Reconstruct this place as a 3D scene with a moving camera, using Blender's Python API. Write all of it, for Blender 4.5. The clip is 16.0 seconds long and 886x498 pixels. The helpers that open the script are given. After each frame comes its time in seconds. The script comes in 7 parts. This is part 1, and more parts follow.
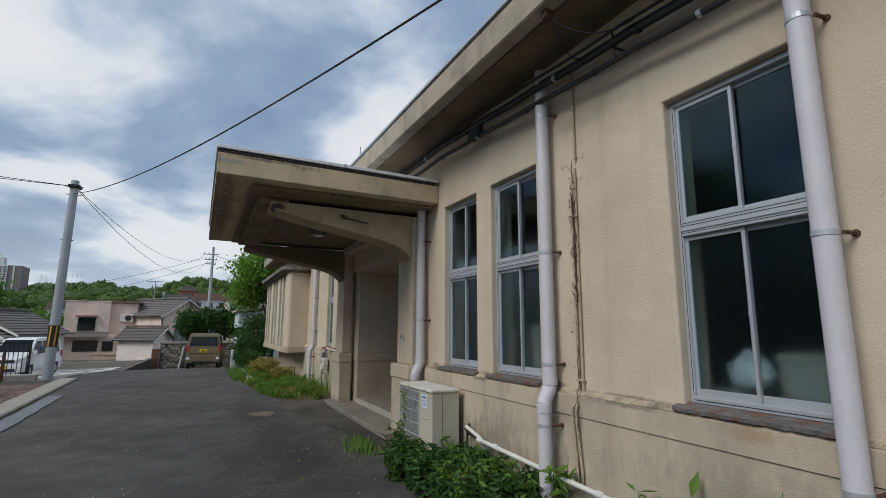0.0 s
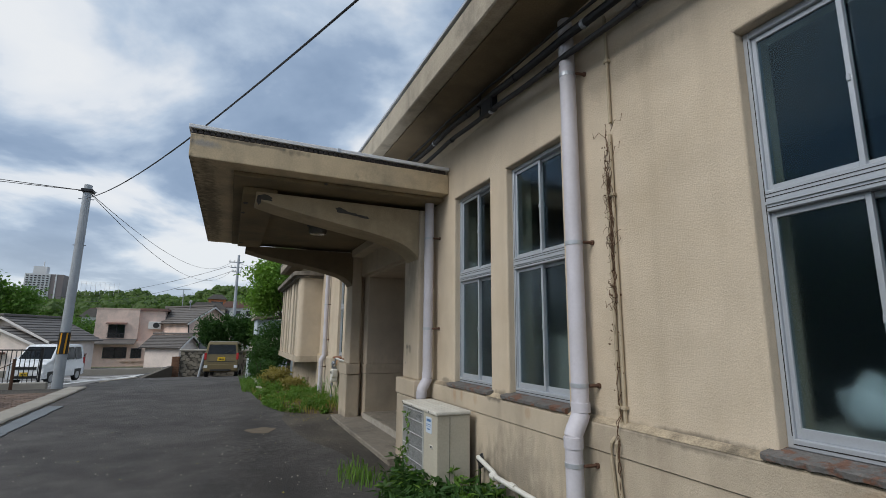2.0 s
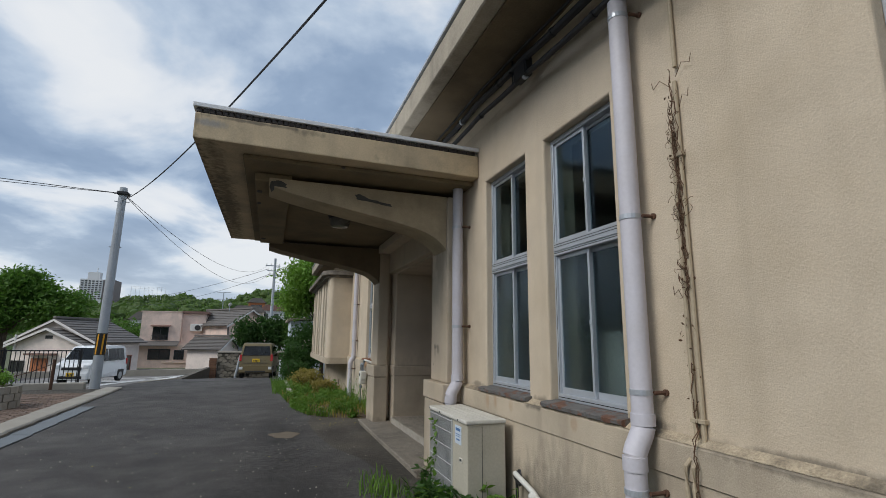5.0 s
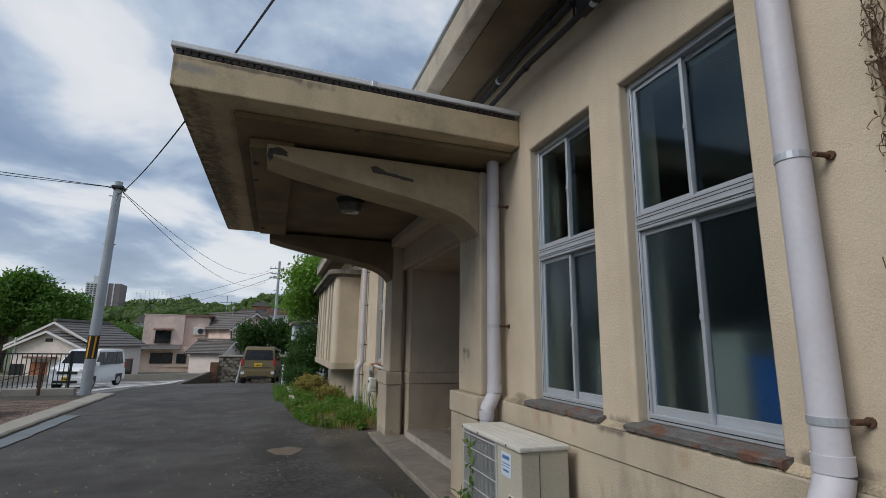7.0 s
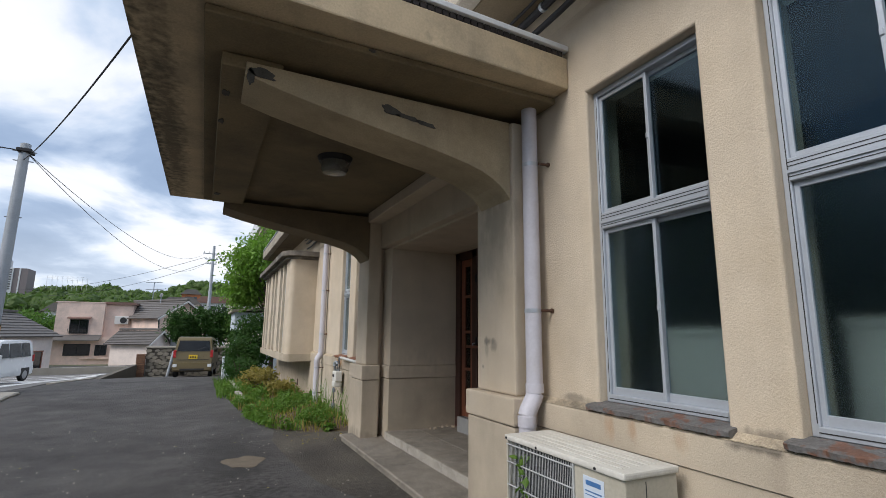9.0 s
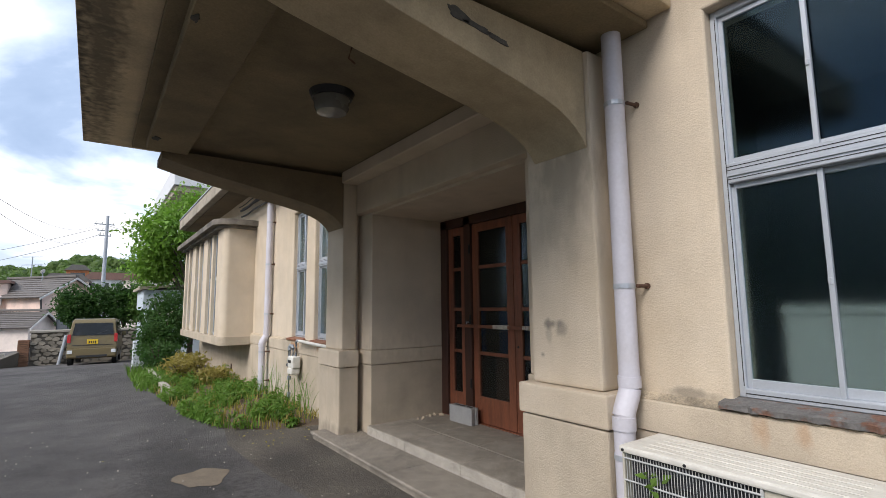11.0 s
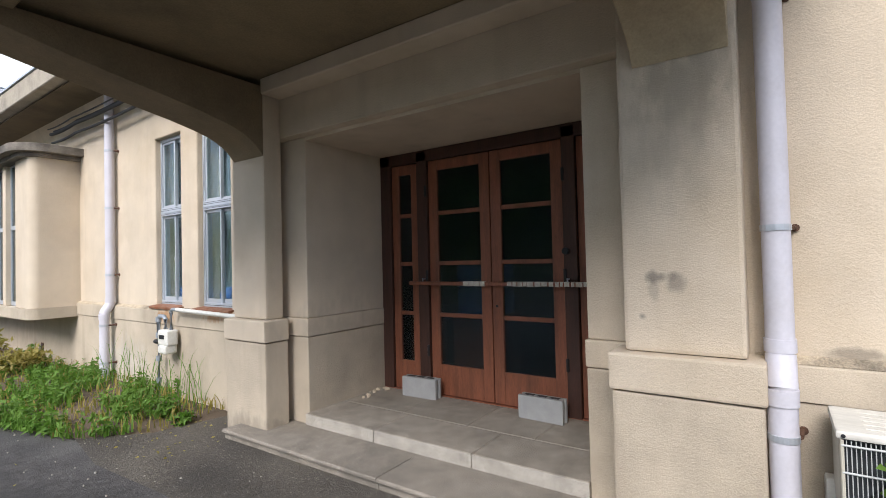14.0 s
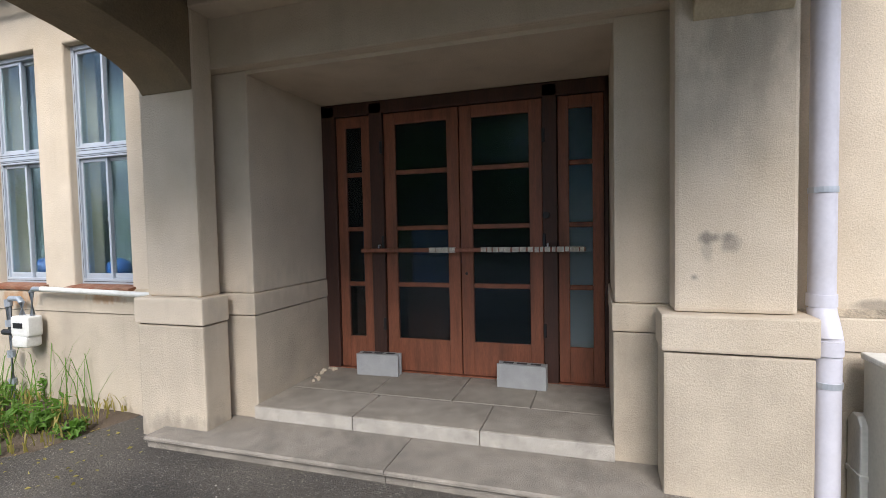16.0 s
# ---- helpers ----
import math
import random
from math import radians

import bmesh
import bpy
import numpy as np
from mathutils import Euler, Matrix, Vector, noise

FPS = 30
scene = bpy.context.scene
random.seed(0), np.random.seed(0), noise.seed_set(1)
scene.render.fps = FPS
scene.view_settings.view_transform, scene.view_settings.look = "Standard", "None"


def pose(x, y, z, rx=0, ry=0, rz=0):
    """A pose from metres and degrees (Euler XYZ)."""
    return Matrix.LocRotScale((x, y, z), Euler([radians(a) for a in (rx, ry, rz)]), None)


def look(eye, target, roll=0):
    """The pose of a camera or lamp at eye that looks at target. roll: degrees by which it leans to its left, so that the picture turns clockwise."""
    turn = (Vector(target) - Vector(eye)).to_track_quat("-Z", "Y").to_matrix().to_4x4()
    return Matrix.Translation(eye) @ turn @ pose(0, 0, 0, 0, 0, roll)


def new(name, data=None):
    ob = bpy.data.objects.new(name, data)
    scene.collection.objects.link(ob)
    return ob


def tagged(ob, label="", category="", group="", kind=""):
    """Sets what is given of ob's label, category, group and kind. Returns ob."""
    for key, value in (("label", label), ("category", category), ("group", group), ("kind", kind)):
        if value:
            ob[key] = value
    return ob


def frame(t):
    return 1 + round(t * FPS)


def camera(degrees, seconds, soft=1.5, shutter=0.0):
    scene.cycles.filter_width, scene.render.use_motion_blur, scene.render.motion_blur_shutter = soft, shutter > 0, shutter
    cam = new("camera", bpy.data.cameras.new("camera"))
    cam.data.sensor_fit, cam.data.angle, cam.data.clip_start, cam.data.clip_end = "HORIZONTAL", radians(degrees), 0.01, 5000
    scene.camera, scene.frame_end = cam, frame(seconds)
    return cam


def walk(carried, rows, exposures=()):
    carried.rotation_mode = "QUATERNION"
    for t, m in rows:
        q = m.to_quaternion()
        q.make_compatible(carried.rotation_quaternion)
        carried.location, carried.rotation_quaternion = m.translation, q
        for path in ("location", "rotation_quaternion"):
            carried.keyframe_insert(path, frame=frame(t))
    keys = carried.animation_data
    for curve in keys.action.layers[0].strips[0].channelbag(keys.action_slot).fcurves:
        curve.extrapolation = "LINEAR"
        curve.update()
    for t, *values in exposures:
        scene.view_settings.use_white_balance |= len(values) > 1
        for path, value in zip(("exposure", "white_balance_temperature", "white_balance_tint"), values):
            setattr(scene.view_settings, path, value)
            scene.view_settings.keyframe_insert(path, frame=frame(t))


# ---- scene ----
cam = camera(85.2, 16.0, soft=0.7)
METRES, EYE, TILT, LEAN, TURN = 7.4, 1.5, 0.0, 0.0, -28.0
PATH = [
    (0, (0.167, -0.009, 1.522), (1.051, 1.756, 1.845), 0.2),
    (0.5, (0.319, 0.23, 1.525), (1.179, 2.005, 1.851), 0.2),
    (1, (0.489, 0.413, 1.501), (1.327, 2.198, 1.835), 0.3),
    (1.5, (0.645, 0.552, 1.515), (1.454, 2.347, 1.864), 0.5),
    (2, (0.706, 0.682, 1.531), (1.492, 2.486, 1.888), 0.5),
    (2.5, (0.733, 0.764, 1.54), (1.505, 2.573, 1.902), 0.5),
    (3, (0.755, 0.803, 1.535), (1.508, 2.62, 1.898), 0.5),
    (3.5, (0.745, 0.862, 1.52), (1.476, 2.688, 1.88), 0.4),
    (4, (0.808, 0.947, 1.51), (1.519, 2.782, 1.866), 0.4),
    (6.5, (1.074, 1.826, 1.465), (1.671, 3.695, 1.851), 0.8),
    (7, (1.031, 2.129, 1.462), (1.668, 3.985, 1.848), 0.8),
    (7.5, (1.022, 2.404, 1.439), (1.704, 4.242, 1.831), 0.9),
    (8, (0.983, 2.701, 1.46), (1.72, 4.519, 1.849), 0.9),
    (8.5, (0.855, 2.977, 1.472), (1.653, 4.772, 1.848), 0.9),
    (9, (0.763, 3.224, 1.454), (1.627, 4.994, 1.8), 0.6),
    (9.5, (0.718, 3.516, 1.481), (1.655, 5.255, 1.795), 0.1),
    (10, (0.617, 3.797, 1.486), (1.621, 5.503, 1.771), -0.1),
    (12.5, (0.241, 5.285, 1.562), (1.658, 6.689, 1.716), -1.5),
    (13, (0.241, 5.52, 1.527), (1.731, 6.848, 1.649), -1.6),
    (13.5, (0.177, 5.786, 1.54), (1.744, 7.026, 1.629), -1.4),
    (14, (0.197, 6.036, 1.51), (1.84, 7.176, 1.556), -1.4),
    (14.5, (0.206, 6.305, 1.504), (1.925, 7.328, 1.515), -1.3),
    (15, (0.141, 6.558, 1.498), (1.928, 7.456, 1.476), -1.3),
    (15.5, (0.088, 6.812, 1.487), (1.937, 7.571, 1.426), -1.3),
    (16, (0.088, 7.075, 1.478), (1.991, 7.684, 1.389), -1.2),
]
walk(cam, [(t, look(eye, target, roll)) for t, eye, target, roll in PATH],
     exposures=[(0, 0.25, 6500, 9), (2, 0.33, 6500, 9), (4, 0.35, 6500, 9), (7, 0.22, 6500, 10), (9, 0.68, 6500, 12), (10, 0.88, 6600, 13), (12.5, 1.38, 6550, 14), (14.5, 1.53, 6400, 14), (16, 1.6, 6350, 14)])

# ---- light ----
SUN_ELEVATION, SUN_TURN = 41.0, 254.0
world = bpy.data.worlds.new("overcast_sky")
scene.world = world
world.use_nodes = True


def wire(tree, a, out, b, inp):
    tree.links.new(a.outputs[out], b.inputs[inp])


def make_sky(tree):
    nodes = tree.nodes
    nodes.clear()
    out = nodes.new("ShaderNodeOutputWorld")
    sky = nodes.new("ShaderNodeTexSky")
    sky.sky_type, sky.sun_disc = "NISHITA", False
    sky.sun_elevation, sky.sun_rotation = radians(SUN_ELEVATION), radians(SUN_TURN)
    blue = nodes.new("ShaderNodeBackground")
    blue.inputs["Strength"].default_value = 0.10
    wire(tree, sky, "Color", blue, "Color")
    # cloud sheet: the direction flattened onto a layer overhead
    co = nodes.new("ShaderNodeTexCoord")
    sep = nodes.new("ShaderNodeSeparateXYZ")
    wire(tree, co, "Generated", sep, "Vector")
    up = nodes.new("ShaderNodeMath")
    up.operation = "MAXIMUM"
    up.inputs[1].default_value = 0.0
    wire(tree, sep, "Z", up, 0)
    lift = nodes.new("ShaderNodeMath")
    lift.operation = "ADD"
    lift.inputs[1].default_value = 0.16
    wire(tree, up, "Value", lift, 0)
    div = nodes.new("ShaderNodeVectorMath")
    div.operation = "DIVIDE"
    wire(tree, co, "Generated", div, 0)
    comb = nodes.new("ShaderNodeCombineXYZ")
    for k in "XYZ":
        wire(tree, lift, "Value", comb, k)
    wire(tree, comb, "Vector", div, 1)
    place = nodes.new("ShaderNodeMapping")
    place.inputs["Location"].default_value = (3.1, 0.4, 0.0)
    place.inputs["Rotation"].default_value = (0, 0, radians(25))
    place.inputs["Scale"].default_value = (0.95, 0.80, 0.0)
    wire(tree, div, "Vector", place, "Vector")
    big = nodes.new("ShaderNodeTexNoise")
    big.inputs["Scale"].default_value, big.inputs["Detail"].default_value = 1.3, 10.0
    big.inputs["Roughness"].default_value = 0.52
    big.inputs["Distortion"].default_value = 0.25
    wire(tree, place, "Vector", big, "Vector")
    tone = nodes.new("ShaderNodeValToRGB")
    e = tone.color_ramp.elements
    e[0].position, e[0].color = 0.36, (0.86, 0.88, 0.91, 1)
    e[1].position, e[1].color = 0.66, (0.22, 0.31, 0.46, 1)
    for pos, col in ((0.43, (0.78, 0.82, 0.88, 1)), (0.49, (0.50, 0.60, 0.74, 1)), (0.55, (0.31, 0.41, 0.57, 1))):
        k = tone.color_ramp.elements.new(pos)
        k.color = col
    wire(tree, big, "Fac", tone, "Fac")
    # paler towards the horizon
    haze = nodes.new("ShaderNodeMapRange")
    haze.inputs["From Min"].default_value, haze.inputs["From Max"].default_value = 0.0, 0.22
    haze.inputs["To Min"].default_value, haze.inputs["To Max"].default_value = 0.55, 0.0
    wire(tree, sep, "Z", haze, "Value")
    pale = nodes.new("ShaderNodeMixRGB")
    pale.inputs["Color2"].default_value = (0.74, 0.80, 0.86, 1)
    wire(tree, haze, "Result", pale, "Fac")
    wire(tree, tone, "Color", pale, "Color1")
    cloud = nodes.new("ShaderNodeBackground")
    cloud.inputs["Strength"].default_value = SKY
    wire(tree, pale, "Color", cloud, "Color")
    cover = nodes.new("ShaderNodeMixShader")
    cover.inputs["Fac"].default_value = 0.93
    wire(tree, blue, "Background", cover, 1)
    wire(tree, cloud, "Background", cover, 2)
    wire(tree, cover, "Shader", out, "Surface")


SKY = 0.79
make_sky(world.node_tree)
sun = new("sun", bpy.data.lights.new("sun", "SUN"))
sun.data.energy, sun.data.angle, sun.data.color = 1.75, radians(30), (1.0, 0.97, 0.93)
sun.matrix_world = look((-24.9, -1.7, 24.3), (2, 6, 0))

# ---- materials ----


def material(name, colour, rough=0.8, metal=0.0, vary=0.18, scale=6.0, fine=60.0, bump=0.25, depth=0.01, second=None, amount=0.35, stain_scale=1.2,
             spread=(0.45, 0.72), per_piece=0.0, streaks=None, streak_amount=0.5, gloss=0.5, stretch=(1, 1, 1), spots=(), lump=0.0, lump_size=38.0, specks=None, speck_size=120.0, speck_at=(0.60, 0.68)):
    """Base colour with broad and fine variation, a second colour in stained areas, and relief."""
    m = bpy.data.materials.new(name)
    m.use_nodes = True
    tree = m.node_tree
    nodes = tree.nodes
    b = nodes["Principled BSDF"]
    co = nodes.new("ShaderNodeTexCoord")
    mp = nodes.new("ShaderNodeMapping")
    mp.inputs["Scale"].default_value = stretch
    geo = nodes.new("ShaderNodeNewGeometry")
    wire(tree, geo, "Position", mp, "Vector")
    n1 = nodes.new("ShaderNodeTexNoise")
    n1.inputs["Scale"].default_value, n1.inputs["Detail"].default_value = scale, 6
    n2 = nodes.new("ShaderNodeTexNoise")
    n2.inputs["Scale"].default_value, n2.inputs["Detail"].default_value = fine, 4
    for n in (n1, n2):
        wire(tree, mp, "Vector", n, "Vector")
    add = nodes.new("ShaderNodeMath")
    add.operation = "ADD"
    wire(tree, n1, "Fac", add, 0)
    wire(tree, n2, "Fac", add, 1)
    rng = nodes.new("ShaderNodeMapRange")
    rng.inputs["From Min"].default_value, rng.inputs["From Max"].default_value = 0.6, 1.4
    rng.inputs["To Min"].default_value, rng.inputs["To Max"].default_value = 1 - vary, 1 + vary
    wire(tree, add, "Value", rng, "Value")
    last = rng.outputs["Result"]
    if per_piece:
        info = nodes.new("ShaderNodeObjectInfo")
        pr = nodes.new("ShaderNodeMapRange")
        pr.inputs["To Min"].default_value, pr.inputs["To Max"].default_value = 1 - per_piece, 1 + per_piece
        wire(tree, info, "Random", pr, "Value")
        mu = nodes.new("ShaderNodeMath")
        mu.operation = "MULTIPLY"
        tree.links.new(last, mu.inputs[0])
        wire(tree, pr, "Result", mu, 1)
        last = mu.outputs["Value"]
    base = nodes.new("ShaderNodeRGB")
    base.outputs["Color"].default_value = (*colour, 1)
    colour_out = base.outputs["Color"]

    def blend(fac_out, other, how_much, src):
        k = nodes.new("ShaderNodeMath")
        k.operation = "MULTIPLY"
        k.inputs[1].default_value = how_much
        tree.links.new(fac_out, k.inputs[0])
        mix = nodes.new("ShaderNodeMixRGB")
        mix.inputs["Color2"].default_value = (*other, 1)
        wire(tree, k, "Value", mix, "Fac")
        tree.links.new(src, mix.inputs["Color1"])
        return mix.outputs["Color"]

    if second:
        n3 = nodes.new("ShaderNodeTexNoise")
        n3.inputs["Scale"].default_value, n3.inputs["Detail"].default_value = stain_scale, 8
        n3.inputs["Roughness"].default_value = 0.65
        wire(tree, mp, "Vector", n3, "Vector")
        r3 = nodes.new("ShaderNodeMapRange")
        r3.inputs["From Min"].default_value, r3.inputs["From Max"].default_value = spread
        wire(tree, n3, "Fac", r3, "Value")
        colour_out = blend(r3.outputs["Result"], second, amount, colour_out)
    if streaks:
        m2 = nodes.new("ShaderNodeMapping")
        m2.inputs["Scale"].default_value = (5.0, 5.0, 0.35)
        wire(tree, geo, "Position", m2, "Vector")
        n4 = nodes.new("ShaderNodeTexNoise")
        n4.inputs["Scale"].default_value, n4.inputs["Detail"].default_value = 1.0, 5
        wire(tree, m2, "Vector", n4, "Vector")
        r4 = nodes.new("ShaderNodeMapRange")
        r4.inputs["From Min"].default_value, r4.inputs["From Max"].default_value = 0.55, 0.78
        wire(tree, n4, "Fac", r4, "Value")
        colour_out = blend(r4.outputs["Result"], streaks, streak_amount, colour_out)
    if specks:
        n7 = nodes.new("ShaderNodeTexNoise")
        n7.inputs["Scale"].default_value, n7.inputs["Detail"].default_value = speck_size, 2
        wire(tree, mp, "Vector", n7, "Vector")
        r7 = nodes.new("ShaderNodeMapRange")
        r7.inputs["From Min"].default_value, r7.inputs["From Max"].default_value = speck_at
        wire(tree, n7, "Fac", r7, "Value")
        colour_out = blend(r7.outputs["Result"], specks, 0.85, colour_out)
    for centre, radii, dirt, how_much in spots:
        off = nodes.new("ShaderNodeVectorMath")
        off.operation = "SUBTRACT"
        wire(tree, geo, "Position", off, 0)
        off.inputs[1].default_value = centre
        fit_in = nodes.new("ShaderNodeVectorMath")
        fit_in.operation = "DIVIDE"
        wire(tree, off, "Vector", fit_in, 0)
        fit_in.inputs[1].default_value = radii
        far = nodes.new("ShaderNodeVectorMath")
        far.operation = "LENGTH"
        wire(tree, fit_in, "Vector", far, 0)
        ragged = nodes.new("ShaderNodeTexNoise")
        ragged.inputs["Scale"].default_value, ragged.inputs["Detail"].default_value = 16.0, 6
        m5 = nodes.new("ShaderNodeMapping")
        m5.inputs["Scale"].default_value = (1, 1, 0.45)
        wire(tree, geo, "Position", m5, "Vector")
        wire(tree, m5, "Vector", ragged, "Vector")
        sm = nodes.new("ShaderNodeMath")
        sm.operation = "MULTIPLY_ADD"
        sm.inputs[1].default_value = 1.8
        wire(tree, ragged, "Fac", sm, 0)
        wire(tree, far, "Value", sm, 2)
        edge = nodes.new("ShaderNodeMapRange")
        edge.inputs["From Min"].default_value, edge.inputs["From Max"].default_value = 1.95, 1.25
        wire(tree, sm, "Value", edge, "Value")
        colour_out = blend(edge.outputs["Result"], dirt, how_much, colour_out)
    vm = nodes.new("ShaderNodeVectorMath")
    vm.operation = "SCALE"
    tree.links.new(colour_out, vm.inputs[0])
    tree.links.new(last, vm.inputs["Scale"])
    wire(tree, vm, "Vector", b, "Base Color")
    rr = nodes.new("ShaderNodeMapRange")
    rr.inputs["To Min"].default_value, rr.inputs["To Max"].default_value = max(0.03, rough - 0.1), min(1.0, rough + 0.1)
    wire(tree, n1, "Fac", rr, "Value")
    wire(tree, rr, "Result", b, "Roughness")
    b.inputs["Metallic"].default_value = metal
    b.inputs["Specular IOR Level"].default_value = gloss
    if bump:
        bp = nodes.new("ShaderNodeBump")
        bp.inputs["Strength"].default_value, bp.inputs["Distance"].default_value = bump, depth
        height = add.outputs["Value"]
        if lump:
            n6 = nodes.new("ShaderNodeTexNoise")
            n6.inputs["Scale"].default_value, n6.inputs["Detail"].default_value = lump_size, 5
            n6.inputs["Roughness"].default_value = 0.7
            wire(tree, mp, "Vector", n6, "Vector")
            r6 = nodes.new("ShaderNodeMapRange")
            r6.inputs["From Min"].default_value, r6.inputs["From Max"].default_value = 0.40, 0.68
            r6.inputs["To Max"].default_value = lump
            wire(tree, n6, "Fac", r6, "Value")
            mix_h = nodes.new("ShaderNodeMath")
            mix_h.operation = "ADD"
            tree.links.new(height, mix_h.inputs[0])
            wire(tree, r6, "Result", mix_h, 1)
            height = mix_h.outputs["Value"]
        tree.links.new(height, bp.inputs["Height"])
        wire(tree, bp, "Normal", b, "Normal")
    return m


def glass_material(name, tint, rough, wave=0.04, shine=0.3, ripple=5.0):
    m = bpy.data.materials.new(name)
    m.use_nodes = True
    tree = m.node_tree
    b = tree.nodes["Principled BSDF"]
    b.inputs["Base Color"].default_value = (*tint, 1)
    b.inputs["Roughness"].default_value = rough
    b.inputs["Transmission Weight"].default_value = 1.0
    b.inputs["IOR"].default_value = 1.45
    b.inputs["Specular IOR Level"].default_value = shine
    b.inputs["Specular Tint"].default_value = (0.60, 0.84, 1.0, 1)
    n = tree.nodes.new("ShaderNodeTexNoise")
    n.inputs["Scale"].default_value, n.inputs["Detail"].default_value = ripple, 3
    geo = tree.nodes.new("ShaderNodeNewGeometry")
    wire(tree, geo, "Position", n, "Vector")
    bp = tree.nodes.new("ShaderNodeBump")
    bp.inputs["Strength"].default_value, bp.inputs["Distance"].default_value = wave, 0.02
    wire(tree, n, "Fac", bp, "Height")
    wire(tree, bp, "Normal", b, "Normal")
    return m


LICHENY = (0.07, 0.062, 0.05)
SOOT, RUSTY, GRIME = (0.13, 0.12, 0.105), (0.34, 0.17, 0.065), (0.17, 0.15, 0.12)
SMUDGES = [((2.78, 6.53, 1.40), (0.3, 0.075, 0.035), SOOT, 0.7), ((2.78, 6.45, 1.37), (0.3, 0.06, 0.05), SOOT, 0.5), ((2.78, 6.55, 1.34), (0.3, 0.03, 0.06), SOOT, 0.3), ((2.78, 6.61, 1.20), (0.3, 0.022, 0.022), SOOT, 0.7),
           ((2.97, 4.57, 1.035), (0.3, 0.17, 0.04), LICHENY, 0.6), ((2.97, 2.55, 1.03), (0.3, 0.45, 0.025), LICHENY, 0.6), ((2.97, 3.42, 1.05), (0.3, 0.2, 0.04), LICHENY, 0.7), ((2.97, 5.75, 1.05), (0.3, 0.16, 0.03), LICHENY, 0.5),
           ((2.78, 6.35, 2.35), (0.4, 0.28, 0.3), (0.25, 0.20, 0.14), 0.3), ((2.97, 2.9, 3.3), (0.3, 0.5, 0.12), GRIME, 0.25), ((2.78, 6.4, 2.2), (0.4, 0.3, 0.5), GRIME, 0.22), ((3.2, 9.5, 0.7), (1.2, 0.2, 0.5), GRIME, 0.2)]
RUST_RUNS = [((2.915, 2.6, 1.0), (0.1, 0.5, 0.035), LICHENY, 0.6), ((2.915, 4.57, 0.995), (0.1, 0.2, 0.035), LICHENY, 0.7), ((2.915, 1.7, 0.55), (0.1, 1.0, 0.3), GRIME, 0.35), ((2.915, 4.2, 0.45), (0.1, 0.6, 0.35), GRIME, 0.45),
             ((2.915, 5.42, 0.93), (0.1, 0.05, 0.09), RUSTY, 0.45), ((2.915, 5.25, 0.94), (0.1, 0.04, 0.07), RUSTY, 0.4), ((2.915, 4.95, 0.94), (0.1, 0.05, 0.06), RUSTY, 0.3), ((2.915, 4.05, 0.94), (0.1, 0.06, 0.06), RUSTY, 0.3), ((2.915, 1.7, 0.95), (0.1, 0.2, 0.05), RUSTY, 0.35),
             ((3.0, 12.0, 0.93), (0.1, 0.25, 0.10), RUSTY, 0.8), ((3.0, 10.95, 0.95), (0.1, 0.22, 0.05), RUSTY, 0.7), ((2.92, 3.3, 0.45), (0.1, 0.1, 0.4), GRIME, 0.5), ((2.92, 5.0, 0.35), (0.1, 1.2, 0.25), GRIME, 0.45),
             ((3.0, 13.2, 0.3), (0.1, 0.9, 0.3), (0.5, 0.47, 0.42), 0.5), ((2.72, 9.95, 0.05), (0.3, 0.5, 0.16), GRIME, 0.5)]
CANOPY_STAINS = [((1.22, 5.62, 3.39), (0.15, 0.1, 0.05), (0.10, 0.09, 0.075), 0.8), ((1.86, 5.62, 3.25), (0.05, 0.1, 0.05), (0.08, 0.07, 0.06), 0.8), ((0.34, 5.62, 3.34), (0.16, 0.1, 0.045), (0.33, 0.31, 0.28), 0.9),
                 ((0.75, 5.62, 3.41), (0.5, 0.1, 0.02), (0.12, 0.1, 0.08), 0.7), ((0.19, 8.0, 3.28), (0.10, 4.0, 0.3), (0.05, 0.045, 0.04), 0.85), ((0.35, 8.0, 3.18), (0.14, 3.0, 0.04), (0.07, 0.06, 0.045), 0.7)]
STUCCO = material("cream_stucco", (0.58, 0.49, 0.375), 0.9, vary=0.12, scale=3.5, fine=150, bump=0.38, depth=0.007, second=(0.42, 0.33, 0.215), amount=0.55,
                  stain_scale=0.8, streaks=(0.33, 0.27, 0.19), streak_amount=0.28, spots=SMUDGES, lump=0.7, lump_size=70)
PLINTH = material("stained_stucco", (0.49, 0.415, 0.315), 0.92, vary=0.16, scale=3, fine=150, bump=0.38, depth=0.007, lump=0.7, lump_size=70, second=(0.24, 0.20, 0.15), amount=0.6,
                  stain_scale=1.1, spread=(0.44, 0.75), streaks=(0.28, 0.22, 0.16), streak_amount=0.4, spots=RUST_RUNS)
# base darkened to carry the shade under the canopy; blotches are weathering
SOFFIT = material("weathered_shaded_soffit", (0.23, 0.175, 0.10), 0.92, vary=0.2, scale=2.5, fine=70, bump=0.4, depth=0.006, second=(0.09, 0.07, 0.045), amount=0.75,
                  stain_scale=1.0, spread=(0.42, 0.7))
# darker copy of SOFFIT with the overhang's shade in the base colour
EAVE_SOFFIT = material("shaded_brown_eave_soffit", (0.16, 0.12, 0.07), 0.92, vary=0.22, scale=2.5, fine=70, bump=0.4, depth=0.006, second=(0.06, 0.048, 0.03), amount=0.75, stain_scale=1.3, spread=(0.42, 0.68))
FASCIA = material("weathered_concrete_edge", (0.36, 0.315, 0.245), 0.93, vary=0.2, scale=5, fine=60, bump=0.38, depth=0.007, second=(0.13, 0.115, 0.095), amount=0.6,
                  stain_scale=2.2, spread=(0.50, 0.70), streaks=(0.10, 0.09, 0.075), streak_amount=0.5)
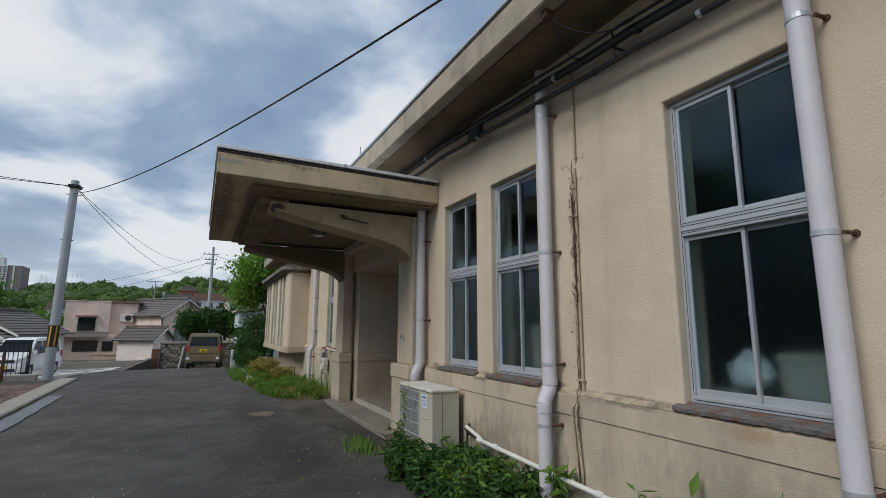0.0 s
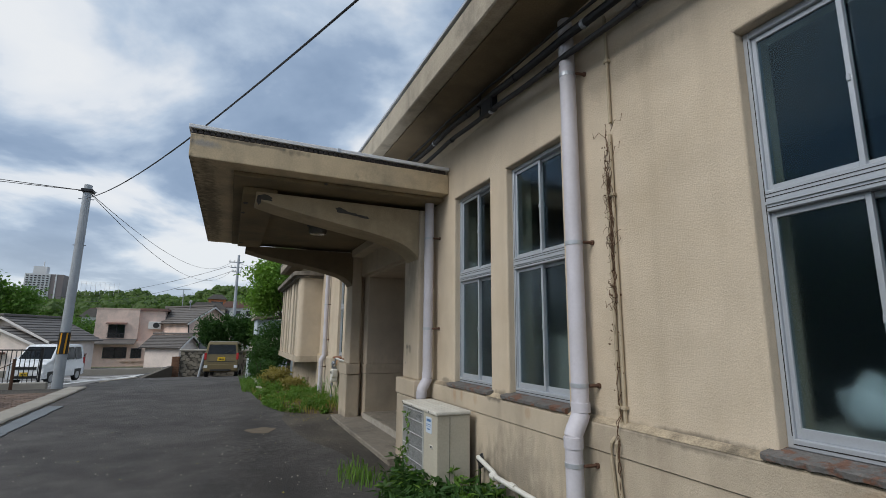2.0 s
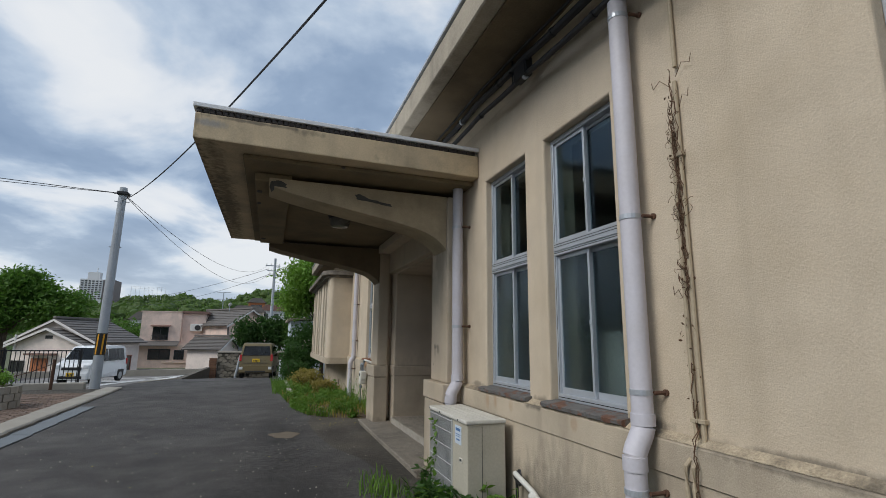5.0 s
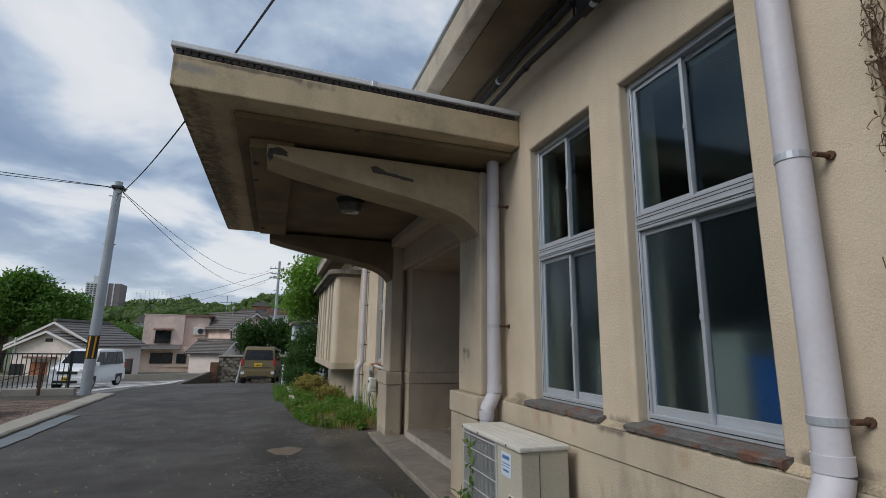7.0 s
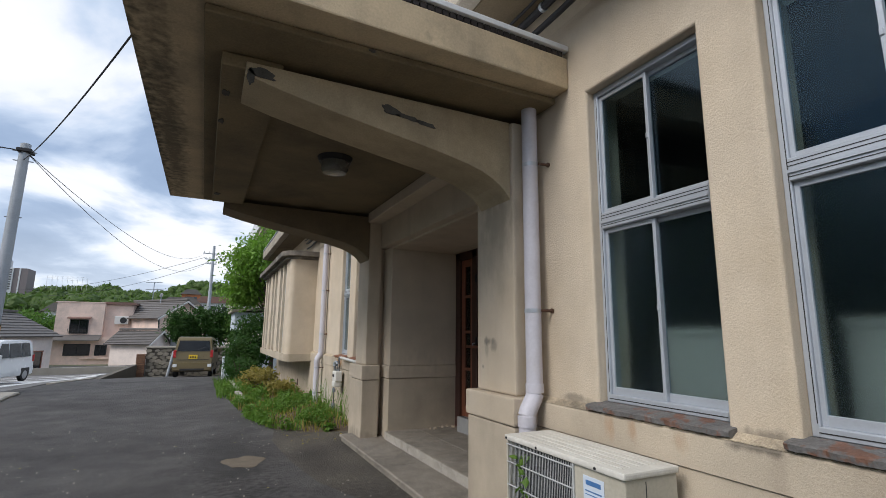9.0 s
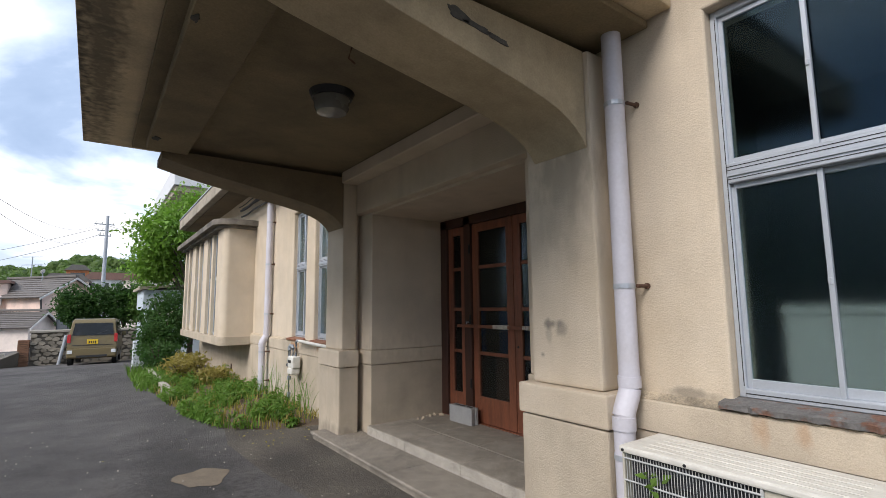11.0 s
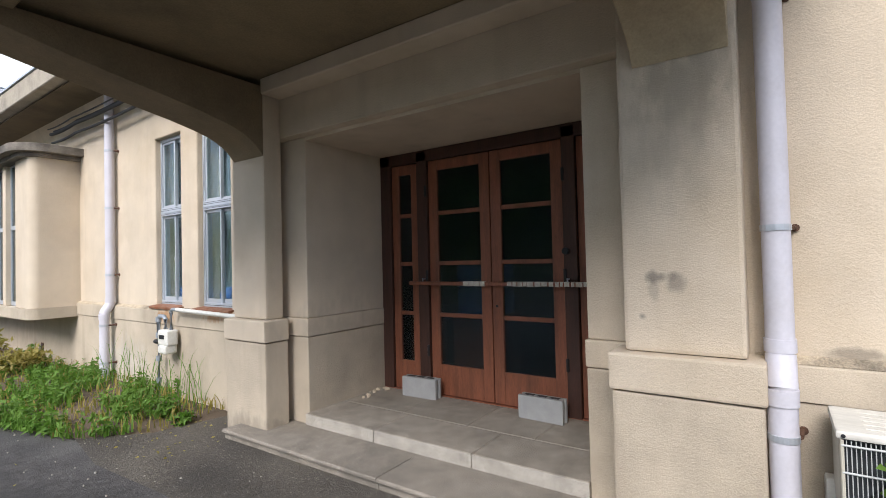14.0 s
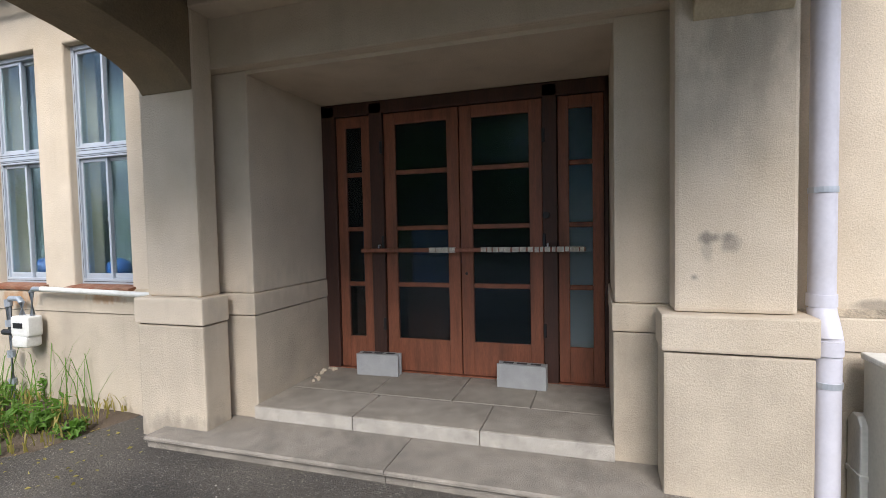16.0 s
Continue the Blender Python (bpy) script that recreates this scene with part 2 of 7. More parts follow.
CANOPY = material("canopy_edge_stucco", (0.58, 0.46, 0.30), 0.92, vary=0.15, scale=5, fine=70, bump=0.38, depth=0.007, second=(0.22, 0.19, 0.14), amount=0.6,
                  stain_scale=2.0, spread=(0.50, 0.72), streaks=(0.18, 0.15, 0.11), streak_amount=0.3, spots=CANOPY_STAINS)
HAUNCH = material("dirty_cream_bracket", (0.46, 0.37, 0.24), 0.92, vary=0.16, scale=3, fine=80, bump=0.6, depth=0.008, second=(0.18, 0.14, 0.09), amount=0.6, stain_scale=1.6,
                  spread=(0.45, 0.72), streaks=(0.2, 0.16, 0.11), streak_amount=0.3)
# darker version of HAUNCH: shade on the far bracket put into its colour
BRACKET = material("shaded_brown_bracket", (0.22, 0.165, 0.10), 0.92, vary=0.18, scale=3, fine=80, bump=0.5, depth=0.008, second=(0.10, 0.08, 0.05), amount=0.6, stain_scale=1.4, spread=(0.42, 0.70))
BAY_SLAB = material("lichen_dark_slab", (0.19, 0.165, 0.135), 0.93, vary=0.3, scale=6, fine=60, bump=0.6, depth=0.01, second=(0.055, 0.05, 0.04), amount=0.8, stain_scale=2.6, spread=(0.42, 0.62), streaks=(0.40, 0.36, 0.29), streak_amount=0.4)
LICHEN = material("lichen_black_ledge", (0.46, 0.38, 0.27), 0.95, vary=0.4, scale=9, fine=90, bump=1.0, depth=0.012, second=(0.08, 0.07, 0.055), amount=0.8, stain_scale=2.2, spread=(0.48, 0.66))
GRANITE = material("grey_granite_step", (0.255, 0.222, 0.18), 0.8, vary=0.35, scale=9, fine=210, bump=0.6, depth=0.004, second=(0.12, 0.105, 0.085), amount=0.7, stain_scale=2.2, per_piece=0.16, lump=0.6, lump_size=120, specks=(0.60, 0.56, 0.48), speck_size=190.0, speck_at=(0.58, 0.68))
PALE_GRANITE = material("pale_granite_riser", (0.42, 0.385, 0.33), 0.8, vary=0.35, scale=9, fine=210, bump=0.6, depth=0.004, second=(0.22, 0.195, 0.16), amount=0.6, stain_scale=3.0, per_piece=0.08, lump=0.6, lump_size=120, specks=(0.10, 0.09, 0.08), speck_size=190.0, speck_at=(0.58, 0.68))
DAMP = (0.022, 0.020, 0.018)
ASPHALT = material("worn_asphalt", (0.105, 0.098, 0.093), 0.9, vary=0.55, scale=2.4, fine=110, bump=1.0, depth=0.012, second=(0.040, 0.037, 0.035), amount=0.75, stain_scale=0.45, spread=(0.42, 0.66), lump=0.8, lump_size=45, specks=(0.22, 0.205, 0.19), speck_size=75.0, speck_at=(0.62, 0.70),
                   spots=[((1.35, 6.2, 0), (0.75, 2.6, 1), DAMP, 0.6), ((1.2, 9.6, 0), (0.55, 2.2, 1), DAMP, 0.55), ((0.2, 4.6, 0), (0.9, 1.5, 1), DAMP, 0.35), ((-0.6, 12.0, 0), (1.4, 2.6, 1), DAMP, 0.25)])
OLD_CONCRETE = material("dirty_concrete_apron", (0.125, 0.108, 0.085), 0.92, vary=0.6, scale=2.6, fine=110, bump=1.0, depth=0.010, second=(0.055, 0.048, 0.04), amount=0.85, stain_scale=1.3, spread=(0.40, 0.62), lump=1.0, lump_size=50, specks=(0.30, 0.27, 0.22), speck_size=95.0, speck_at=(0.60, 0.70),
                        spots=[((2.2, 6.9, 0), (0.6, 1.3, 1), DAMP, 0.6), ((2.05, 9.3, 0), (0.3, 0.8, 1), DAMP, 0.4)])
CONCRETE = material("pale_concrete", (0.36, 0.33, 0.28), 0.9, vary=0.2, scale=4, fine=90, bump=0.4, depth=0.005, second=(0.18, 0.16, 0.13), amount=0.5, stain_scale=2, per_piece=0.1)
ALU = material("anodised_aluminium", (0.46, 0.49, 0.53), 0.36, metal=0.4, vary=0.06, scale=8, fine=120, bump=0.05, depth=0.002)
GASKET = material("black_gasket", (0.02, 0.02, 0.02), 0.7, bump=0)
PIPE = material("grey_lilac_plastic_pipe", (0.55, 0.535, 0.58), 0.55, vary=0.07, scale=5, fine=50, bump=0.06, depth=0.002, second=(0.42, 0.39, 0.37), amount=0.3, stain_scale=3)
RUST = material("rusty_iron", (0.10, 0.05, 0.03), 0.85, vary=0.4, scale=20, fine=90, bump=0.4, depth=0.003)
SILL = material("flaking_sill", (0.12, 0.115, 0.11), 0.75, vary=0.4, scale=14, fine=70, bump=0.7, depth=0.006, second=(0.15, 0.06, 0.03), amount=0.8, stain_scale=11, spread=(0.50, 0.58))
RED_SILL = material("red_brown_sill", (0.20, 0.075, 0.035), 0.75, vary=0.3, scale=14, fine=70, bump=0.6, depth=0.006, second=(0.30, 0.22, 0.15), amount=0.6, stain_scale=9)
WOOD = material("red_brown_door_wood", (0.24, 0.082, 0.042), 0.5, vary=0.3, scale=9, fine=60, bump=0.12, depth=0.003, second=(0.07, 0.030, 0.018), amount=0.6, stain_scale=3, stretch=(1.0, 3.0, 0.35))
# brown wood darkened to hold the shade around the recessed door frame
DARK_WOOD = material("shade_darkened_frame_wood", (0.06, 0.024, 0.015), 0.6, vary=0.3, scale=9, fine=60, bump=0.12, depth=0.003, second=(0.02, 0.012, 0.009), amount=0.5, stain_scale=3, stretch=(1.0, 3.0, 0.35))
BLACK_IRON = material("black_iron", (0.02, 0.02, 0.022), 0.5, metal=0.3, vary=0.2, bump=0.1, depth=0.002)
CABLE = material("black_cable", (0.018, 0.018, 0.02), 0.6, vary=0.2, bump=0.0)
# near-black base colour puts the darkness of unlit rooms into the surface
INNER = material("shade_black_room_lining", (0.02, 0.02, 0.02), 0.9, bump=0.0)
GLASS = glass_material("window_glass", (0.26, 0.38, 0.42), 0.09, 0.02, 0.11, 9.0)
FROST = glass_material("frosted_glass", (0.34, 0.46, 0.50), 0.22, 0.02, 0.06, 9.0)
DARK_GLASS = glass_material("dark_door_glass", (0.42, 0.43, 0.43), 0.16, 0.04, 0.04)
PALE_FROST = glass_material("pale_frosted_glass", (0.80, 0.88, 0.88), 0.4, 0.1, 0.2)
CLEAR_GLASS = glass_material("clear_window_glass", (0.60, 0.74, 0.76), 0.10, 0.12, 0.5, 14.0)
WHITE_METAL = material("white_painted_metal", (0.74, 0.75, 0.76), 0.4, vary=0.08, bump=0.03, depth=0.002)

# ---- mesh helpers ----


def finish(name, bm, mat, smooth=False):
    me = bpy.data.meshes.new(name)
    bmesh.ops.recalc_face_normals(bm, faces=bm.faces)
    if smooth:
        for f in bm.faces:
            f.smooth = True
        for e in bm.edges:
            e.smooth = e.calc_face_angle(0) < 0.7
    bm.to_mesh(me)
    bm.free()
    me.materials.append(mat)
    return new(name, me)


def part(name, bm, mat, parent=None, label="", smooth=False):
    ob = finish(name, bm, mat, smooth)
    if parent is not None:
        ob.parent = parent
        ob.matrix_parent_inverse = parent.matrix_basis.inverted()
    return tagged(ob, label)


def empty(name, x, y, z, label, category, group="", kind=""):
    ob = new(name)
    ob.empty_display_size = 0.1
    ob.matrix_basis = Matrix.Translation((x, y, z))
    return tagged(ob, label, category, group, kind)


def add_box(bm, x0, x1, y0, y1, z0, z1, bevel=0.0, seg=1):
    r = bmesh.ops.create_cube(bm, size=1, matrix=Matrix.LocRotScale(((x0 + x1) / 2, (y0 + y1) / 2, (z0 + z1) / 2), None, (abs(x1 - x0), abs(y1 - y0), abs(z1 - z0))))
    if bevel:
        edges = {e for v in r["verts"] for e in v.link_edges}
        bmesh.ops.bevel(bm, geom=list(edges), offset=bevel, segments=seg, affect="EDGES", profile=0.6)
    return bm


def box(x0, x1, y0, y1, z0, z1, bevel=0.0, seg=1):
    return add_box(bmesh.new(), x0, x1, y0, y1, z0, z1, bevel, seg)


def add_tube(bm, points, radius, sides=12, caps=True):
    """A round bar along a polyline."""
    pts = [Vector(p) for p in points]
    rings = []
    for i, p in enumerate(pts):
        d = (pts[min(i + 1, len(pts) - 1)] - pts[max(i - 1, 0)]).normalized()
        q = d.to_track_quat("Z", "Y")
        r = radius[i] if isinstance(radius, (list, tuple)) else radius
        rings.append([bm.verts.new(p + q @ Vector((math.cos(a) * r, math.sin(a) * r, 0))) for a in [2 * math.pi * k / sides for k in range(sides)]])
    for a, b in zip(rings, rings[1:]):
        for k in range(sides):
            bm.faces.new((a[k], a[(k + 1) % sides], b[(k + 1) % sides], b[k]))
    if caps:
        bm.faces.new(rings[0])
        bm.faces.new(rings[-1])
    return bm


def tube(points, radius, sides=12):
    return add_tube(bmesh.new(), points, radius, sides)


def prism(profile, axis, a, b, bevel=0.0):
    """A closed outline swept from a to b along an axis ('x': outline in y, z; 'y': in x, z; 'z': in x, y)."""
    bm = bmesh.new()

    def at(u, v, w):
        return {"x": (w, u, v), "y": (u, w, v), "z": (u, v, w)}[axis]
    lo = [bm.verts.new(at(u, v, a)) for u, v in profile]
    hi = [bm.verts.new(at(u, v, b)) for u, v in profile]
    n = len(profile)
    bm.faces.new(lo)
    bm.faces.new(hi)
    for k in range(n):
        bm.faces.new((lo[k], lo[(k + 1) % n], hi[(k + 1) % n], hi[k]))
    bmesh.ops.recalc_face_normals(bm, faces=bm.faces)
    if bevel:
        bmesh.ops.bevel(bm, geom=list(bm.edges), offset=bevel, segments=2, affect="EDGES", profile=0.6)
    return bm


def wall_with_holes(x_front, thick, y0, y1, z0, z1, holes, bevel=0.018, step=0.0):
    """A wall in the plane of y and z, facing -x, with rectangular openings through it."""
    ys = sorted({y0, y1, *(h[0] for h in holes), *(h[1] for h in holes)})
    zs = sorted({z0, z1, *(h[2] for h in holes), *(h[3] for h in holes)})
    bm = bmesh.new()
    vs = {}

    def v(y, z):
        if (y, z) not in vs:
            vs[y, z] = bm.verts.new((x_front, y, z))
        return vs[y, z]
    for a, b in zip(ys, ys[1:]):
        for c, d in zip(zs, zs[1:]):
            if any(h[0] <= (a + b) / 2 <= h[1] and h[2] <= (c + d) / 2 <= h[3] for h in holes):
                continue
            bm.faces.new((v(a, c), v(b, c), v(b, d), v(a, d)))
    r = bmesh.ops.extrude_face_region(bm, geom=list(bm.faces))
    bmesh.ops.translate(bm, verts=[g for g in r["geom"] if isinstance(g, bmesh.types.BMVert)], vec=(thick, 0, 0))
    bmesh.ops.recalc_face_normals(bm, faces=bm.faces)
    if bevel:
        sharp = [e for e in bm.edges if len(e.link_faces) == 2 and e.calc_face_angle(0) > 1 and all(abs(w.co.x - x_front) < 1e-4 for w in e.verts)]
        bmesh.ops.bevel(bm, geom=sharp, offset=bevel, segments=3, affect="EDGES", profile=0.5)
    return bm


def ground_height(x, y):
    d = max(0.0, y - 18.0)
    left = min(3.0, max(0.0, -x - 3.0))
    e = min(d, 15.0)
    return -0.075 * e * e / (e + 4.0) - 0.03 * (d - e) - 0.16 * left * min(1.0, max(0.0, (y - 14.0) / 8.0)) * (1.0 - 0.75 * min(1.0, max(0.0, (y - 22.5) / 6.0)))


# ---- ground ----
def graded(lo, hi, near_lo, near_hi, fine, coarse):
    out, v = [], lo
    while v < hi:
        out.append(v)
        gap = max(near_lo - v, v - near_hi, 0)
        v += fine + gap * coarse
    return out + [hi]


def ground_sheet():
    xs, ys = graded(-900, 900, -9, 6, 0.5, 0.18), graded(-300, 1500, -2, 30, 0.5, 0.18)
    bm = bmesh.new()
    rows = [[bm.verts.new((x, y, max(ground_height(x, y), -5.0))) for x in xs] for y in ys]
    for a, b in zip(rows, rows[1:]):
        for k in range(len(xs) - 1):
            f = bm.faces.new((a[k], a[k + 1], b[k + 1], b[k]))
            c = f.calc_center_median()
            f.material_index = 0 if (-16 < c.x < 40 and -80 < c.y < 60) else 1
    return bm


SOIL = material("dry_scrub_ground", (0.10, 0.11, 0.055), 0.95, vary=0.4, scale=0.2, fine=2, bump=0.3, depth=0.1)
ground = tagged(part("ground", ground_sheet(), ASPHALT), "dark worn asphalt lane with damp patches", "ground", kind="structure")
ground.data.materials.append(SOIL)

# ---- the building ----
WALL_X = 2.97
# openings: y from, y to, z from, z to
NEAR_WINDOWS = [(1.31, 2.15), (3.60, 4.42), (4.73, 5.55)]
SILL_Z, HEAD_Z = 1.04, 3.09
DOOR_Y0, DOOR_Y1, DOOR_TOP = 6.98, 9.50, 2.65
FLOOR_Z = 0.19
FAR_WINDOWS = [(10.70, 11.36), (11.72, 12.34)]
SPLIT = 10.24
# the north wing stands back a little from the porch
WING = Matrix.Translation((3.05, SPLIT, 0)) @ pose(0, 0, 0, 0, 0, -0.3) @ Matrix.Translation((-2.97, -SPLIT, 0))
WING_END = 20.6


def in_wing(ob):
    ob.matrix_basis = WING @ ob.matrix_basis
    return ob


EAVE_X, EAVE_Z0, EAVE_Z1 = 2.28, 3.92, 4.2
near_holes = [(a, b, SILL_Z, HEAD_Z) for a, b in NEAR_WINDOWS] + [(6.6, 9.86, -0.5, DOOR_TOP)]
tagged(part("wall_front", wall_with_holes(WALL_X, 0.28, -14.0, SPLIT, -1.2, EAVE_Z0, near_holes), STUCCO), "cream stucco front wall with hairline cracks", "wall", kind="structure")
in_wing(tagged(part("wall_wing", wall_with_holes(WALL_X, 0.28, SPLIT - 0.1, WING_END, -1.2, EAVE_Z0, [(a, b, SILL_Z, HEAD_Z) for a, b in FAR_WINDOWS]), STUCCO), "cream stucco wall of the north wing", "wall", kind="structure"))
for name, b in (("wall_end_south", box(3.25, 12, -14.0, -13.75, -1.2, EAVE_Z0)), ("wall_back", box(11.75, 12, -13.75, WING_END - 0.26, -1.2, EAVE_Z0))):
    tagged(part(name, b, STUCCO), "cream stucco outer wall", "wall", kind="structure")
in_wing(tagged(part("wall_end_north", box(3.25, 12, WING_END - 0.25, WING_END, -1.2, EAVE_Z0), STUCCO), "cream stucco outer wall", "wall", kind="structure"))
# room linings, their indoor darkness painted in by INNER
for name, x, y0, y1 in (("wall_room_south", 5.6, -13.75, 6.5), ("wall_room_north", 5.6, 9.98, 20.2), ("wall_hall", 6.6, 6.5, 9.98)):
    tagged(part(name, box(x, x + 0.12, y0, y1, 0.15, 3.4), INNER), "room wall behind the windows, coloured near-black for indoor darkness", "wall", kind="structure")
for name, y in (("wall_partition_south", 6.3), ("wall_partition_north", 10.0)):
    tagged(part(name, box(4.25, 6.6, y, y + 0.15, 0.15, 3.4), INNER), "partition coloured near-black for indoor darkness", "wall", kind="structure")
tagged(part("ceiling", box(3.26, 11.74, -13.74, 20.2, 3.41, 3.5), INNER), "room ceiling coloured near-black for indoor darkness", "ceiling", kind="structure")
tagged(part("floor", box(4.21, 11.74, -13.74, 20.2, -0.1, 0.15), INNER), "room floor coloured near-black for indoor darkness", "floor", kind="structure")
tagged(part("floor_south", box(3.26, 4.205, -13.74, 6.5, -0.1, 0.15), INNER), "room floor coloured near-black for indoor darkness", "floor", kind="structure")
tagged(part("floor_north", box(3.5, 4.205, 10.0, 20.2, -0.1, 0.15), INNER), "room floor coloured near-black for indoor darkness", "floor", kind="structure")


# roof slabs with their overhanging eave, and the band and plinth below the windows
BAND_X = 2.915
for k, (y0, y1) in enumerate(((-14.0, 10.4), (SPLIT, WING_END))):
    n = ("main", "wing")[k]
    roof = empty("roof_" + n, 6, y0, EAVE_Z0, "flat concrete roof slab with weathered overhanging eave", "roof", kind="structure")
    e1 = y1 + (0.4 if k else 0)
    lift = 0.012 * k
    part("slab", box(EAVE_X, 12.4, y0 - 0.4 * (1 - k), e1, EAVE_Z0 + lift, EAVE_Z1 + lift, 0.012), FASCIA, roof)
    part("eave_edge", box(EAVE_X - 0.02, EAVE_X + 0.06, y0, e1, EAVE_Z1 + 0.014, EAVE_Z1 + 0.04), ALU, roof, "thin metal edge strip")
    part("soffit", box(EAVE_X + 0.14, WALL_X, y0, e1 - 0.1, EAVE_Z0 - 0.02, EAVE_Z0 - 0.002), EAVE_SOFFIT, roof, "stained brown soffit, darkened for the eave shade")
    part("cornice", prism([(WALL_X - 0.10, EAVE_Z0 - 0.021), (WALL_X - 0.002, EAVE_Z0 - 0.021), (WALL_X - 0.002, EAVE_Z0 - 0.20)], "y", y0, y1), STUCCO, roof)
    b0, b1 = (y0, 6.14) if k == 0 else (y0, y1)
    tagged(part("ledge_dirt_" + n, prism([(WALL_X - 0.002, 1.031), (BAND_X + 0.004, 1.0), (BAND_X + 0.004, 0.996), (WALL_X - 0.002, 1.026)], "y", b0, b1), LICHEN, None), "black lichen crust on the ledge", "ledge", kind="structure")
    band = tagged(part("trim_band_" + n, prism([(WALL_X - 0.003, 0.83), (BAND_X, 0.83), (BAND_X, 0.985), (BAND_X + 0.012, 1.0), (WALL_X - 0.003, 1.03)], "y", b0, b1), PLINTH), "stucco band under the windows, dirty on top", "band", kind="structure")
    plinth = tagged(part("trim_plinth_" + n, prism([(WALL_X - 0.003, -1.2), (BAND_X + 0.012, -1.2), (BAND_X + 0.012, 0.822), (BAND_X + 0.022, 0.828), (WALL_X - 0.003, 0.828)], "y", b0, b1), PLINTH), "stained stucco plinth", "plinth", kind="structure")
    if k:
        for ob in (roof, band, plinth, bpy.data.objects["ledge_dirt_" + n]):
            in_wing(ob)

# ---- windows ----


def ragged_sill(y0, y1, seed):
    """A thin mortar sill with a chipped front edge."""
    rng = random.Random(seed)
    n = 36
    bm = bmesh.new()
    rings = []
    for k in range(n + 1):
        y = y0 + (y1 - y0) * k / n
        chip = rng.uniform(0, 0.006) + (rng.uniform(0.006, 0.014) if rng.random() < 0.16 else 0)
        top = 1.037 + rng.uniform(-0.002, 0.002)
        prof = [(WALL_X + 0.06, 1.058), (2.91, top + 0.003), (2.893 + chip, top - 0.004), (2.896 + chip, 1.006 + rng.uniform(0, 0.006)), (WALL_X + 0.06, 0.992)]
        rings.append([bm.verts.new((x, y, z)) for x, z in prof])
    for a, b in zip(rings, rings[1:]):
        for k in range(5):
            bm.faces.new((a[k], a[(k + 1) % 5], b[(k + 1) % 5], b[k]))
    bm.faces.new(rings[0])
    bm.faces.new(rings[-1])
    return bm


def window(name, y0, y1, low_glass=FROST, high_glass=GLASS, sill_mat=SILL, sill_label="flaking grey and rust-red sill"):
    w = empty(name, WALL_X, (y0 + y1) / 2, SILL_Z, "aluminium sliding window with transom and frosted panes", "window", kind="structure")
    xf, xb = WALL_X + 0.065, WALL_X + 0.16
    zm0, zm1 = 2.13, 2.235
    t = 0.035
    part("window_frame", box(xf, xb, y0 + 0.002, y0 + t, SILL_Z + 0.01, HEAD_Z - 0.002, 0.004), ALU, w)
    part("window_frame", box(xf, xb, y1 - t, y1 - 0.002, SILL_Z + 0.01, HEAD_Z - 0.002, 0.004), ALU, w)
    part("window_frame", box(xf, xb, y0 + t, y1 - t, HEAD_Z - 0.04, HEAD_Z - 0.002, 0.004), ALU, w)
    part("window_frame", box(xf - 0.01, xb, y0 + t, y1 - t, SILL_Z + 0.01, SILL_Z + 0.06, 0.004), ALU, w)
    part("transom", box(xf - 0.012, xb, y0 + t, y1 - t, zm0, zm1, 0.004), ALU, w)
    part("transom", box(xf - 0.02, xf - 0.012, y0 + t, y1 - t, zm0 + 0.035, zm0 + 0.05), ALU, w)
    for z in (zm0 + 0.018, zm0 + 0.066, zm0 + 0.084):
        part("groove", box(xf - 0.0135, xf - 0.0115, y0 + t, y1 - t, z, z + 0.004), GASKET, w)
    for y in (y0 + t - 0.010, y1 - t + 0.006):
        part("groove", box(xf - 0.001, xf + 0.001, y, y + 0.004, SILL_Z + 0.07, HEAD_Z - 0.05), GASKET, w)
    part("groove", box(xf - 0.0115, xf - 0.0095, y0 + t, y1 - t, SILL_Z + 0.034, SILL_Z + 0.039), GASKET, w)
    part("flashing", box(WALL_X + 0.055, xf - 0.01, y0 + 0.004, y1 - 0.004, SILL_Z + 0.004, SILL_Z + 0.02, 0.003), ALU, w)
    mid = (y0 + y1) / 2
    for za, zb, g in ((SILL_Z + 0.06, zm0, low_glass), (zm1, HEAD_Z - 0.04, high_glass)):
        for side, (a, b, x) in enumerate(((y0 + t, mid + 0.014, xf + 0.045), (mid - 0.014, y1 - t, xf + 0.018))):
            s = part("sash", box(x, x + 0.024, a, a + 0.022, za, zb, 0.002), ALU, w)
            for bb in (box(x, x + 0.024, b - 0.022, b, za, zb, 0.002), box(x, x + 0.024, a + 0.022, b - 0.022, za, za + (0.045 if za < 1.5 else 0.03), 0.002), box(x, x + 0.024, a + 0.022, b - 0.022, zb - 0.028, zb, 0.002)):
                part("rail", bb, ALU, s)
            p = part("pane", box(x + 0.009, x + 0.014, a + 0.018, b - 0.018, za + 0.02, zb - 0.02), g, s, "frosted glass" if g is FROST else "dark glass")
            p.visible_shadow = False
        part("latch", box(xf + 0.010, xf + 0.02, mid - 0.008, mid + 0.008, (za + zb) / 2 - 0.02, (za + zb) / 2 + 0.012, 0.003), ALU, w)
    part("window_sill", ragged_sill(y0 - 0.04, y1 + 0.04, int(y0 * 100)), sill_mat, w, sill_label)
    return w


for k, (a, b) in enumerate(NEAR_WINDOWS):
    window("window_%d" % (k + 1), a, b)
for k, (a, b) in enumerate(FAR_WINDOWS):
    in_wing(window("window_%d" % (k + 4), a, b, CLEAR_GLASS, CLEAR_GLASS, sill_mat=RED_SILL, sill_label="rust-red sill"))

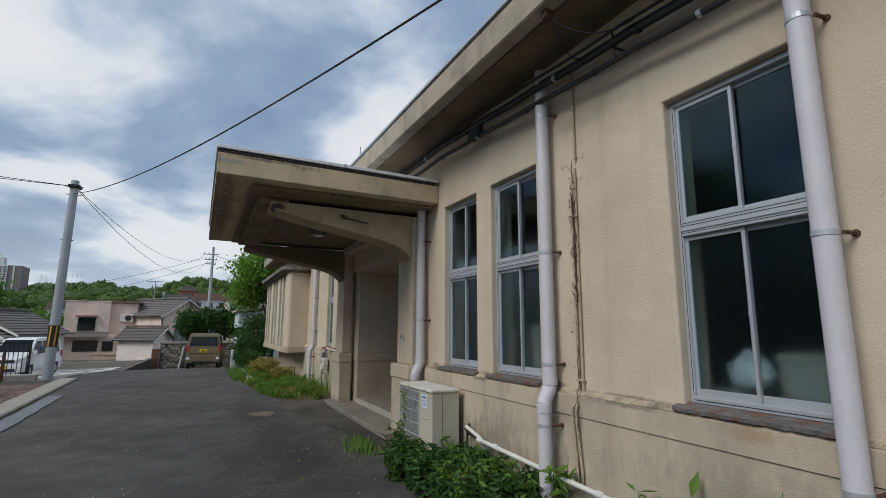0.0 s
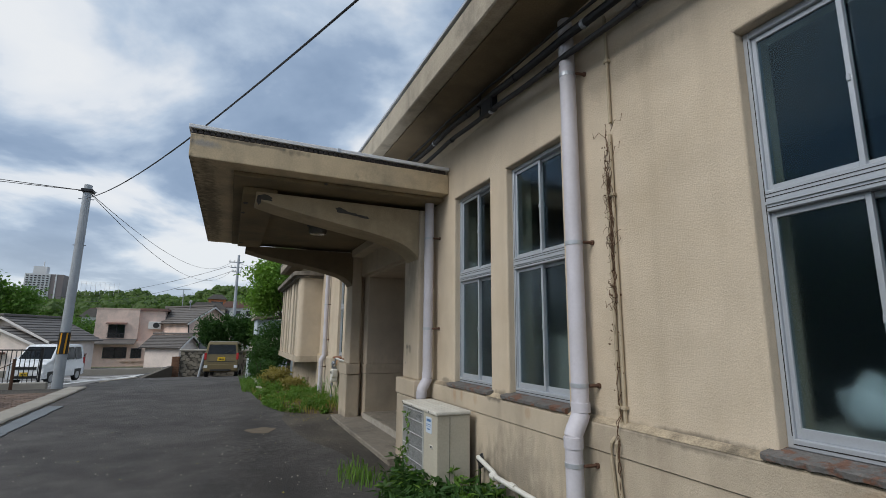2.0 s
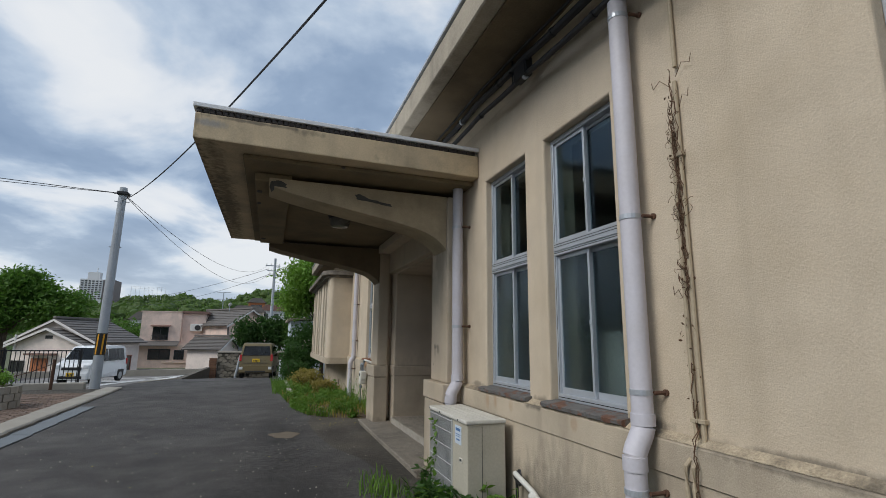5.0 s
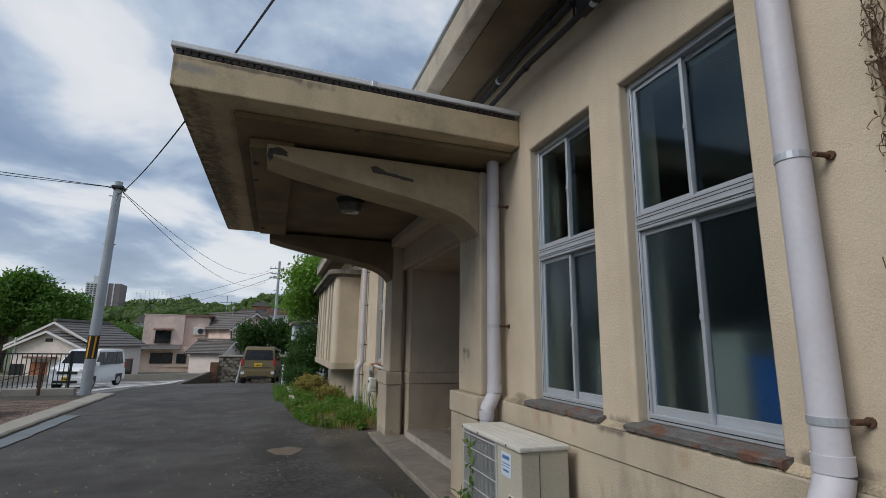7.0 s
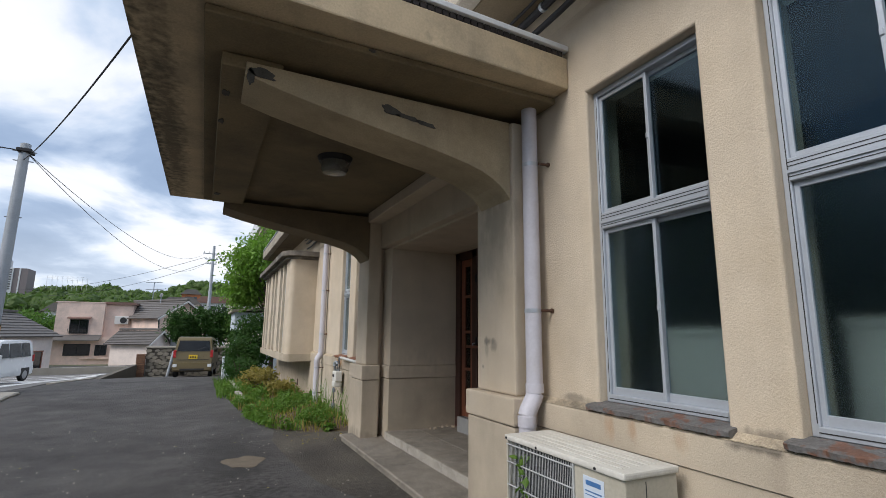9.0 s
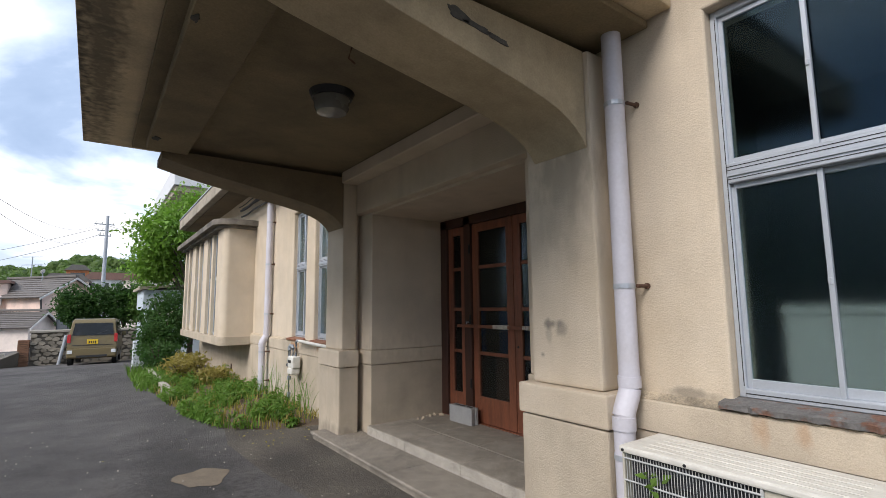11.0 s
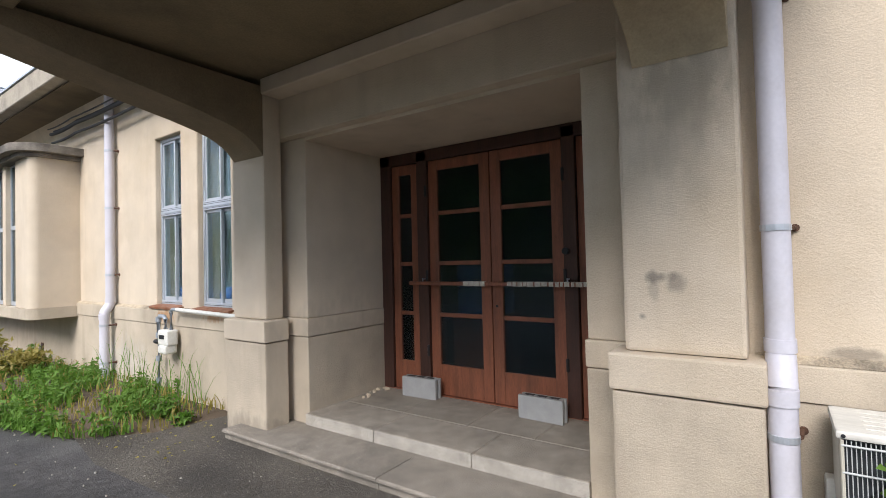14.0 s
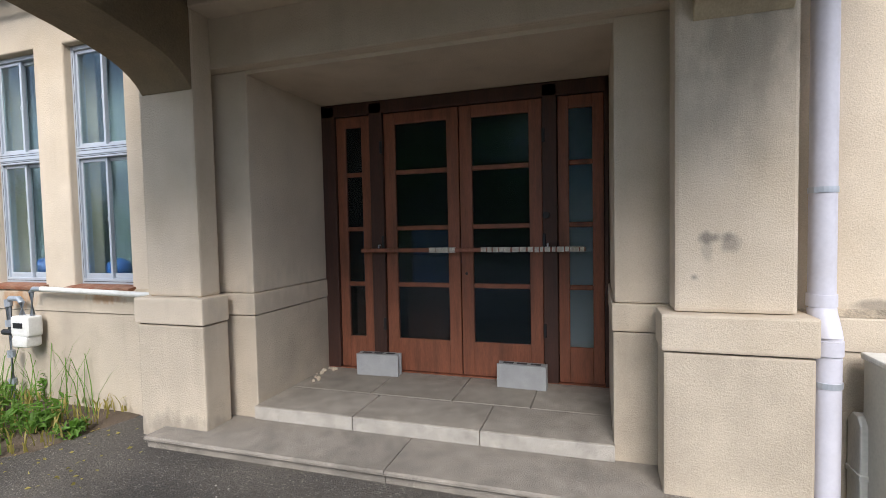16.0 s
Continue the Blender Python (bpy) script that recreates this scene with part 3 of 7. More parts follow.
# ---- porch ----
PED = [(6.09, 6.77), (9.66, 10.28)]
PIL = [(6.16, 6.70), (9.73, 10.22)]
for k in range(2):
    a, b = PED[k]
    porch_pillar = empty("porch_pillar", 2.85, (a + b) / 2, 0, "cream stucco porch pillar on a capped pedestal" + (" with a black smudge" if k == 0 else ""), "pillar", "porch pillars", "structure")
    part("pedestal", box(2.725, WALL_X - 0.004, a + 0.012, b - 0.012, -0.1, 0.825, 0.015, 2), PLINTH, porch_pillar)
    part("pedestal_cap", box(2.71, WALL_X - 0.004, a, b, 0.832, 1.02, 0.014, 2), STUCCO, porch_pillar)
    a, b = PIL[k]
    part("shaft", box(2.78, WALL_X - 0.004, a, b, 1.022, 3.085, 0.02, 2), STUCCO, porch_pillar)
for k, (a, b, ya, yb) in enumerate(((6.60, DOOR_Y0, 6.60, 6.995), (DOOR_Y1, 9.86, 9.485, 9.86))):
    jamb = empty("door_jamb", 3.1, (a + b) / 2, 0, "cream stucco door jamb with capped foot", "jamb", "door jambs", "structure")
    part("jamb_face", box(3.045, 4.2, a, b, 1.02, DOOR_TOP, 0.012, 2), STUCCO, jamb)
    part("jamb_cap", box(3.03, 4.2, ya, yb, 0.855, 1.018, 0.012, 2), STUCCO, jamb)
    part("jamb_foot", box(3.038, 4.2, ya + 0.006, yb - 0.006, 0.0, 0.85, 0.01, 2), PLINTH, jamb)
# the wall plane over the doors stands back a little from the pillars
tagged(part("lintel", box(2.955, 4.2, 6.62, 9.84, DOOR_TOP + 0.002, 3.4, 0.012, 2), STUCCO), "plain stucco lintel over the doors", "lintel", kind="structure")
tagged(part("ceiling_vestibule", box(3.05, 4.2, DOOR_Y0, DOOR_Y1, DOOR_TOP - 0.03, DOOR_TOP, 0.0), STUCCO), "stained vestibule ceiling", "ceiling", kind="structure")

CAN_X, CAN_Y0, CAN_Y1, CAN_Z = 0.22, 5.62, 10.25, 3.19
canopy = empty("porch_canopy", 1.6, 8, CAN_Z, "weathered cream concrete porch canopy with metal coping and peeling paint", "canopy", kind="structure")
SKEW = 0.095


def near_edge(x, out=0.0):
    return CAN_Y0 - out + SKEW * (x - CAN_X) / (WALL_X - CAN_X)


def canopy_plan(x0, x1, out):
    return [(x0, near_edge(x0, out)), (x1, near_edge(x1, out)), (x1, CAN_Y1 + out), (x0, CAN_Y1 + out)]


part("canopy_slab", prism(canopy_plan(CAN_X, WALL_X - 0.002, 0.0), "z", CAN_Z, 3.43, 0.012), CANOPY, canopy)
# panel and beam wear the soffit colour with under-canopy shade in it
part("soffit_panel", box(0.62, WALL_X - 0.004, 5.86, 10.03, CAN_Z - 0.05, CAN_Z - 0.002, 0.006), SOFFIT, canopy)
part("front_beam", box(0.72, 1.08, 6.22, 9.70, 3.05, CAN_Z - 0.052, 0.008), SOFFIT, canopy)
part("coping", prism(canopy_plan(CAN_X - 0.02, WALL_X - 0.004, 0.02), "z", 3.475, 3.515, 0.006), WHITE_METAL, canopy, "white metal coping strip")
part("back_beam", box(2.74, 2.953, 6.72, 9.71, 3.0, CAN_Z - 0.052, 0.01), STUCCO, canopy)
under = [(0.86, 3.0), (1.07, 2.945), (1.44, 2.87), (1.84, 2.80), (2.20, 2.735), (2.40, 2.69), (2.52, 2.655), (2.61, 2.615), (2.68, 2.57), (2.73, 2.525), (2.765, 2.48), (2.778, 2.465)]
# the far bracket gets the shaded colour, the near one the lit cream
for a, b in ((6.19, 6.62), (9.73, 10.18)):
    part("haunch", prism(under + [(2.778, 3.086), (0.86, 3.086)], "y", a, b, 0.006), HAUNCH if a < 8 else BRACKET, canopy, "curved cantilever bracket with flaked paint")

# entrance steps of granite slabs
steps = empty("entrance_steps", 2.9, 8.2, 0, "two grey granite entrance steps with worn nosing", "steps", kind="structure")
joints = [6.50, 8.25, 10.05]
for a, b in zip(joints, joints[1:]):
    part("step_slab", prism([(2.555, 0.09), (2.545, 0.08), (2.545, 0.066), (2.56, 0.055), (2.575, 0.052), (2.575, -0.15), (3.03, -0.15), (3.03, 0.09)], "y", a + 0.003, b - 0.003), GRANITE, steps)
for a, b in ((DOOR_Y0, 7.79), (7.79, 8.69), (8.69, DOOR_Y1)):
    kerb_slab = part("kerb_slab", box(3.004, 3.458, a + 0.003, b - 0.003, 0.05, FLOOR_Z, 0.005), GRANITE, steps)
    part("riser", box(2.999, 3.006, a + 0.003, b - 0.003, 0.091, FLOOR_Z - 0.006, 0.002), PALE_GRANITE, kerb_slab, "pale speckled granite riser")
for a, b in ((DOOR_Y0, 7.53), (7.53, 8.11), (8.11, 8.78), (8.78, DOOR_Y1)):
    part("floor_slab", box(3.464, 4.16, a + 0.003, b - 0.003, 0.05, FLOOR_Z - 0.001, 0.005), GRANITE, steps)

# ---- entrance doors ----
DOOR_X = 4.09


def glazed_leaf(parent, name, y0, y1, stile, rows, z0, z1, bottom, panes):
    leaf = part(name, box(DOOR_X - 0.02, DOOR_X + 0.02, y0, y0 + stile, z0, z1, 0.003), WOOD, parent)
    for b in (box(DOOR_X - 0.02, DOOR_X + 0.02, y1 - stile, y1, z0, z1, 0.003), box(DOOR_X - 0.019, DOOR_X + 0.019, y0 + stile, y1 - stile, z0, bottom, 0.003), box(DOOR_X - 0.019, DOOR_X + 0.019, y0 + stile, y1 - stile, z1 - 0.1, z1, 0.003)):
        part("rail", b, WOOD, leaf)
    for z in rows:
        part("glazing_bar", box(DOOR_X - 0.018, DOOR_X + 0.018, y0 + stile, y1 - stile, z - 0.02, z + 0.02, 0.006), WOOD, leaf)
    edges = [bottom] + [r for z in rows for r in (z - 0.02, z + 0.02)] + [z1 - 0.1]
    for a, b in zip(edges[::2], edges[1::2]):
        p = part("pane", box(DOOR_X - 0.003, DOOR_X + 0.003, y0 + stile - 0.004, y1 - stile + 0.004, a - 0.004, b + 0.004), panes, leaf)
        p.visible_shadow = False
    return leaf


door = empty("door_1", DOOR_X, 8.19, FLOOR_Z, "closed red-brown glazed double doors with sidelights and a wooden bar across", "door", kind="structure")
rows = [0.975, 1.48, 1.975]
glazed_leaf(door, "door_leaf", 8.195, 8.885, 0.105, rows, 0.2, 2.5, 0.49, DARK_GLASS)
glazed_leaf(door, "door_leaf", 7.495, 8.185, 0.105, rows, 0.2, 2.5, 0.49, DARK_GLASS)
glazed_leaf(door, "sidelight", 9.02, 9.36, 0.09, rows, 0.2, 2.5, 0.49, DARK_GLASS)
glazed_leaf(door, "sidelight", 7.02, 7.37, 0.085, rows, 0.2, 2.5, 0.49, PALE_FROST)
# posts and head: vestibule shade is painted in through the darker wood
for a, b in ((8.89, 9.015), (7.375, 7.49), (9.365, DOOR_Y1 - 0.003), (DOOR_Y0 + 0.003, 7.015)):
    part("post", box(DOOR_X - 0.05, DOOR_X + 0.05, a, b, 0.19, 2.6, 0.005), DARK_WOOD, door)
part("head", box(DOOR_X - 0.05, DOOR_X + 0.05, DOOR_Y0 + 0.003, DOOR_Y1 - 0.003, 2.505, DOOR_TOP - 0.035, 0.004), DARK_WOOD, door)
part("threshold", box(DOOR_X - 0.05, DOOR_X + 0.05, DOOR_Y0 + 0.003, DOOR_Y1 - 0.003, 0.17, 0.196, 0.004), WOOD, door)
for y in (8.90, 7.48):
    for z in (0.62, 1.36, 2.2):
        part("hinge", box(DOOR_X - 0.064, DOOR_X - 0.045, y - 0.012, y + 0.012, z - 0.055, z + 0.055, 0.004), BLACK_IRON, door)
part("door_handle", tube([(DOOR_X - 0.055, 7.46, 1.56), (DOOR_X - 0.10, 7.46, 1.56)], 0.028, 12), BLACK_IRON, door, "round black door knob")
part("keyhole", tube([(DOOR_X - 0.019, 8.14, 1.08), (DOOR_X - 0.026, 8.14, 1.08)], 0.012, 10), BLACK_IRON, door)
# bar across the doors with its torn paper tape
bar = empty("wooden_bar", DOOR_X - 0.09, 8.13, 1.285, "dark wooden bar across the doors wrapped in torn paper tape", "bar")
part("batten", box(DOOR_X - 0.10, DOOR_X - 0.075, 7.16, 9.10, 1.268, 1.303, 0.003), WOOD, bar)
TAPE = material("torn_paper_tape", (0.62, 0.58, 0.50), 0.85, vary=0.3, scale=30, fine=120, bump=0.2, depth=0.003, second=(0.20, 0.13, 0.08), amount=0.7, stain_scale=14)
random.seed(3)
y = 7.17
while y < 7.98:
    w = random.uniform(0.02, 0.06)
    part("tape", box(DOOR_X - 0.104, DOOR_X - 0.071, y, y + w, 1.264 + random.uniform(0, 0.006), 1.307), TAPE, bar)
    y += w + random.uniform(0.003, 0.018)
for a, b in ((8.22, 8.27), (8.275, 8.33), (8.335, 8.39), (8.395, 8.45)):
    part("tape", box(DOOR_X - 0.104, DOOR_X - 0.071, a, b, 1.264, 1.307), TAPE, bar)
for y in (8.93, 7.45):
    part("bracket", tube([(DOOR_X - 0.05, y, 1.33), (DOOR_X - 0.088, y, 1.33), (DOOR_X - 0.088, y, 1.305)], 0.008, 8), ALU, bar)

# concrete blocks propped against the doors
BLOCK = material("grey_concrete_block", (0.36, 0.36, 0.35), 0.92, vary=0.15, scale=12, fine=140, bump=0.5, depth=0.006)


def concrete_block(x, y, turn):
    b = empty("concrete_block", x, y, FLOOR_Z, "grey hollow concrete block on the granite floor against the doors", "block", "concrete blocks at the doors")
    # end faces are grooved, the top shows the mouths of the cores
    prof = [(-0.195, -0.05), (0.195, -0.05), (0.195, -0.02), (0.18, -0.012), (0.18, 0.012), (0.195, 0.02), (0.195, 0.05), (-0.195, 0.05), (-0.195, 0.02), (-0.18, 0.012), (-0.18, -0.012), (-0.195, -0.02)]
    bm = prism([(v, u) for u, v in prof], "z", 0.0, 0.188, 0.003)
    body = part("body", bm, BLOCK)
    body.parent = b
    for u in (-0.11, 0.0, 0.11):
        c = part("core", box(-0.02, 0.02, u - 0.04, u + 0.04, 0.1895, 0.1915, 0.0), BLACK_IRON)
        c.parent = b
    b.matrix_basis = pose(x, y, FLOOR_Z + 0.001, 0, 0, turn)


concrete_block(3.93, 8.92, 2.5)
concrete_block(3.89, 7.65, -2.0)
random.seed(5)
for k in range(14):
    bm = bmesh.new()
    bmesh.ops.create_icosphere(bm, subdivisions=1, radius=random.uniform(0.008, 0.022), matrix=Matrix.Translation((random.uniform(3.6, 4.0), random.uniform(9.36, 9.47), FLOOR_Z + 0.008)))
    tagged(part("plaster_crumb", bm, STUCCO), "crumb of fallen cream plaster on the porch floor", "rubble", "plaster crumbs")

# ---- porch lamp ----
GLOBE = material("ribbed_lamp_glass", (0.15, 0.145, 0.13), 0.25, vary=0.1, bump=0.1, depth=0.003)
lamp = empty("ceiling_lamp", 1.78, 7.74, 3.13, "unlit round porch ceiling lamp with black base and dull glass", "lamp")
part("base", tube([(1.78, 7.74, 3.138), (1.78, 7.74, 3.09)], [0.17, 0.15], 28), BLACK_IRON, lamp)
part("glass_bowl", tube([(1.78, 7.74, 3.089), (1.78, 7.74, 3.02), (1.78, 7.74, 2.985), (1.78, 7.74, 2.975)], [0.135, 0.13, 0.11, 0.05], 28), GLOBE, lamp, "dull ribbed glass bowl", True)
hook = empty("ceiling_hook", 1.62, 7.05, 3.13, "rusty wire hook hanging from the porch ceiling", "hook")
part("wire", tube([(1.62, 7.05, 3.138), (1.60, 7.05, 3.06), (1.64, 7.04, 3.03)], 0.006, 6), RUST, hook)

# flaked paint on the canopy: bare concrete islands
BARE = material("bare_dark_concrete", (0.085, 0.08, 0.07), 0.95, vary=0.3, scale=20, fine=90, bump=0.4, depth=0.004)


def flake(axis, at, cu, cv, ru, rv, seed, tail=0.0):
    rng = random.Random(seed)
    out = []
    for k in range(26):
        a = 2 * math.pi * k / 26
        r = 1 + 0.45 * noise.noise((math.cos(a) * 1.7 + seed, math.sin(a) * 1.7, seed * 3.1)) + rng.uniform(-0.12, 0.12)
        u, v = math.cos(a) * ru * r, math.sin(a) * rv * r
        out.append((cu + u, cv + v + tail * u))
    tagged(part("paint_flake", prism(out, axis, at - 0.004, at + 0.001), BARE), "bare grey concrete where the cream paint has flaked", "flaked paint", "flaked patches", kind="structure")


flake("y", 6.188, 1.80, 2.975, 0.075, 0.03, 1, -0.25)
flake("y", 6.188, 1.93, 2.945, 0.10, 0.016, 2, -0.1)
flake("y", 6.188, 2.07, 2.925, 0.075, 0.016, 3, -0.15)
flake("y", 6.188, 0.95, 3.03, 0.085, 0.03, 4, -0.2)
flake("y", 6.188, 0.89, 2.985, 0.022, 0.05, 5)
flake("y", 5.858, 1.55, 3.165, 0.02, 0.012, 6)
flake("z", 3.047, 0.76, 6.6, 0.025, 0.05, 8)
flake("z", 3.047, 0.75, 7.1, 0.02, 0.04, 9)
flake("z", 3.047, 0.77, 9.3, 0.03, 0.05, 10)
flake("x", 0.217, 5.95, 3.30, 0.05, 0.04, 12)

# row of small dark tiles under the canopy's coping
TILE = material("dark_brown_edge_tile", (0.045, 0.035, 0.03), 0.6, vary=0.3, bump=0.1, depth=0.002)
bm = bmesh.new()
y = CAN_X + 0.01
while y < WALL_X - 0.06:
    add_box(bm, y, y + 0.044, near_edge(y, -0.004), near_edge(y, -0.03), 3.432, 3.474, 0.004)
    y += 0.052
y = CAN_Y0 + 0.05
while y < CAN_Y1 - 0.05:
    add_box(bm, CAN_X + 0.004, CAN_X + 0.03, y, y + 0.044, 3.432, 3.474, 0.004)
    y += 0.052
tagged(part("edge_tiles", bm, TILE, canopy, "row of small dark edge tiles"), kind="stuff")
part("roof_fill", prism(canopy_plan(CAN_X + 0.035, WALL_X - 0.006, -0.035), "z", 3.431, 3.474), FASCIA, canopy)
part("coping_joint", box(1.62, 1.66, near_edge(1.64, 0.025), near_edge(1.64, -0.03), 3.47, 3.518, 0.003), ALU, canopy)

# ---- rain pipes ----


def rain_pipe(y, x_up, x_low, top, bands, elbow=True, bottom=0.0, bend=0.98, wing=False, spout=False):
    p = empty("rain_pipe", x_low, y, bottom, "grey-lilac plastic rain pipe with metal clamps" + (" and swan-neck bend" if elbow else ""), "pipe", "rain pipes on the facade")
    r = 0.057
    if elbow:
        part("upper_run", tube([(x_up, y, top), (x_up, y, bend + 0.08)], r, 20), PIPE, p, "", True)
        part("swan_neck", tube([(x_up, y, bend + 0.08), (x_up, y, bend + 0.05), (x_up - 0.012, y, bend + 0.02), (x_low + 0.012, y, bend - 0.055), (x_low, y, bend - 0.085), (x_low, y, bend - 0.11)], r + 0.003, 20), PIPE, p, "", True)
        part("lower_run", tube([(x_low, y, bend - 0.11), (x_low, y, bottom - 0.02)], r, 20), PIPE, p, "", True)
        part("socket", tube([(x_up, y, bend + 0.12), (x_up, y, bend + 0.06)], r + 0.006, 20), PIPE, p, "", True)
        part("socket", tube([(x_low, y, bend - 0.09), (x_low, y, bend - 0.16)], r + 0.006, 20), PIPE, p, "", True)
    else:
        part("upper_run", tube([(x_low, y, top), (x_low, y, bottom - 0.02)], r, 20), PIPE, p, "", True)
    for z in bands:
        x = x_up if z > bend or not elbow else x_low
        c = part("clamp", tube([(x, y, z - 0.014), (x, y, z + 0.014)], r + 0.004, 20), ALU, p, "dull metal clamp")
        part("arm", tube([(x + 0.03, y - 0.062, z), (WALL_X + 0.01, y - 0.075, z)], 0.011, 8), RUST, c)
        part("plate", tube([(WALL_X - 0.012 - (0.045 if z < 1.0 else 0), y - 0.075, z), (WALL_X + 0.004, y - 0.075, z)], 0.018, 10), RUST, c)
    if wing:
        in_wing(p)
    return p


rain_pipe(6.04, 2.855, 2.785, 3.18, (2.70, 1.62, 0.70), bend=1.0)
rain_pipe(3.35, 2.868, 2.80, 3.90, (3.45, 2.18, 1.22, 0.73), bend=0.99)
rain_pipe(1.21, 2.85, 2.85, 3.30, (3.12, 1.98, 0.80), elbow=False)
rain_pipe(13.45, 2.885, 2.81, 3.90, (3.1, 2.32, 1.42, 0.75, 0.25), bend=0.99, wing=True)
collar = empty("pipe_hopper", 2.85, 1.21, 3.3, "dark rusty collar feeding the rain pipe", "pipe")
part("collar", tube([(2.85, 1.21, 3.29), (2.85, 1.21, 3.36), (2.85, 1.21, 3.92)], [0.062, 0.05, 0.05], 16), RUST, collar, "", True)

# thin conduits up the wall with a dead creeper
CONDUIT = material("painted_conduit", (0.40, 0.33, 0.23), 0.7, vary=0.15, bump=0.1, depth=0.002)
VINE = material("dry_brown_creeper", (0.10, 0.055, 0.03), 0.9, vary=0.4, bump=0.2, depth=0.002)
for y, a, b in ((3.03, 3.90, 2.96), (3.04, 2.88, 0.98), (3.085, 2.60, 0.98)):
    wall_conduit = empty("wall_conduit", 2.95, y, b, "thin cream-painted conduit clipped to the wall", "conduit", "wall conduits")
    pts = [(2.952, y, a), (2.952, y, b + 0.12), (2.952, y, b)]
    if b < 1.5:
        pts += [(2.90, y + 0.03, 0.90), (2.897, y + 0.03, 0.80), (2.905, y - 0.005, 0.4), (2.905, y, -0.02)]
    part("tube", tube(pts, 0.012, 8), CONDUIT, wall_conduit)
    for z in (2.45, 1.1) if b < 1.5 else (3.4,):
        part("clip", box(2.936, 2.968, y - 0.02, y + 0.02, z, z + 0.02, 0.002), CONDUIT, wall_conduit)
random.seed(11)
creeper = empty("dead_creeper", 2.95, 3.06, 0.3, "dead brown creeper clinging to the conduits", "creeper")
for k in range(7):
    z, y = random.uniform(0.2, 0.6) if k < 2 else random.uniform(1.5, 2.3), 3.05
    pts = []
    for j in range(34):
        pts.append((2.945 - random.uniform(0, 0.012) - (0.045 if z < 1.03 else 0), y, z))
        y += random.uniform(-0.012, 0.012) - 0.2 * (y - 3.055)
        z += random.uniform(0.005, 0.05)
        if z > 2.98:
            break
    part("stem", tube(pts, 0.0028, 5), VINE, creeper)
# tangled tufts of tendrils and a few loose ends
for zc, n, spread in ((2.42, 26, 0.10), (2.08, 20, 0.08), (1.82, 14, 0.06), (2.66, 9, 0.05)):
    tuft = bmesh.new()
    for k in range(n):
        p = Vector((2.943, random.gauss(3.062, 0.012), random.gauss(zc, spread)))
        d = Vector((random.uniform(-0.3, 0.05), random.uniform(-1, 1), random.uniform(-1.2, 1.2))).normalized()
        pts = []
        for j in range(7):
            pts.append(p.copy())
            d = (d + Vector((random.uniform(-0.2, 0.2), random.uniform(-0.8, 0.8) - 6 * (p.y - 3.06), random.uniform(-0.8, 0.8)))).normalized()
            p = p + d * 0.016
            p.x = min(2.955, max(2.915, p.x))
        add_tube(tuft, pts, 0.0016, 4)
    tagged(part("tendril_tuft", tuft, VINE, creeper), kind="stuff")
for y, z, dy in ((3.03, 2.93, -0.10), (3.08, 2.90, 0.11), (3.02, 2.75, -0.06), (3.09, 1.72, 0.06)):
    part("loose_end", tube([(2.95, y, z - 0.03), (2.945, y + dy * 0.5, z + 0.03), (2.948, y + dy, z + 0.005), (2.95, y + dy * 1.1, z + 0.05)], 0.002, 5), VINE, creeper)
bm = bmesh.new()
for k in range(90):
    z = random.choice([random.gauss(2.35, 0.28), random.gauss(1.75, 0.2), random.uniform(1.1, 2.9)])
    p = Vector((2.945 - random.uniform(0, 0.03) - (0.04 if z < 1.03 else 0), random.gauss(3.065, 0.022), z))
    q = Euler([random.uniform(0, 6.3) for _ in range(3)]).to_matrix()
    s = random.uniform(0.005, 0.013)
    bm.faces.new([bm.verts.new(p + q @ Vector(v) * s) for v in ((-1, 0, 0), (0, -0.6, 0.15), (1.2, 0, 0), (0, 0.6, 0.15))])
tagged(part("dry_leaf", bm, VINE, creeper), kind="stuff")

# ---- cables along the eave ----


def cable(name, points, r, label, wing=False, mat=CABLE, sides=8):
    c = tagged(part(name, tube(points, r, sides), mat), label, "cable", "cables along the facade")
    return in_wing(c) if wing else c


def sagging(p, q, sag, n=12):
    p, q = Vector(p), Vector(q)
    return [p.lerp(q, k / n) - Vector((0, 0, sag * 4 * (k / n) * (1 - k / n))) for k in range(n + 1)]


def swag(x, z, y0, y1, span, dip):
    pts = []
    y = y0
    while y < y1 - 0.01:
        e = min(y + span, y1)
        pts += sagging((x, y, z), (x, e, z), dip, 6)[:-1]
        y = e
    return pts + [Vector((x, y1, z))]


CABLE_RUNS = [(2.82, 3.43, 0.023), (2.80, 3.56, 0.030), (2.84, 3.62, 0.017), (2.76, 3.63, 0.012)]


def run_z(z, y):
    """The runs climb gently towards the porch."""
    return z + 0.065 * min(max(y - 1.0, 0.0), 4.2)


for x, z, r in CABLE_RUNS:
    low = swag(x, z, -13.5, 10.3, 1.05, 0.012)
    cable("wall_cable", [Vector((p[0], p[1], run_z(p[2], p[1]))) for p in low], r, "black cable slung under the eave")
    cable("wall_cable", swag(x, z + 0.08, SPLIT, 15.4, 2.1, 0.02), r * 0.8, "black cable slung under the eave", True)
for y in (-2.0, 0.3, 2.4, 4.6, 6.6, 8.8):
    hanger = empty("cable_hanger", 2.9, y, 3.6, "small black iron cable hanger on the wall", "bracket", "cable hangers")
    h = run_z(3.52, y)
    part("arm", tube([(WALL_X, y, h), (2.76, y, h)], 0.01, 8), BLACK_IRON, hanger)
    part("strap", tube([(2.80, y, h - 0.1), (2.80, y, h + 0.12)], 0.008, 6), BLACK_IRON, hanger)
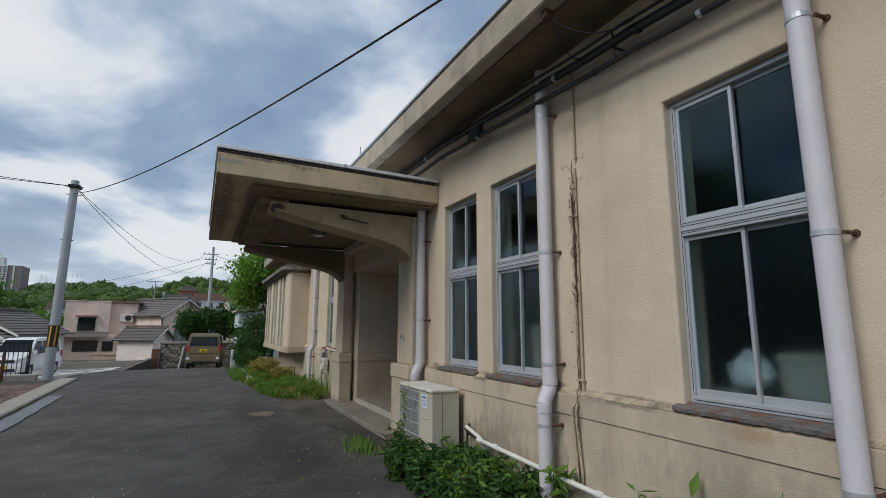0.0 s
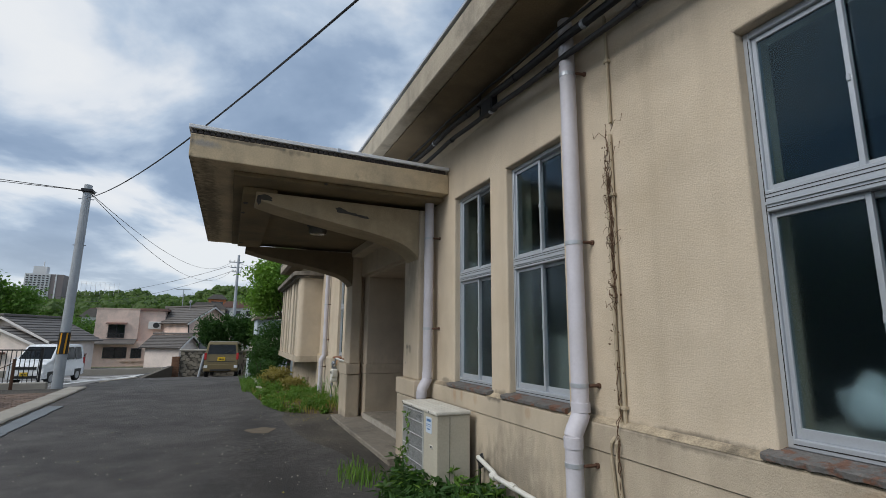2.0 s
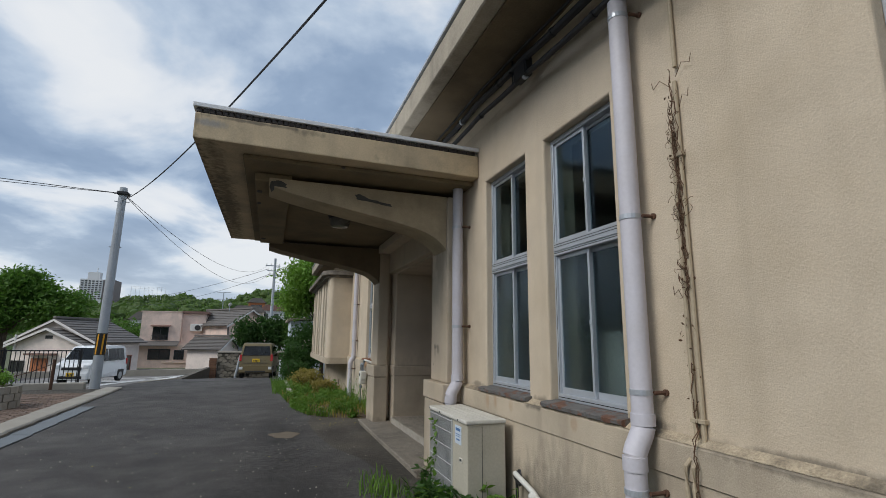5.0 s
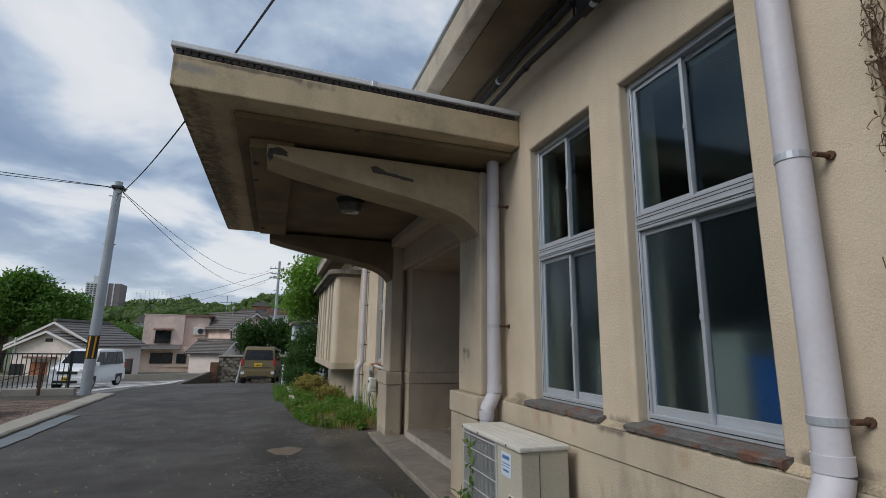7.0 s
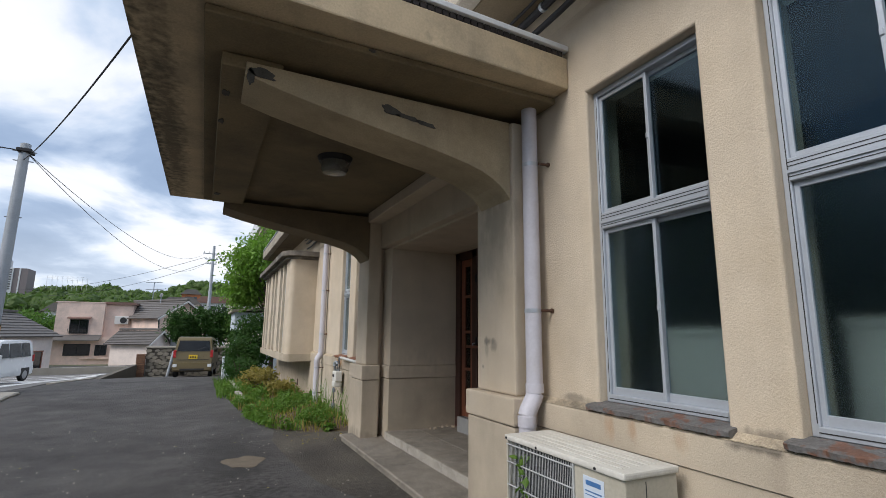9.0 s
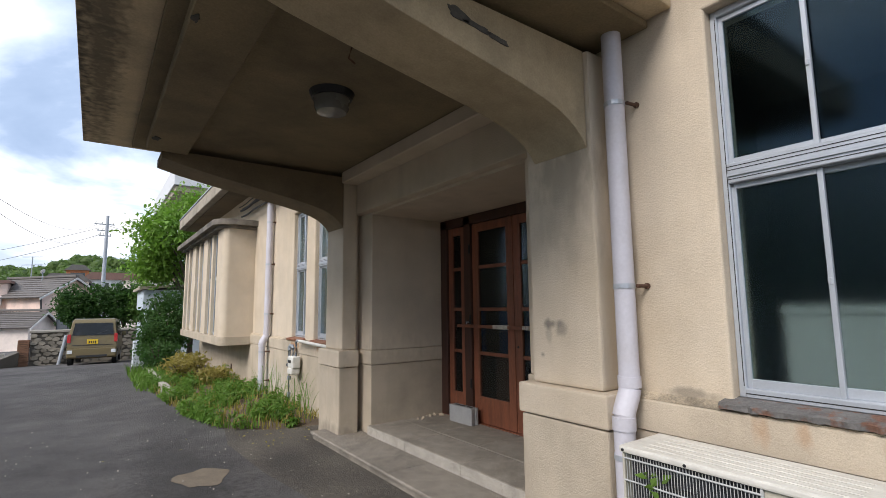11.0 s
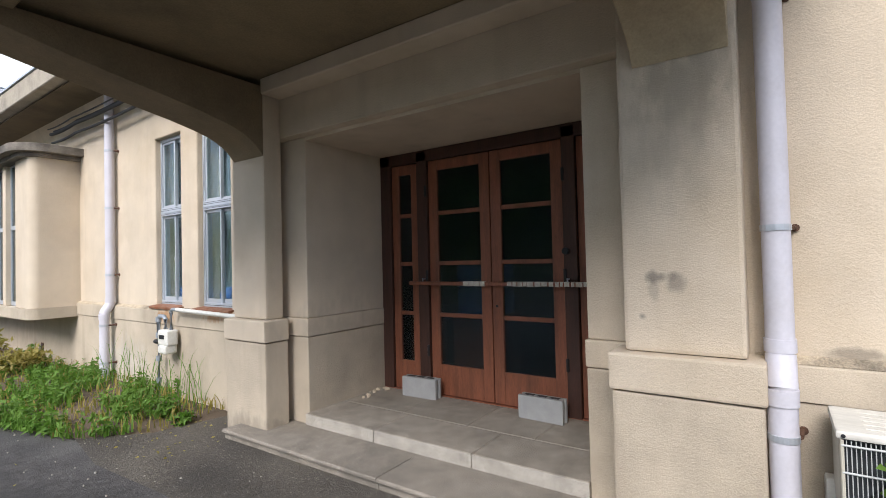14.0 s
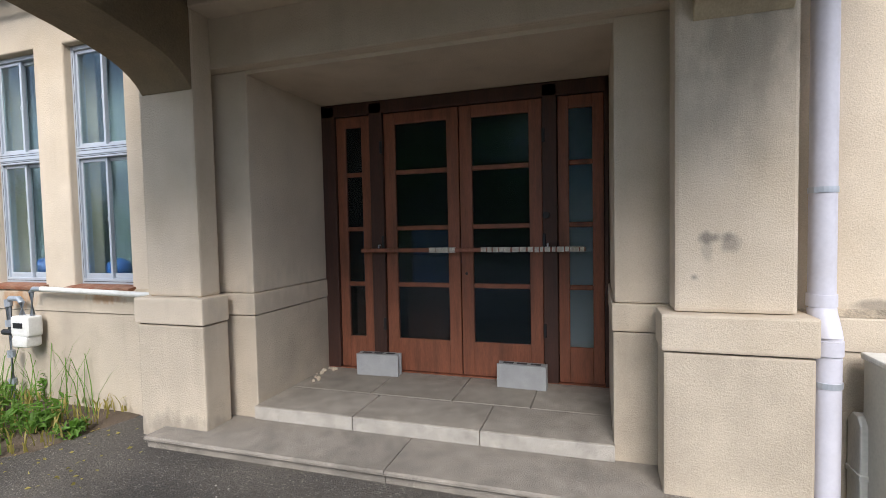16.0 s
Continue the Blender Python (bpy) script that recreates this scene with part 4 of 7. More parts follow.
for k in range(26):
    y = -1 + k * 0.45
    x, z, r = CABLE_RUNS[k % 2]
    z = run_z(z, y)
    tagged(part("cable_tie", tube([(x, y, z - 0.01), (x, y + 0.03, z - 0.008)], r + 0.006, 10), ALU if k % 3 == 0 else BLACK_IRON), "small clip wrapped round the eave cable", "clip", "cable clips")
junction = empty("junction_box", 2.84, 4.45, 3.56, "small black junction box hanging in the eave cables", "box")
part("body", box(2.79, 2.86, 4.36, 4.56, 3.63, 3.79, 0.008), BLACK_IRON, junction)
part("lid", box(2.782, 2.789, 4.37, 4.55, 3.64, 3.78, 0.002), BLACK_IRON, junction)
bracket = empty("insulator_bracket", 2.27, 2.62, 3.92, "rusty cable insulator under the eave edge with thin wires", "bracket")
part("insulator", box(2.34, 2.42, 2.60, 2.66, 3.86, 3.918, 0.006), RUST, bracket)
part("wire", tube(sagging((2.38, 2.63, 3.87), (2.80, 2.2, 3.72), 0.12), 0.006, 6), CABLE, bracket)
part("wire", tube(sagging((2.38, 2.61, 3.87), (2.78, 2.75, 3.7), 0.10), 0.005, 6), CABLE, bracket)

# ---- outdoor air-conditioning unit ----
ACM = material("weathered_ivory_steel", (0.47, 0.44, 0.36), 0.55, vary=0.12, scale=5, fine=60, bump=0.08, depth=0.002, second=(0.27, 0.24, 0.18), amount=0.45, stain_scale=2.5)
ACTOP = material("dusty_white_steel", (0.60, 0.58, 0.52), 0.6, vary=0.15, scale=6, fine=50, bump=0.06, depth=0.002, second=(0.38, 0.35, 0.30), amount=0.5, stain_scale=4, stretch=(3, 0.5, 1))
FIN = material("dark_fins", (0.05, 0.055, 0.06), 0.5, metal=0.5, bump=0)
GRILLE = material("grey_grille_wire", (0.42, 0.43, 0.42), 0.5, bump=0)
LABEL = material("pale_blue_label", (0.55, 0.62, 0.70), 0.5, vary=0.05, bump=0)
INK = material("blue_ink", (0.06, 0.16, 0.35), 0.5, bump=0)
AX0, AX1, AY0, AY1, AZ0, AZ1 = 2.51, 2.85, 4.93, 5.87, 0.14, 0.845
ac = empty("outdoor_unit", 2.68, 5.4, 0, "weathered ivory outdoor air-conditioning unit with wire grille, ivy growing in it", "air conditioner")
GY = 5.27
part("casing", box(AX0 + 0.005, AX1, AY0, GY - 0.002, AZ0, AZ1 - 0.03, 0.008, 2), ACM, ac)
part("fan_casing", box(AX0 + 0.06, AX1, GY, AY1, AZ0, AZ1 - 0.03, 0.006), ACM, ac)
part("side_seam", box(AX0 + 0.13, AX0 + 0.134, AY0 - 0.0015, AY0 + 0.001, AZ0 + 0.01, AZ1 - 0.05), FIN, ac)
part("top_cover", box(AX0 - 0.012, AX1 + 0.008, AY0 - 0.012, AY1 + 0.012, AZ1 - 0.032, AZ1, 0.010, 2), ACTOP, ac, "dusty white top cover")
for k in range(5):
    part("top_rib", box(AX0 + 0.05 + 0.055 * k, AX0 + 0.062 + 0.055 * k, AY0 + 0.06, AY1 - 0.08, AZ1, AZ1 + 0.002), ACTOP, ac)
part("fin_block", box(AX0 + 0.05, AX0 + 0.058, GY + 0.01, AY1 - 0.01, AZ0 + 0.02, AZ1 - 0.05), FIN, ac, "dark heat-exchanger fins")
ring = bmesh.new()
add_tube(ring, [(AX0 + 0.046, (GY + AY1) / 2 + 0.24 * math.cos(a), 0.47 + 0.24 * math.sin(a)) for a in [2 * math.pi * k / 28 for k in range(29)]], 0.012, 8)
part("fan_ring", ring, BLACK_IRON, ac)
for a in range(3):
    t = radians(120 * a + 20)
    part("fan_blade", prism([((GY + AY1) / 2 + math.cos(t + d) * r, 0.47 + math.sin(t + d) * r) for r, d in ((0.05, -0.4), (0.22, -0.35), (0.225, 0.0), (0.2, 0.35), (0.05, 0.4))], "x", AX0 + 0.048, AX0 + 0.0495), BLACK_IRON, ac)
for z in (0.18, 0.30, 0.43, 0.56, 0.69, 0.79):
    part("grille_bar", tube([(AX0 - 0.004, GY, z), (AX0 - 0.004, AY1 - 0.004, z)], 0.0042, 6), GRILLE, ac)
for k in range(44):
    y = GY + 0.006 + k * (AY1 - GY - 0.012) / 43
    part("grille_wire", tube([(AX0 + 0.002, y, AZ0 + 0.02), (AX0 + 0.002, y, AZ1 - 0.036)], 0.0018, 5), GRILLE, ac)
part("grille_frame", box(AX0 - 0.006, AX0 + 0.012, GY - 0.006, GY + 0.006, AZ0, AZ1 - 0.034, 0.003), GRILLE, ac)
part("grille_frame", box(AX0 - 0.006, AX0 + 0.055, AY1 - 0.012, AY1, AZ0, AZ1 - 0.034, 0.003), ACM, ac)
plate = part("name_plate", box(AX0 + 0.001, AX0 + 0.0045, 5.06, 5.20, 0.63, 0.775, 0.001), LABEL, ac, "pale blue name plate")
for z, a, b, h in ((0.735, 5.08, 5.18, 0.022), (0.705, 5.075, 5.185, 0.006), (0.69, 5.075, 5.185, 0.004), (0.66, 5.09, 5.17, 0.012)):
    part("print_bar", box(AX0 - 0.0005, AX0 + 0.0008, a, b, z, z + h), INK, plate)
part("hand_grip", box(AX0 - 0.001, AX0 + 0.006, 5.03, 5.10, 0.50, 0.535, 0.004), ACTOP, ac, "white hand grip")
part("grip_slot", box(AX0 - 0.003, AX0 - 0.0012, 5.045, 5.085, 0.51, 0.527), FIN, ac)
for y in (5.86, 5.56, 5.10):
    part("screw", tube([(AX0 - 0.017, y, AZ1 - 0.018), (AX0 - 0.010, y, AZ1 - 0.018)], 0.007, 8), BLACK_IRON, ac)
for a, b in ((4.95, 5.13), (5.66, 5.84)):
    tagged(part("plinth_block", box(2.49, 2.87, a, b, -0.02, AZ0 - 0.001, 0.008), CONCRETE), "concrete foot block under the outdoor unit", "block", "unit foot blocks")
# duct cover and drain behind the unit
duct = empty("duct_cover", 2.86, 5.90, 0, "ivory plastic duct cover against the wall beside the rain pipe", "duct")
part("cover", prism([(2.925, -0.02), (2.925, 0.50), (2.88, 0.545), (2.83, 0.54), (2.80, 0.50), (2.795, 0.36), (2.795, -0.02)], "y", 5.76, 5.90, 0.008), ACTOP, duct)
part("joint", box(2.788, 2.926, 5.754, 5.906, 0.24, 0.27, 0.004), ACTOP, duct)
part("snap", box(2.782, 2.80, 5.80, 5.83, 0.37, 0.40, 0.004), ACTOP, duct)
WHITE_PVC = material("white_plastic", (0.66, 0.65, 0.60), 0.45, vary=0.1, bump=0.05, depth=0.002, second=(0.4, 0.37, 0.3), amount=0.4, stain_scale=5)
drain = empty("drain_hose", 2.8, 3.6, 0.3, "white plastic drain pipe running low along the wall", "pipe")
part("run", tube([(2.84, 4.75, 0.47), (2.82, 4.45, 0.42), (2.80, 4.35, 0.40), (2.80, 3.0, 0.36), (2.80, -2.0, 0.22)], 0.021, 10), WHITE_PVC, drain, "", True)
for y in (4.40, 4.1, 2.75):
    part("coupling", tube([(2.80, y + 0.035, 0.398 if y > 4 else 0.357), (2.80, y - 0.035, 0.396 if y > 4 else 0.355)], 0.027, 10), WHITE_PVC, drain)
for y in (4.35, 3.55, 2.2):
    part("saddle", box(2.80, 2.93, y - 0.015, y + 0.015, 0.32, 0.345, 0.002), ALU, drain)
meter_box = empty("tap_box", 2.86, 4.72, 0.0, "small dark tap and hose coil beside the outdoor unit", "tap")
part("hose", tube([(2.87, 4.78, 0.46), (2.85, 4.70, 0.50), (2.84, 4.62, 0.44), (2.85, 4.70, 0.40), (2.86, 4.80, 0.44)], 0.014, 8), BLACK_IRON, meter_box, "black rubber hose", True)
part("post", tube([(2.87, 4.78, -0.02), (2.87, 4.78, 0.46)], 0.013, 8), BLACK_IRON, meter_box)

# ---- things on the wing: gas meter, bay, vent ----
GALV = material("galvanised_pipe", (0.30, 0.33, 0.36), 0.5, metal=0.4, vary=0.2, bump=0.1, depth=0.002)
gas = empty("gas_meter", 2.82, 12.1, 0.6, "white gas meter on grey iron pipes below the windows", "gas meter")
part("riser", tube([(2.83, 12.28, -0.02), (2.83, 12.28, 0.90), (2.83, 12.25, 0.94), (2.83, 12.14, 0.94), (2.83, 12.11, 0.91), (2.83, 12.11, 0.80)], 0.024, 10), GALV, gas, "", True)
part("outlet", tube([(2.83, 11.98, 0.80), (2.83, 11.98, 1.0), (2.83, 11.95, 1.03), (2.83, 11.85, 1.03)], 0.02, 10), GALV, gas, "", True)
part("white_run", tube([(2.83, 11.85, 1.03), (2.83, 10.40, 1.0)], 0.023, 10), WHITE_PVC, gas, "white plastic pipe", True)
mb = part("meter_body", box(2.76, 2.89, 11.94, 12.16, 0.62, 0.80, 0.03, 3), WHITE_PVC, gas, "white meter body")
part("meter_bowl", box(2.75, 2.89, 11.96, 12.14, 0.53, 0.63, 0.03, 3), WHITE_PVC, gas)
part("dial", box(2.752, 2.760, 12.0, 12.11, 0.70, 0.745, 0.002), BLACK_IRON, mb, "black dial window")
part("valve", tube([(2.83, 12.36, 0.64), (2.83, 12.2, 0.64)], 0.026, 10), BLACK_IRON, gas)
for z in (0.9, 0.72, 0.45, 0.2):
    part("coupling", tube([(2.83, 12.28, z - 0.03), (2.83, 12.28, z + 0.03)], 0.031, 10), GALV, gas)
gas.matrix_basis = Matrix.Translation((0, -0.30, 0)) @ gas.matrix_basis
in_wing(gas)
stub = empty("pipe_stub", 2.78, 10.12, 1.02, "short cream pipe stub standing on the pillar cap", "pipe")
part("stub", tube([(2.85, 10.24, 1.018), (2.85, 10.24, 1.10), (2.84, 10.23, 1.12)], 0.022, 10), CONDUIT, stub, "", True)

BAY0, BAY1, BX = 14.75, 20.0, 2.36
bay_z0, bay_z1 = 0.80, 3.20
bay = empty("bay", BX, 16, bay_z0, "cream stucco bay with narrow windows, rounded corner and weathered slab roof", "bay", kind="structure")


def rounded(x0, y0, x1, y1, r):
    """Outline of the bay in plan, near front corner rounded."""
    out = [(x1, y0)]
    out += [(x0 + r - r * math.sin(a), y0 + r - r * math.cos(a)) for a in [math.pi / 2 * k / 8 for k in range(9)]]
    return out + [(x0, y1), (x1, y1)]


bay_openings = [15.40, 16.05, 17.05, 17.70, 18.70, 19.35]
part("corner", prism(rounded(BX, BAY0, WALL_X + 0.01, 15.28, 0.12), "z", bay_z0 + 0.16, bay_z1), STUCCO, bay, "", False)
edges = [15.28] + [v for y in bay_openings for v in (y, y + 0.5)] + [BAY1]
for a, b in zip(edges[::2], edges[1::2]):
    part("pier", box(BX + 0.002, BX + 0.2, a + 0.001, b, bay_z0 + 0.16, bay_z1 - 0.02, 0.008), STUCCO, bay)
part("bay_sill", prism(rounded(BX - 0.03, BAY0 - 0.03, WALL_X + 0.01, BAY1 + 0.03, 0.14), "z", bay_z0, bay_z0 + 0.158), PLINTH, bay)
# INNER also paints the dark inside the bay
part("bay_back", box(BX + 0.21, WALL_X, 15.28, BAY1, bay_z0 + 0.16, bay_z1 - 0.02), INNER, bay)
part("bay_roof", prism(rounded(BX - 0.20, BAY0 - 0.16, WALL_X + 0.01, BAY1 + 0.2, 0.40), "z", bay_z1 + 0.002, bay_z1 + 0.12, 0.01), BAY_SLAB, bay, "dark weathered slab roof")
part("bay_cornice", prism(rounded(BX - 0.10, BAY0 - 0.06, WALL_X + 0.01, BAY1 + 0.08, 0.30), "z", bay_z1 - 0.06, bay_z1, 0.006), BAY_SLAB, bay)
for y in bay_openings:
    w = part("bay_window", box(BX + 0.065, BX + 0.095, y + 0.002, y + 0.03, bay_z0 + 0.2, bay_z1 - 0.02), ALU, bay)
    part("frame", box(BX + 0.065, BX + 0.095, y + 0.465, y + 0.498, bay_z0 + 0.2, bay_z1 - 0.02), ALU, w)
    for z in (bay_z0 + 0.17, 2.14, bay_z1 - 0.08):
        part("frame", box(BX + 0.063, BX + 0.097, y + 0.03, y + 0.465, z, z + 0.06), ALU, w)
    g = part("pane", box(BX + 0.078, BX + 0.084, y + 0.03, y + 0.465, bay_z0 + 0.23, bay_z1 - 0.08), GLASS, w)
    g.visible_shadow = False
in_wing(bay)
vent = empty("wall_vent", 2.92, 16.3, 0.2, "small rusty vent grate low in the stucco wall", "vent")
part("frame", box(2.918, 2.932, 16.24, 16.36, 0.12, 0.28, 0.003), RUST, vent)
for k in range(4):
    part("slat", box(2.912, 2.92, 16.25, 16.35, 0.14 + k * 0.034, 0.152 + k * 0.034), BLACK_IRON, vent)
in_wing(vent)

# ---- things in the rooms behind the frosted panes ----
BAG = material("white_plastic_bag", (0.36, 0.39, 0.41), 0.4, vary=0.2, bump=0.4, depth=0.02)
BLUE = material("blue_plastic", (0.012, 0.075, 0.26), 0.4, vary=0.1, bump=0.05)
CARTON = material("pale_carton", (0.30, 0.29, 0.26), 0.8, vary=0.1, bump=0.1)


def shelf(y0, y1, top, mat=CARTON, name="storage_box", label="pale storage box standing behind the window"):
    b = empty(name, 3.55, (y0 + y1) / 2, 0.15, label, "box")
    part("body", box(3.52, 3.95, y0, y1, 0.15, top - 0.05, 0.01), mat, b)
    part("lid", box(3.51, 3.96, y0 - 0.01, y1 + 0.01, top - 0.049, top, 0.008), mat, b)


shelf(1.32, 1.86, 1.36)
shelf(3.75, 4.15, 1.42, BLUE, "storage_tub", "blue plastic tub standing behind the window")
shelf(4.18, 4.48, 1.55)
shelf(4.85, 5.5, 1.5)
bag = bmesh.new()
bmesh.ops.create_icosphere(bag, subdivisions=3, radius=0.13, matrix=Matrix.Translation((3.36, 1.94, 1.23)))
for v in bag.verts:
    v.co += Vector((0.4, 1, 1)) * (0.06 * noise.noise(v.co * 8) + 0.025 * noise.noise(v.co * 31))
tagged(part("plastic_bag", bag, BAG, None, "", True), "crumpled white plastic bag against the window pane", "bag")
tagged(part("bag_cabinet", box(3.30, 3.75, 1.88, 2.3, 0.15, 1.11, 0.01), CARTON), "pale cabinet under the plastic bag", "cabinet")
CLOTH = material("grey_green_curtain", (0.085, 0.115, 0.115), 0.9, vary=0.12, scale=4, fine=60, bump=0.2, depth=0.004)
for a, b in FAR_WINDOWS:
    curtain = empty("curtain", 3.32, (a + b) / 2, SILL_Z, "dark grey-green curtain drawn behind the window", "curtain", "curtains in the wing")
    bm = bmesh.new()
    n = 60
    cols = [[bm.verts.new((3.34 + 0.003 * math.sin(k * 0.9) + 0.001 * math.sin(k * 2.3), a - 0.12 + (b - a + 0.24) * k / n, z)) for z in (0.9, 2.1, 3.2)] for k in range(n + 1)]
    for p, q in zip(cols, cols[1:]):
        for j in range(2):
            bm.faces.new((p[j], q[j], q[j + 1], p[j + 1]))
    part("cloth", bm, CLOTH, curtain, "", True)
    part("rail", tube([(3.34, a - 0.2, 3.22), (3.34, b + 0.2, 3.22)], 0.012, 8), ALU, curtain)
    in_wing(curtain)
for y in (11.25, 12.2):
    b = bmesh.new()
    bmesh.ops.create_icosphere(b, subdivisions=3, radius=0.10, matrix=Matrix.Translation((3.22, y - 0.1, 1.17)))
    in_wing(tagged(part("blue_ball", b, BLUE, None, "", True), "blue ball seen through frosted glass", "ball", "blue balls"))
    in_wing(tagged(part("ball_stand", box(3.14, 3.31, y - 0.25, y + 0.05, 0.15, 1.07, 0.01), CARTON), "pale cabinet under the blue ball", "cabinet"))
blue_crate = empty("blue_crate", 4.6, 8.6, 0.952, "stack of blue crates behind the door glass", "crate")
for k in range(2):
    part("crate", box(4.35, 4.75, 8.30, 8.75, 0.952 + 0.27 * k, 1.215 + 0.27 * k, 0.015), BLUE, blue_crate)
tagged(part("hall_cabinet", box(4.33, 4.78, 8.26, 8.80, 0.152, 0.95, 0.01), DARK_WOOD), "dark wooden cabinet under the blue crates", "cabinet")
tagged(part("sheet_stand", box(4.26, 4.5, 9.0, 9.3, 0.152, 0.95, 0.01), DARK_WOOD), "dark wooden stand under the blue bundle", "stand")
tagged(part("blue_sheet", box(4.3, 4.40, 9.03, 9.24, 0.952, 1.5, 0.03, 2), BLUE), "blue plastic bundle behind the sidelight", "bundle")
tagged(part("white_board", box(4.3, 4.36, 7.02, 7.34, 0.15, 1.75, 0.01), BAG), "pale board behind the frosted sidelight", "board")

# ---- plants ----
def leaf_material(name, colour, dry=(0.16, 0.15, 0.04), amount=0.25):
    m = material(name, colour, 0.6, vary=0.4, scale=3.0, fine=18, bump=0.0, second=dry, amount=amount, stain_scale=2.0, gloss=0.3)
    tree = m.node_tree
    b = tree.nodes["Principled BSDF"]
    b.inputs["Subsurface Weight"].default_value = 0.0
    tr = tree.nodes.new("ShaderNodeBsdfTranslucent")
    tr.inputs["Color"].default_value = (colour[0] * 1.6, colour[1] * 1.8, colour[2] * 1.1, 1)
    mix = tree.nodes.new("ShaderNodeMixShader")
    mix.inputs["Fac"].default_value = 0.3
    wire(tree, b, "BSDF", mix, 1)
    wire(tree, tr, "BSDF", mix, 2)
    wire(tree, mix, "Shader", tree.nodes["Material Output"], "Surface")
    return m


WEED = leaf_material("fresh_weed_green", (0.105, 0.20, 0.032))
DARK_LEAF = leaf_material("dark_leaf_green", (0.036, 0.090, 0.020), amount=0.15)
TREE_LEAF = leaf_material("tree_leaf_green", (0.08, 0.165, 0.03))
LIGHT_LEAF = leaf_material("light_leaf_green", (0.15, 0.27, 0.045))
STRAW = leaf_material("yellow_straw", (0.28, 0.23, 0.07), amount=0.4)
BARK = material("grey_brown_bark", (0.09, 0.07, 0.05), 0.9, vary=0.3, scale=8, fine=40, bump=0.6, depth=0.02)


def mesh_from(name, verts, faces, mat):
    me = bpy.data.meshes.new(name)
    me.from_pydata(verts, [], faces)
    me.materials.append(mat)
    return new(name, me)


def leaves(centres, size, rng, droop=0.0, aspect=2.0, flat=1.0):
    """Pointed leaves folded along the midrib: six corners each, two faces."""
    n = len(centres)
    c = np.asarray(centres, float)
    s = size * rng.uniform(0.6, 1.35, n)[:, None]
    d = rng.normal(size=(n, 3))
    d[:, 2] = d[:, 2] * flat - droop
    d /= np.linalg.norm(d, axis=1)[:, None]
    up = rng.normal(size=(n, 3)) * 0.55 + np.array([0, 0, 1.0])
    side = np.cross(d, up)
    side /= np.linalg.norm(side, axis=1)[:, None] + 1e-9
    nrm = np.cross(side, d)
    w = s / aspect
    base, tip, mid = c, c + d * s, c + d * s * 0.45
    left, right = mid + side * w * 0.5 + nrm * w * 0.18, mid - side * w * 0.5 + nrm * w * 0.18
    verts = np.stack([base, right, tip, left], 1).reshape(-1, 3)
    k = np.arange(n) * 4
    return verts, np.stack([k, k + 1, k + 2, k + 3], 1)


def crown_points(rng, centre, radii, clumps, per, spread):
    """Points in clumps scattered through an uneven ellipsoid, denser near its skin."""
    out = []
    while len(out) < clumps:
        v = rng.normal(size=3)
        v /= np.linalg.norm(v)
        bulge = 0.78 + 0.42 * noise.noise(Vector(v * 1.9) + Vector(centre) * 0.37)
        r = bulge * rng.uniform(0.35, 1.0) ** 0.45
        p = np.array(centre) + v * np.array(radii) * r
        out.append(p)
    out = np.array(out)
    pts = np.repeat(out, per, 0)
    return pts + rng.normal(size=pts.shape) * spread * np.array([1, 1, 0.6])


def tree(x, y, height, crowns, mat, seed, label, clumps=260, per=16, size=0.16, trunk=0.16, spread=0.22, name="tree", z=None, group=""):
    rng = np.random.default_rng(seed)
    z = ground_height(x, y) if z is None else z
    t = empty(name, x, y, z, label, "tree", group)
    tr = random.Random(seed)
    top = (x + tr.uniform(-0.3, 0.3), y, z + height * 0.62)
    bm = tube([(x, y, z - 0.2), (x + 0.04, y, z + height * 0.2), (x - 0.05, y + 0.05, z + height * 0.42), top], [trunk, trunk * 0.8, trunk * 0.6, trunk * 0.3], 9)
    for c, r in crowns:
        for k in range(5):
            a = tr.uniform(0.25, 0.6)
            s = Vector((x, y, z + height * a))
            e = Vector(c) + Vector((tr.uniform(-0.6, 0.6) * r[0], tr.uniform(-0.6, 0.6) * r[1], tr.uniform(-0.3, 0.6) * r[2]))
            add_tube(bm, [s, s.lerp(e, 0.5) + Vector((0, 0, 0.1 * height * tr.random())), e], [trunk * 0.4, trunk * 0.25, trunk * 0.06], 6)
    part("trunk", bm, BARK, t)
    for c, r in crowns:
        v, f = leaves(crown_points(rng, c, r, clumps, per, spread), size, rng)
        ob = mesh_from("crown", v.tolist(), f.tolist(), mat)
        ob.parent = t
        ob.matrix_parent_inverse = t.matrix_basis.inverted()
    return t


def shrub(x, y, radii, mat, seed, label, clumps=140, per=14, size=0.07, name="shrub", z=None, group=""):
    rng = np.random.default_rng(seed)
    z = ground_height(x, y) if z is None else z
    t = empty(name, x, y, z, label, "shrub", group)
    r = random.Random(seed)
    bm = bmesh.new()
    for k in range(7):
        e = Vector((x + r.uniform(-0.6, 0.6) * radii[0], y + r.uniform(-0.6, 0.6) * radii[1], z + r.uniform(0.8, 1.7) * radii[2]))
        add_tube(bm, [(x, y, z - 0.05), Vector((x, y, z)).lerp(e, 0.5), e], [0.03, 0.02, 0.006], 6)
    part("stems", bm, BARK, t)
    v, f = leaves(crown_points(rng, (x, y, z + radii[2] * 0.95), radii, clumps, per, min(radii) * 0.22), size, rng)
    ob = mesh_from("foliage", v.tolist(), f.tolist(), mat)
    ob.parent = t
    ob.matrix_parent_inverse = t.matrix_basis.inverted()
    return t


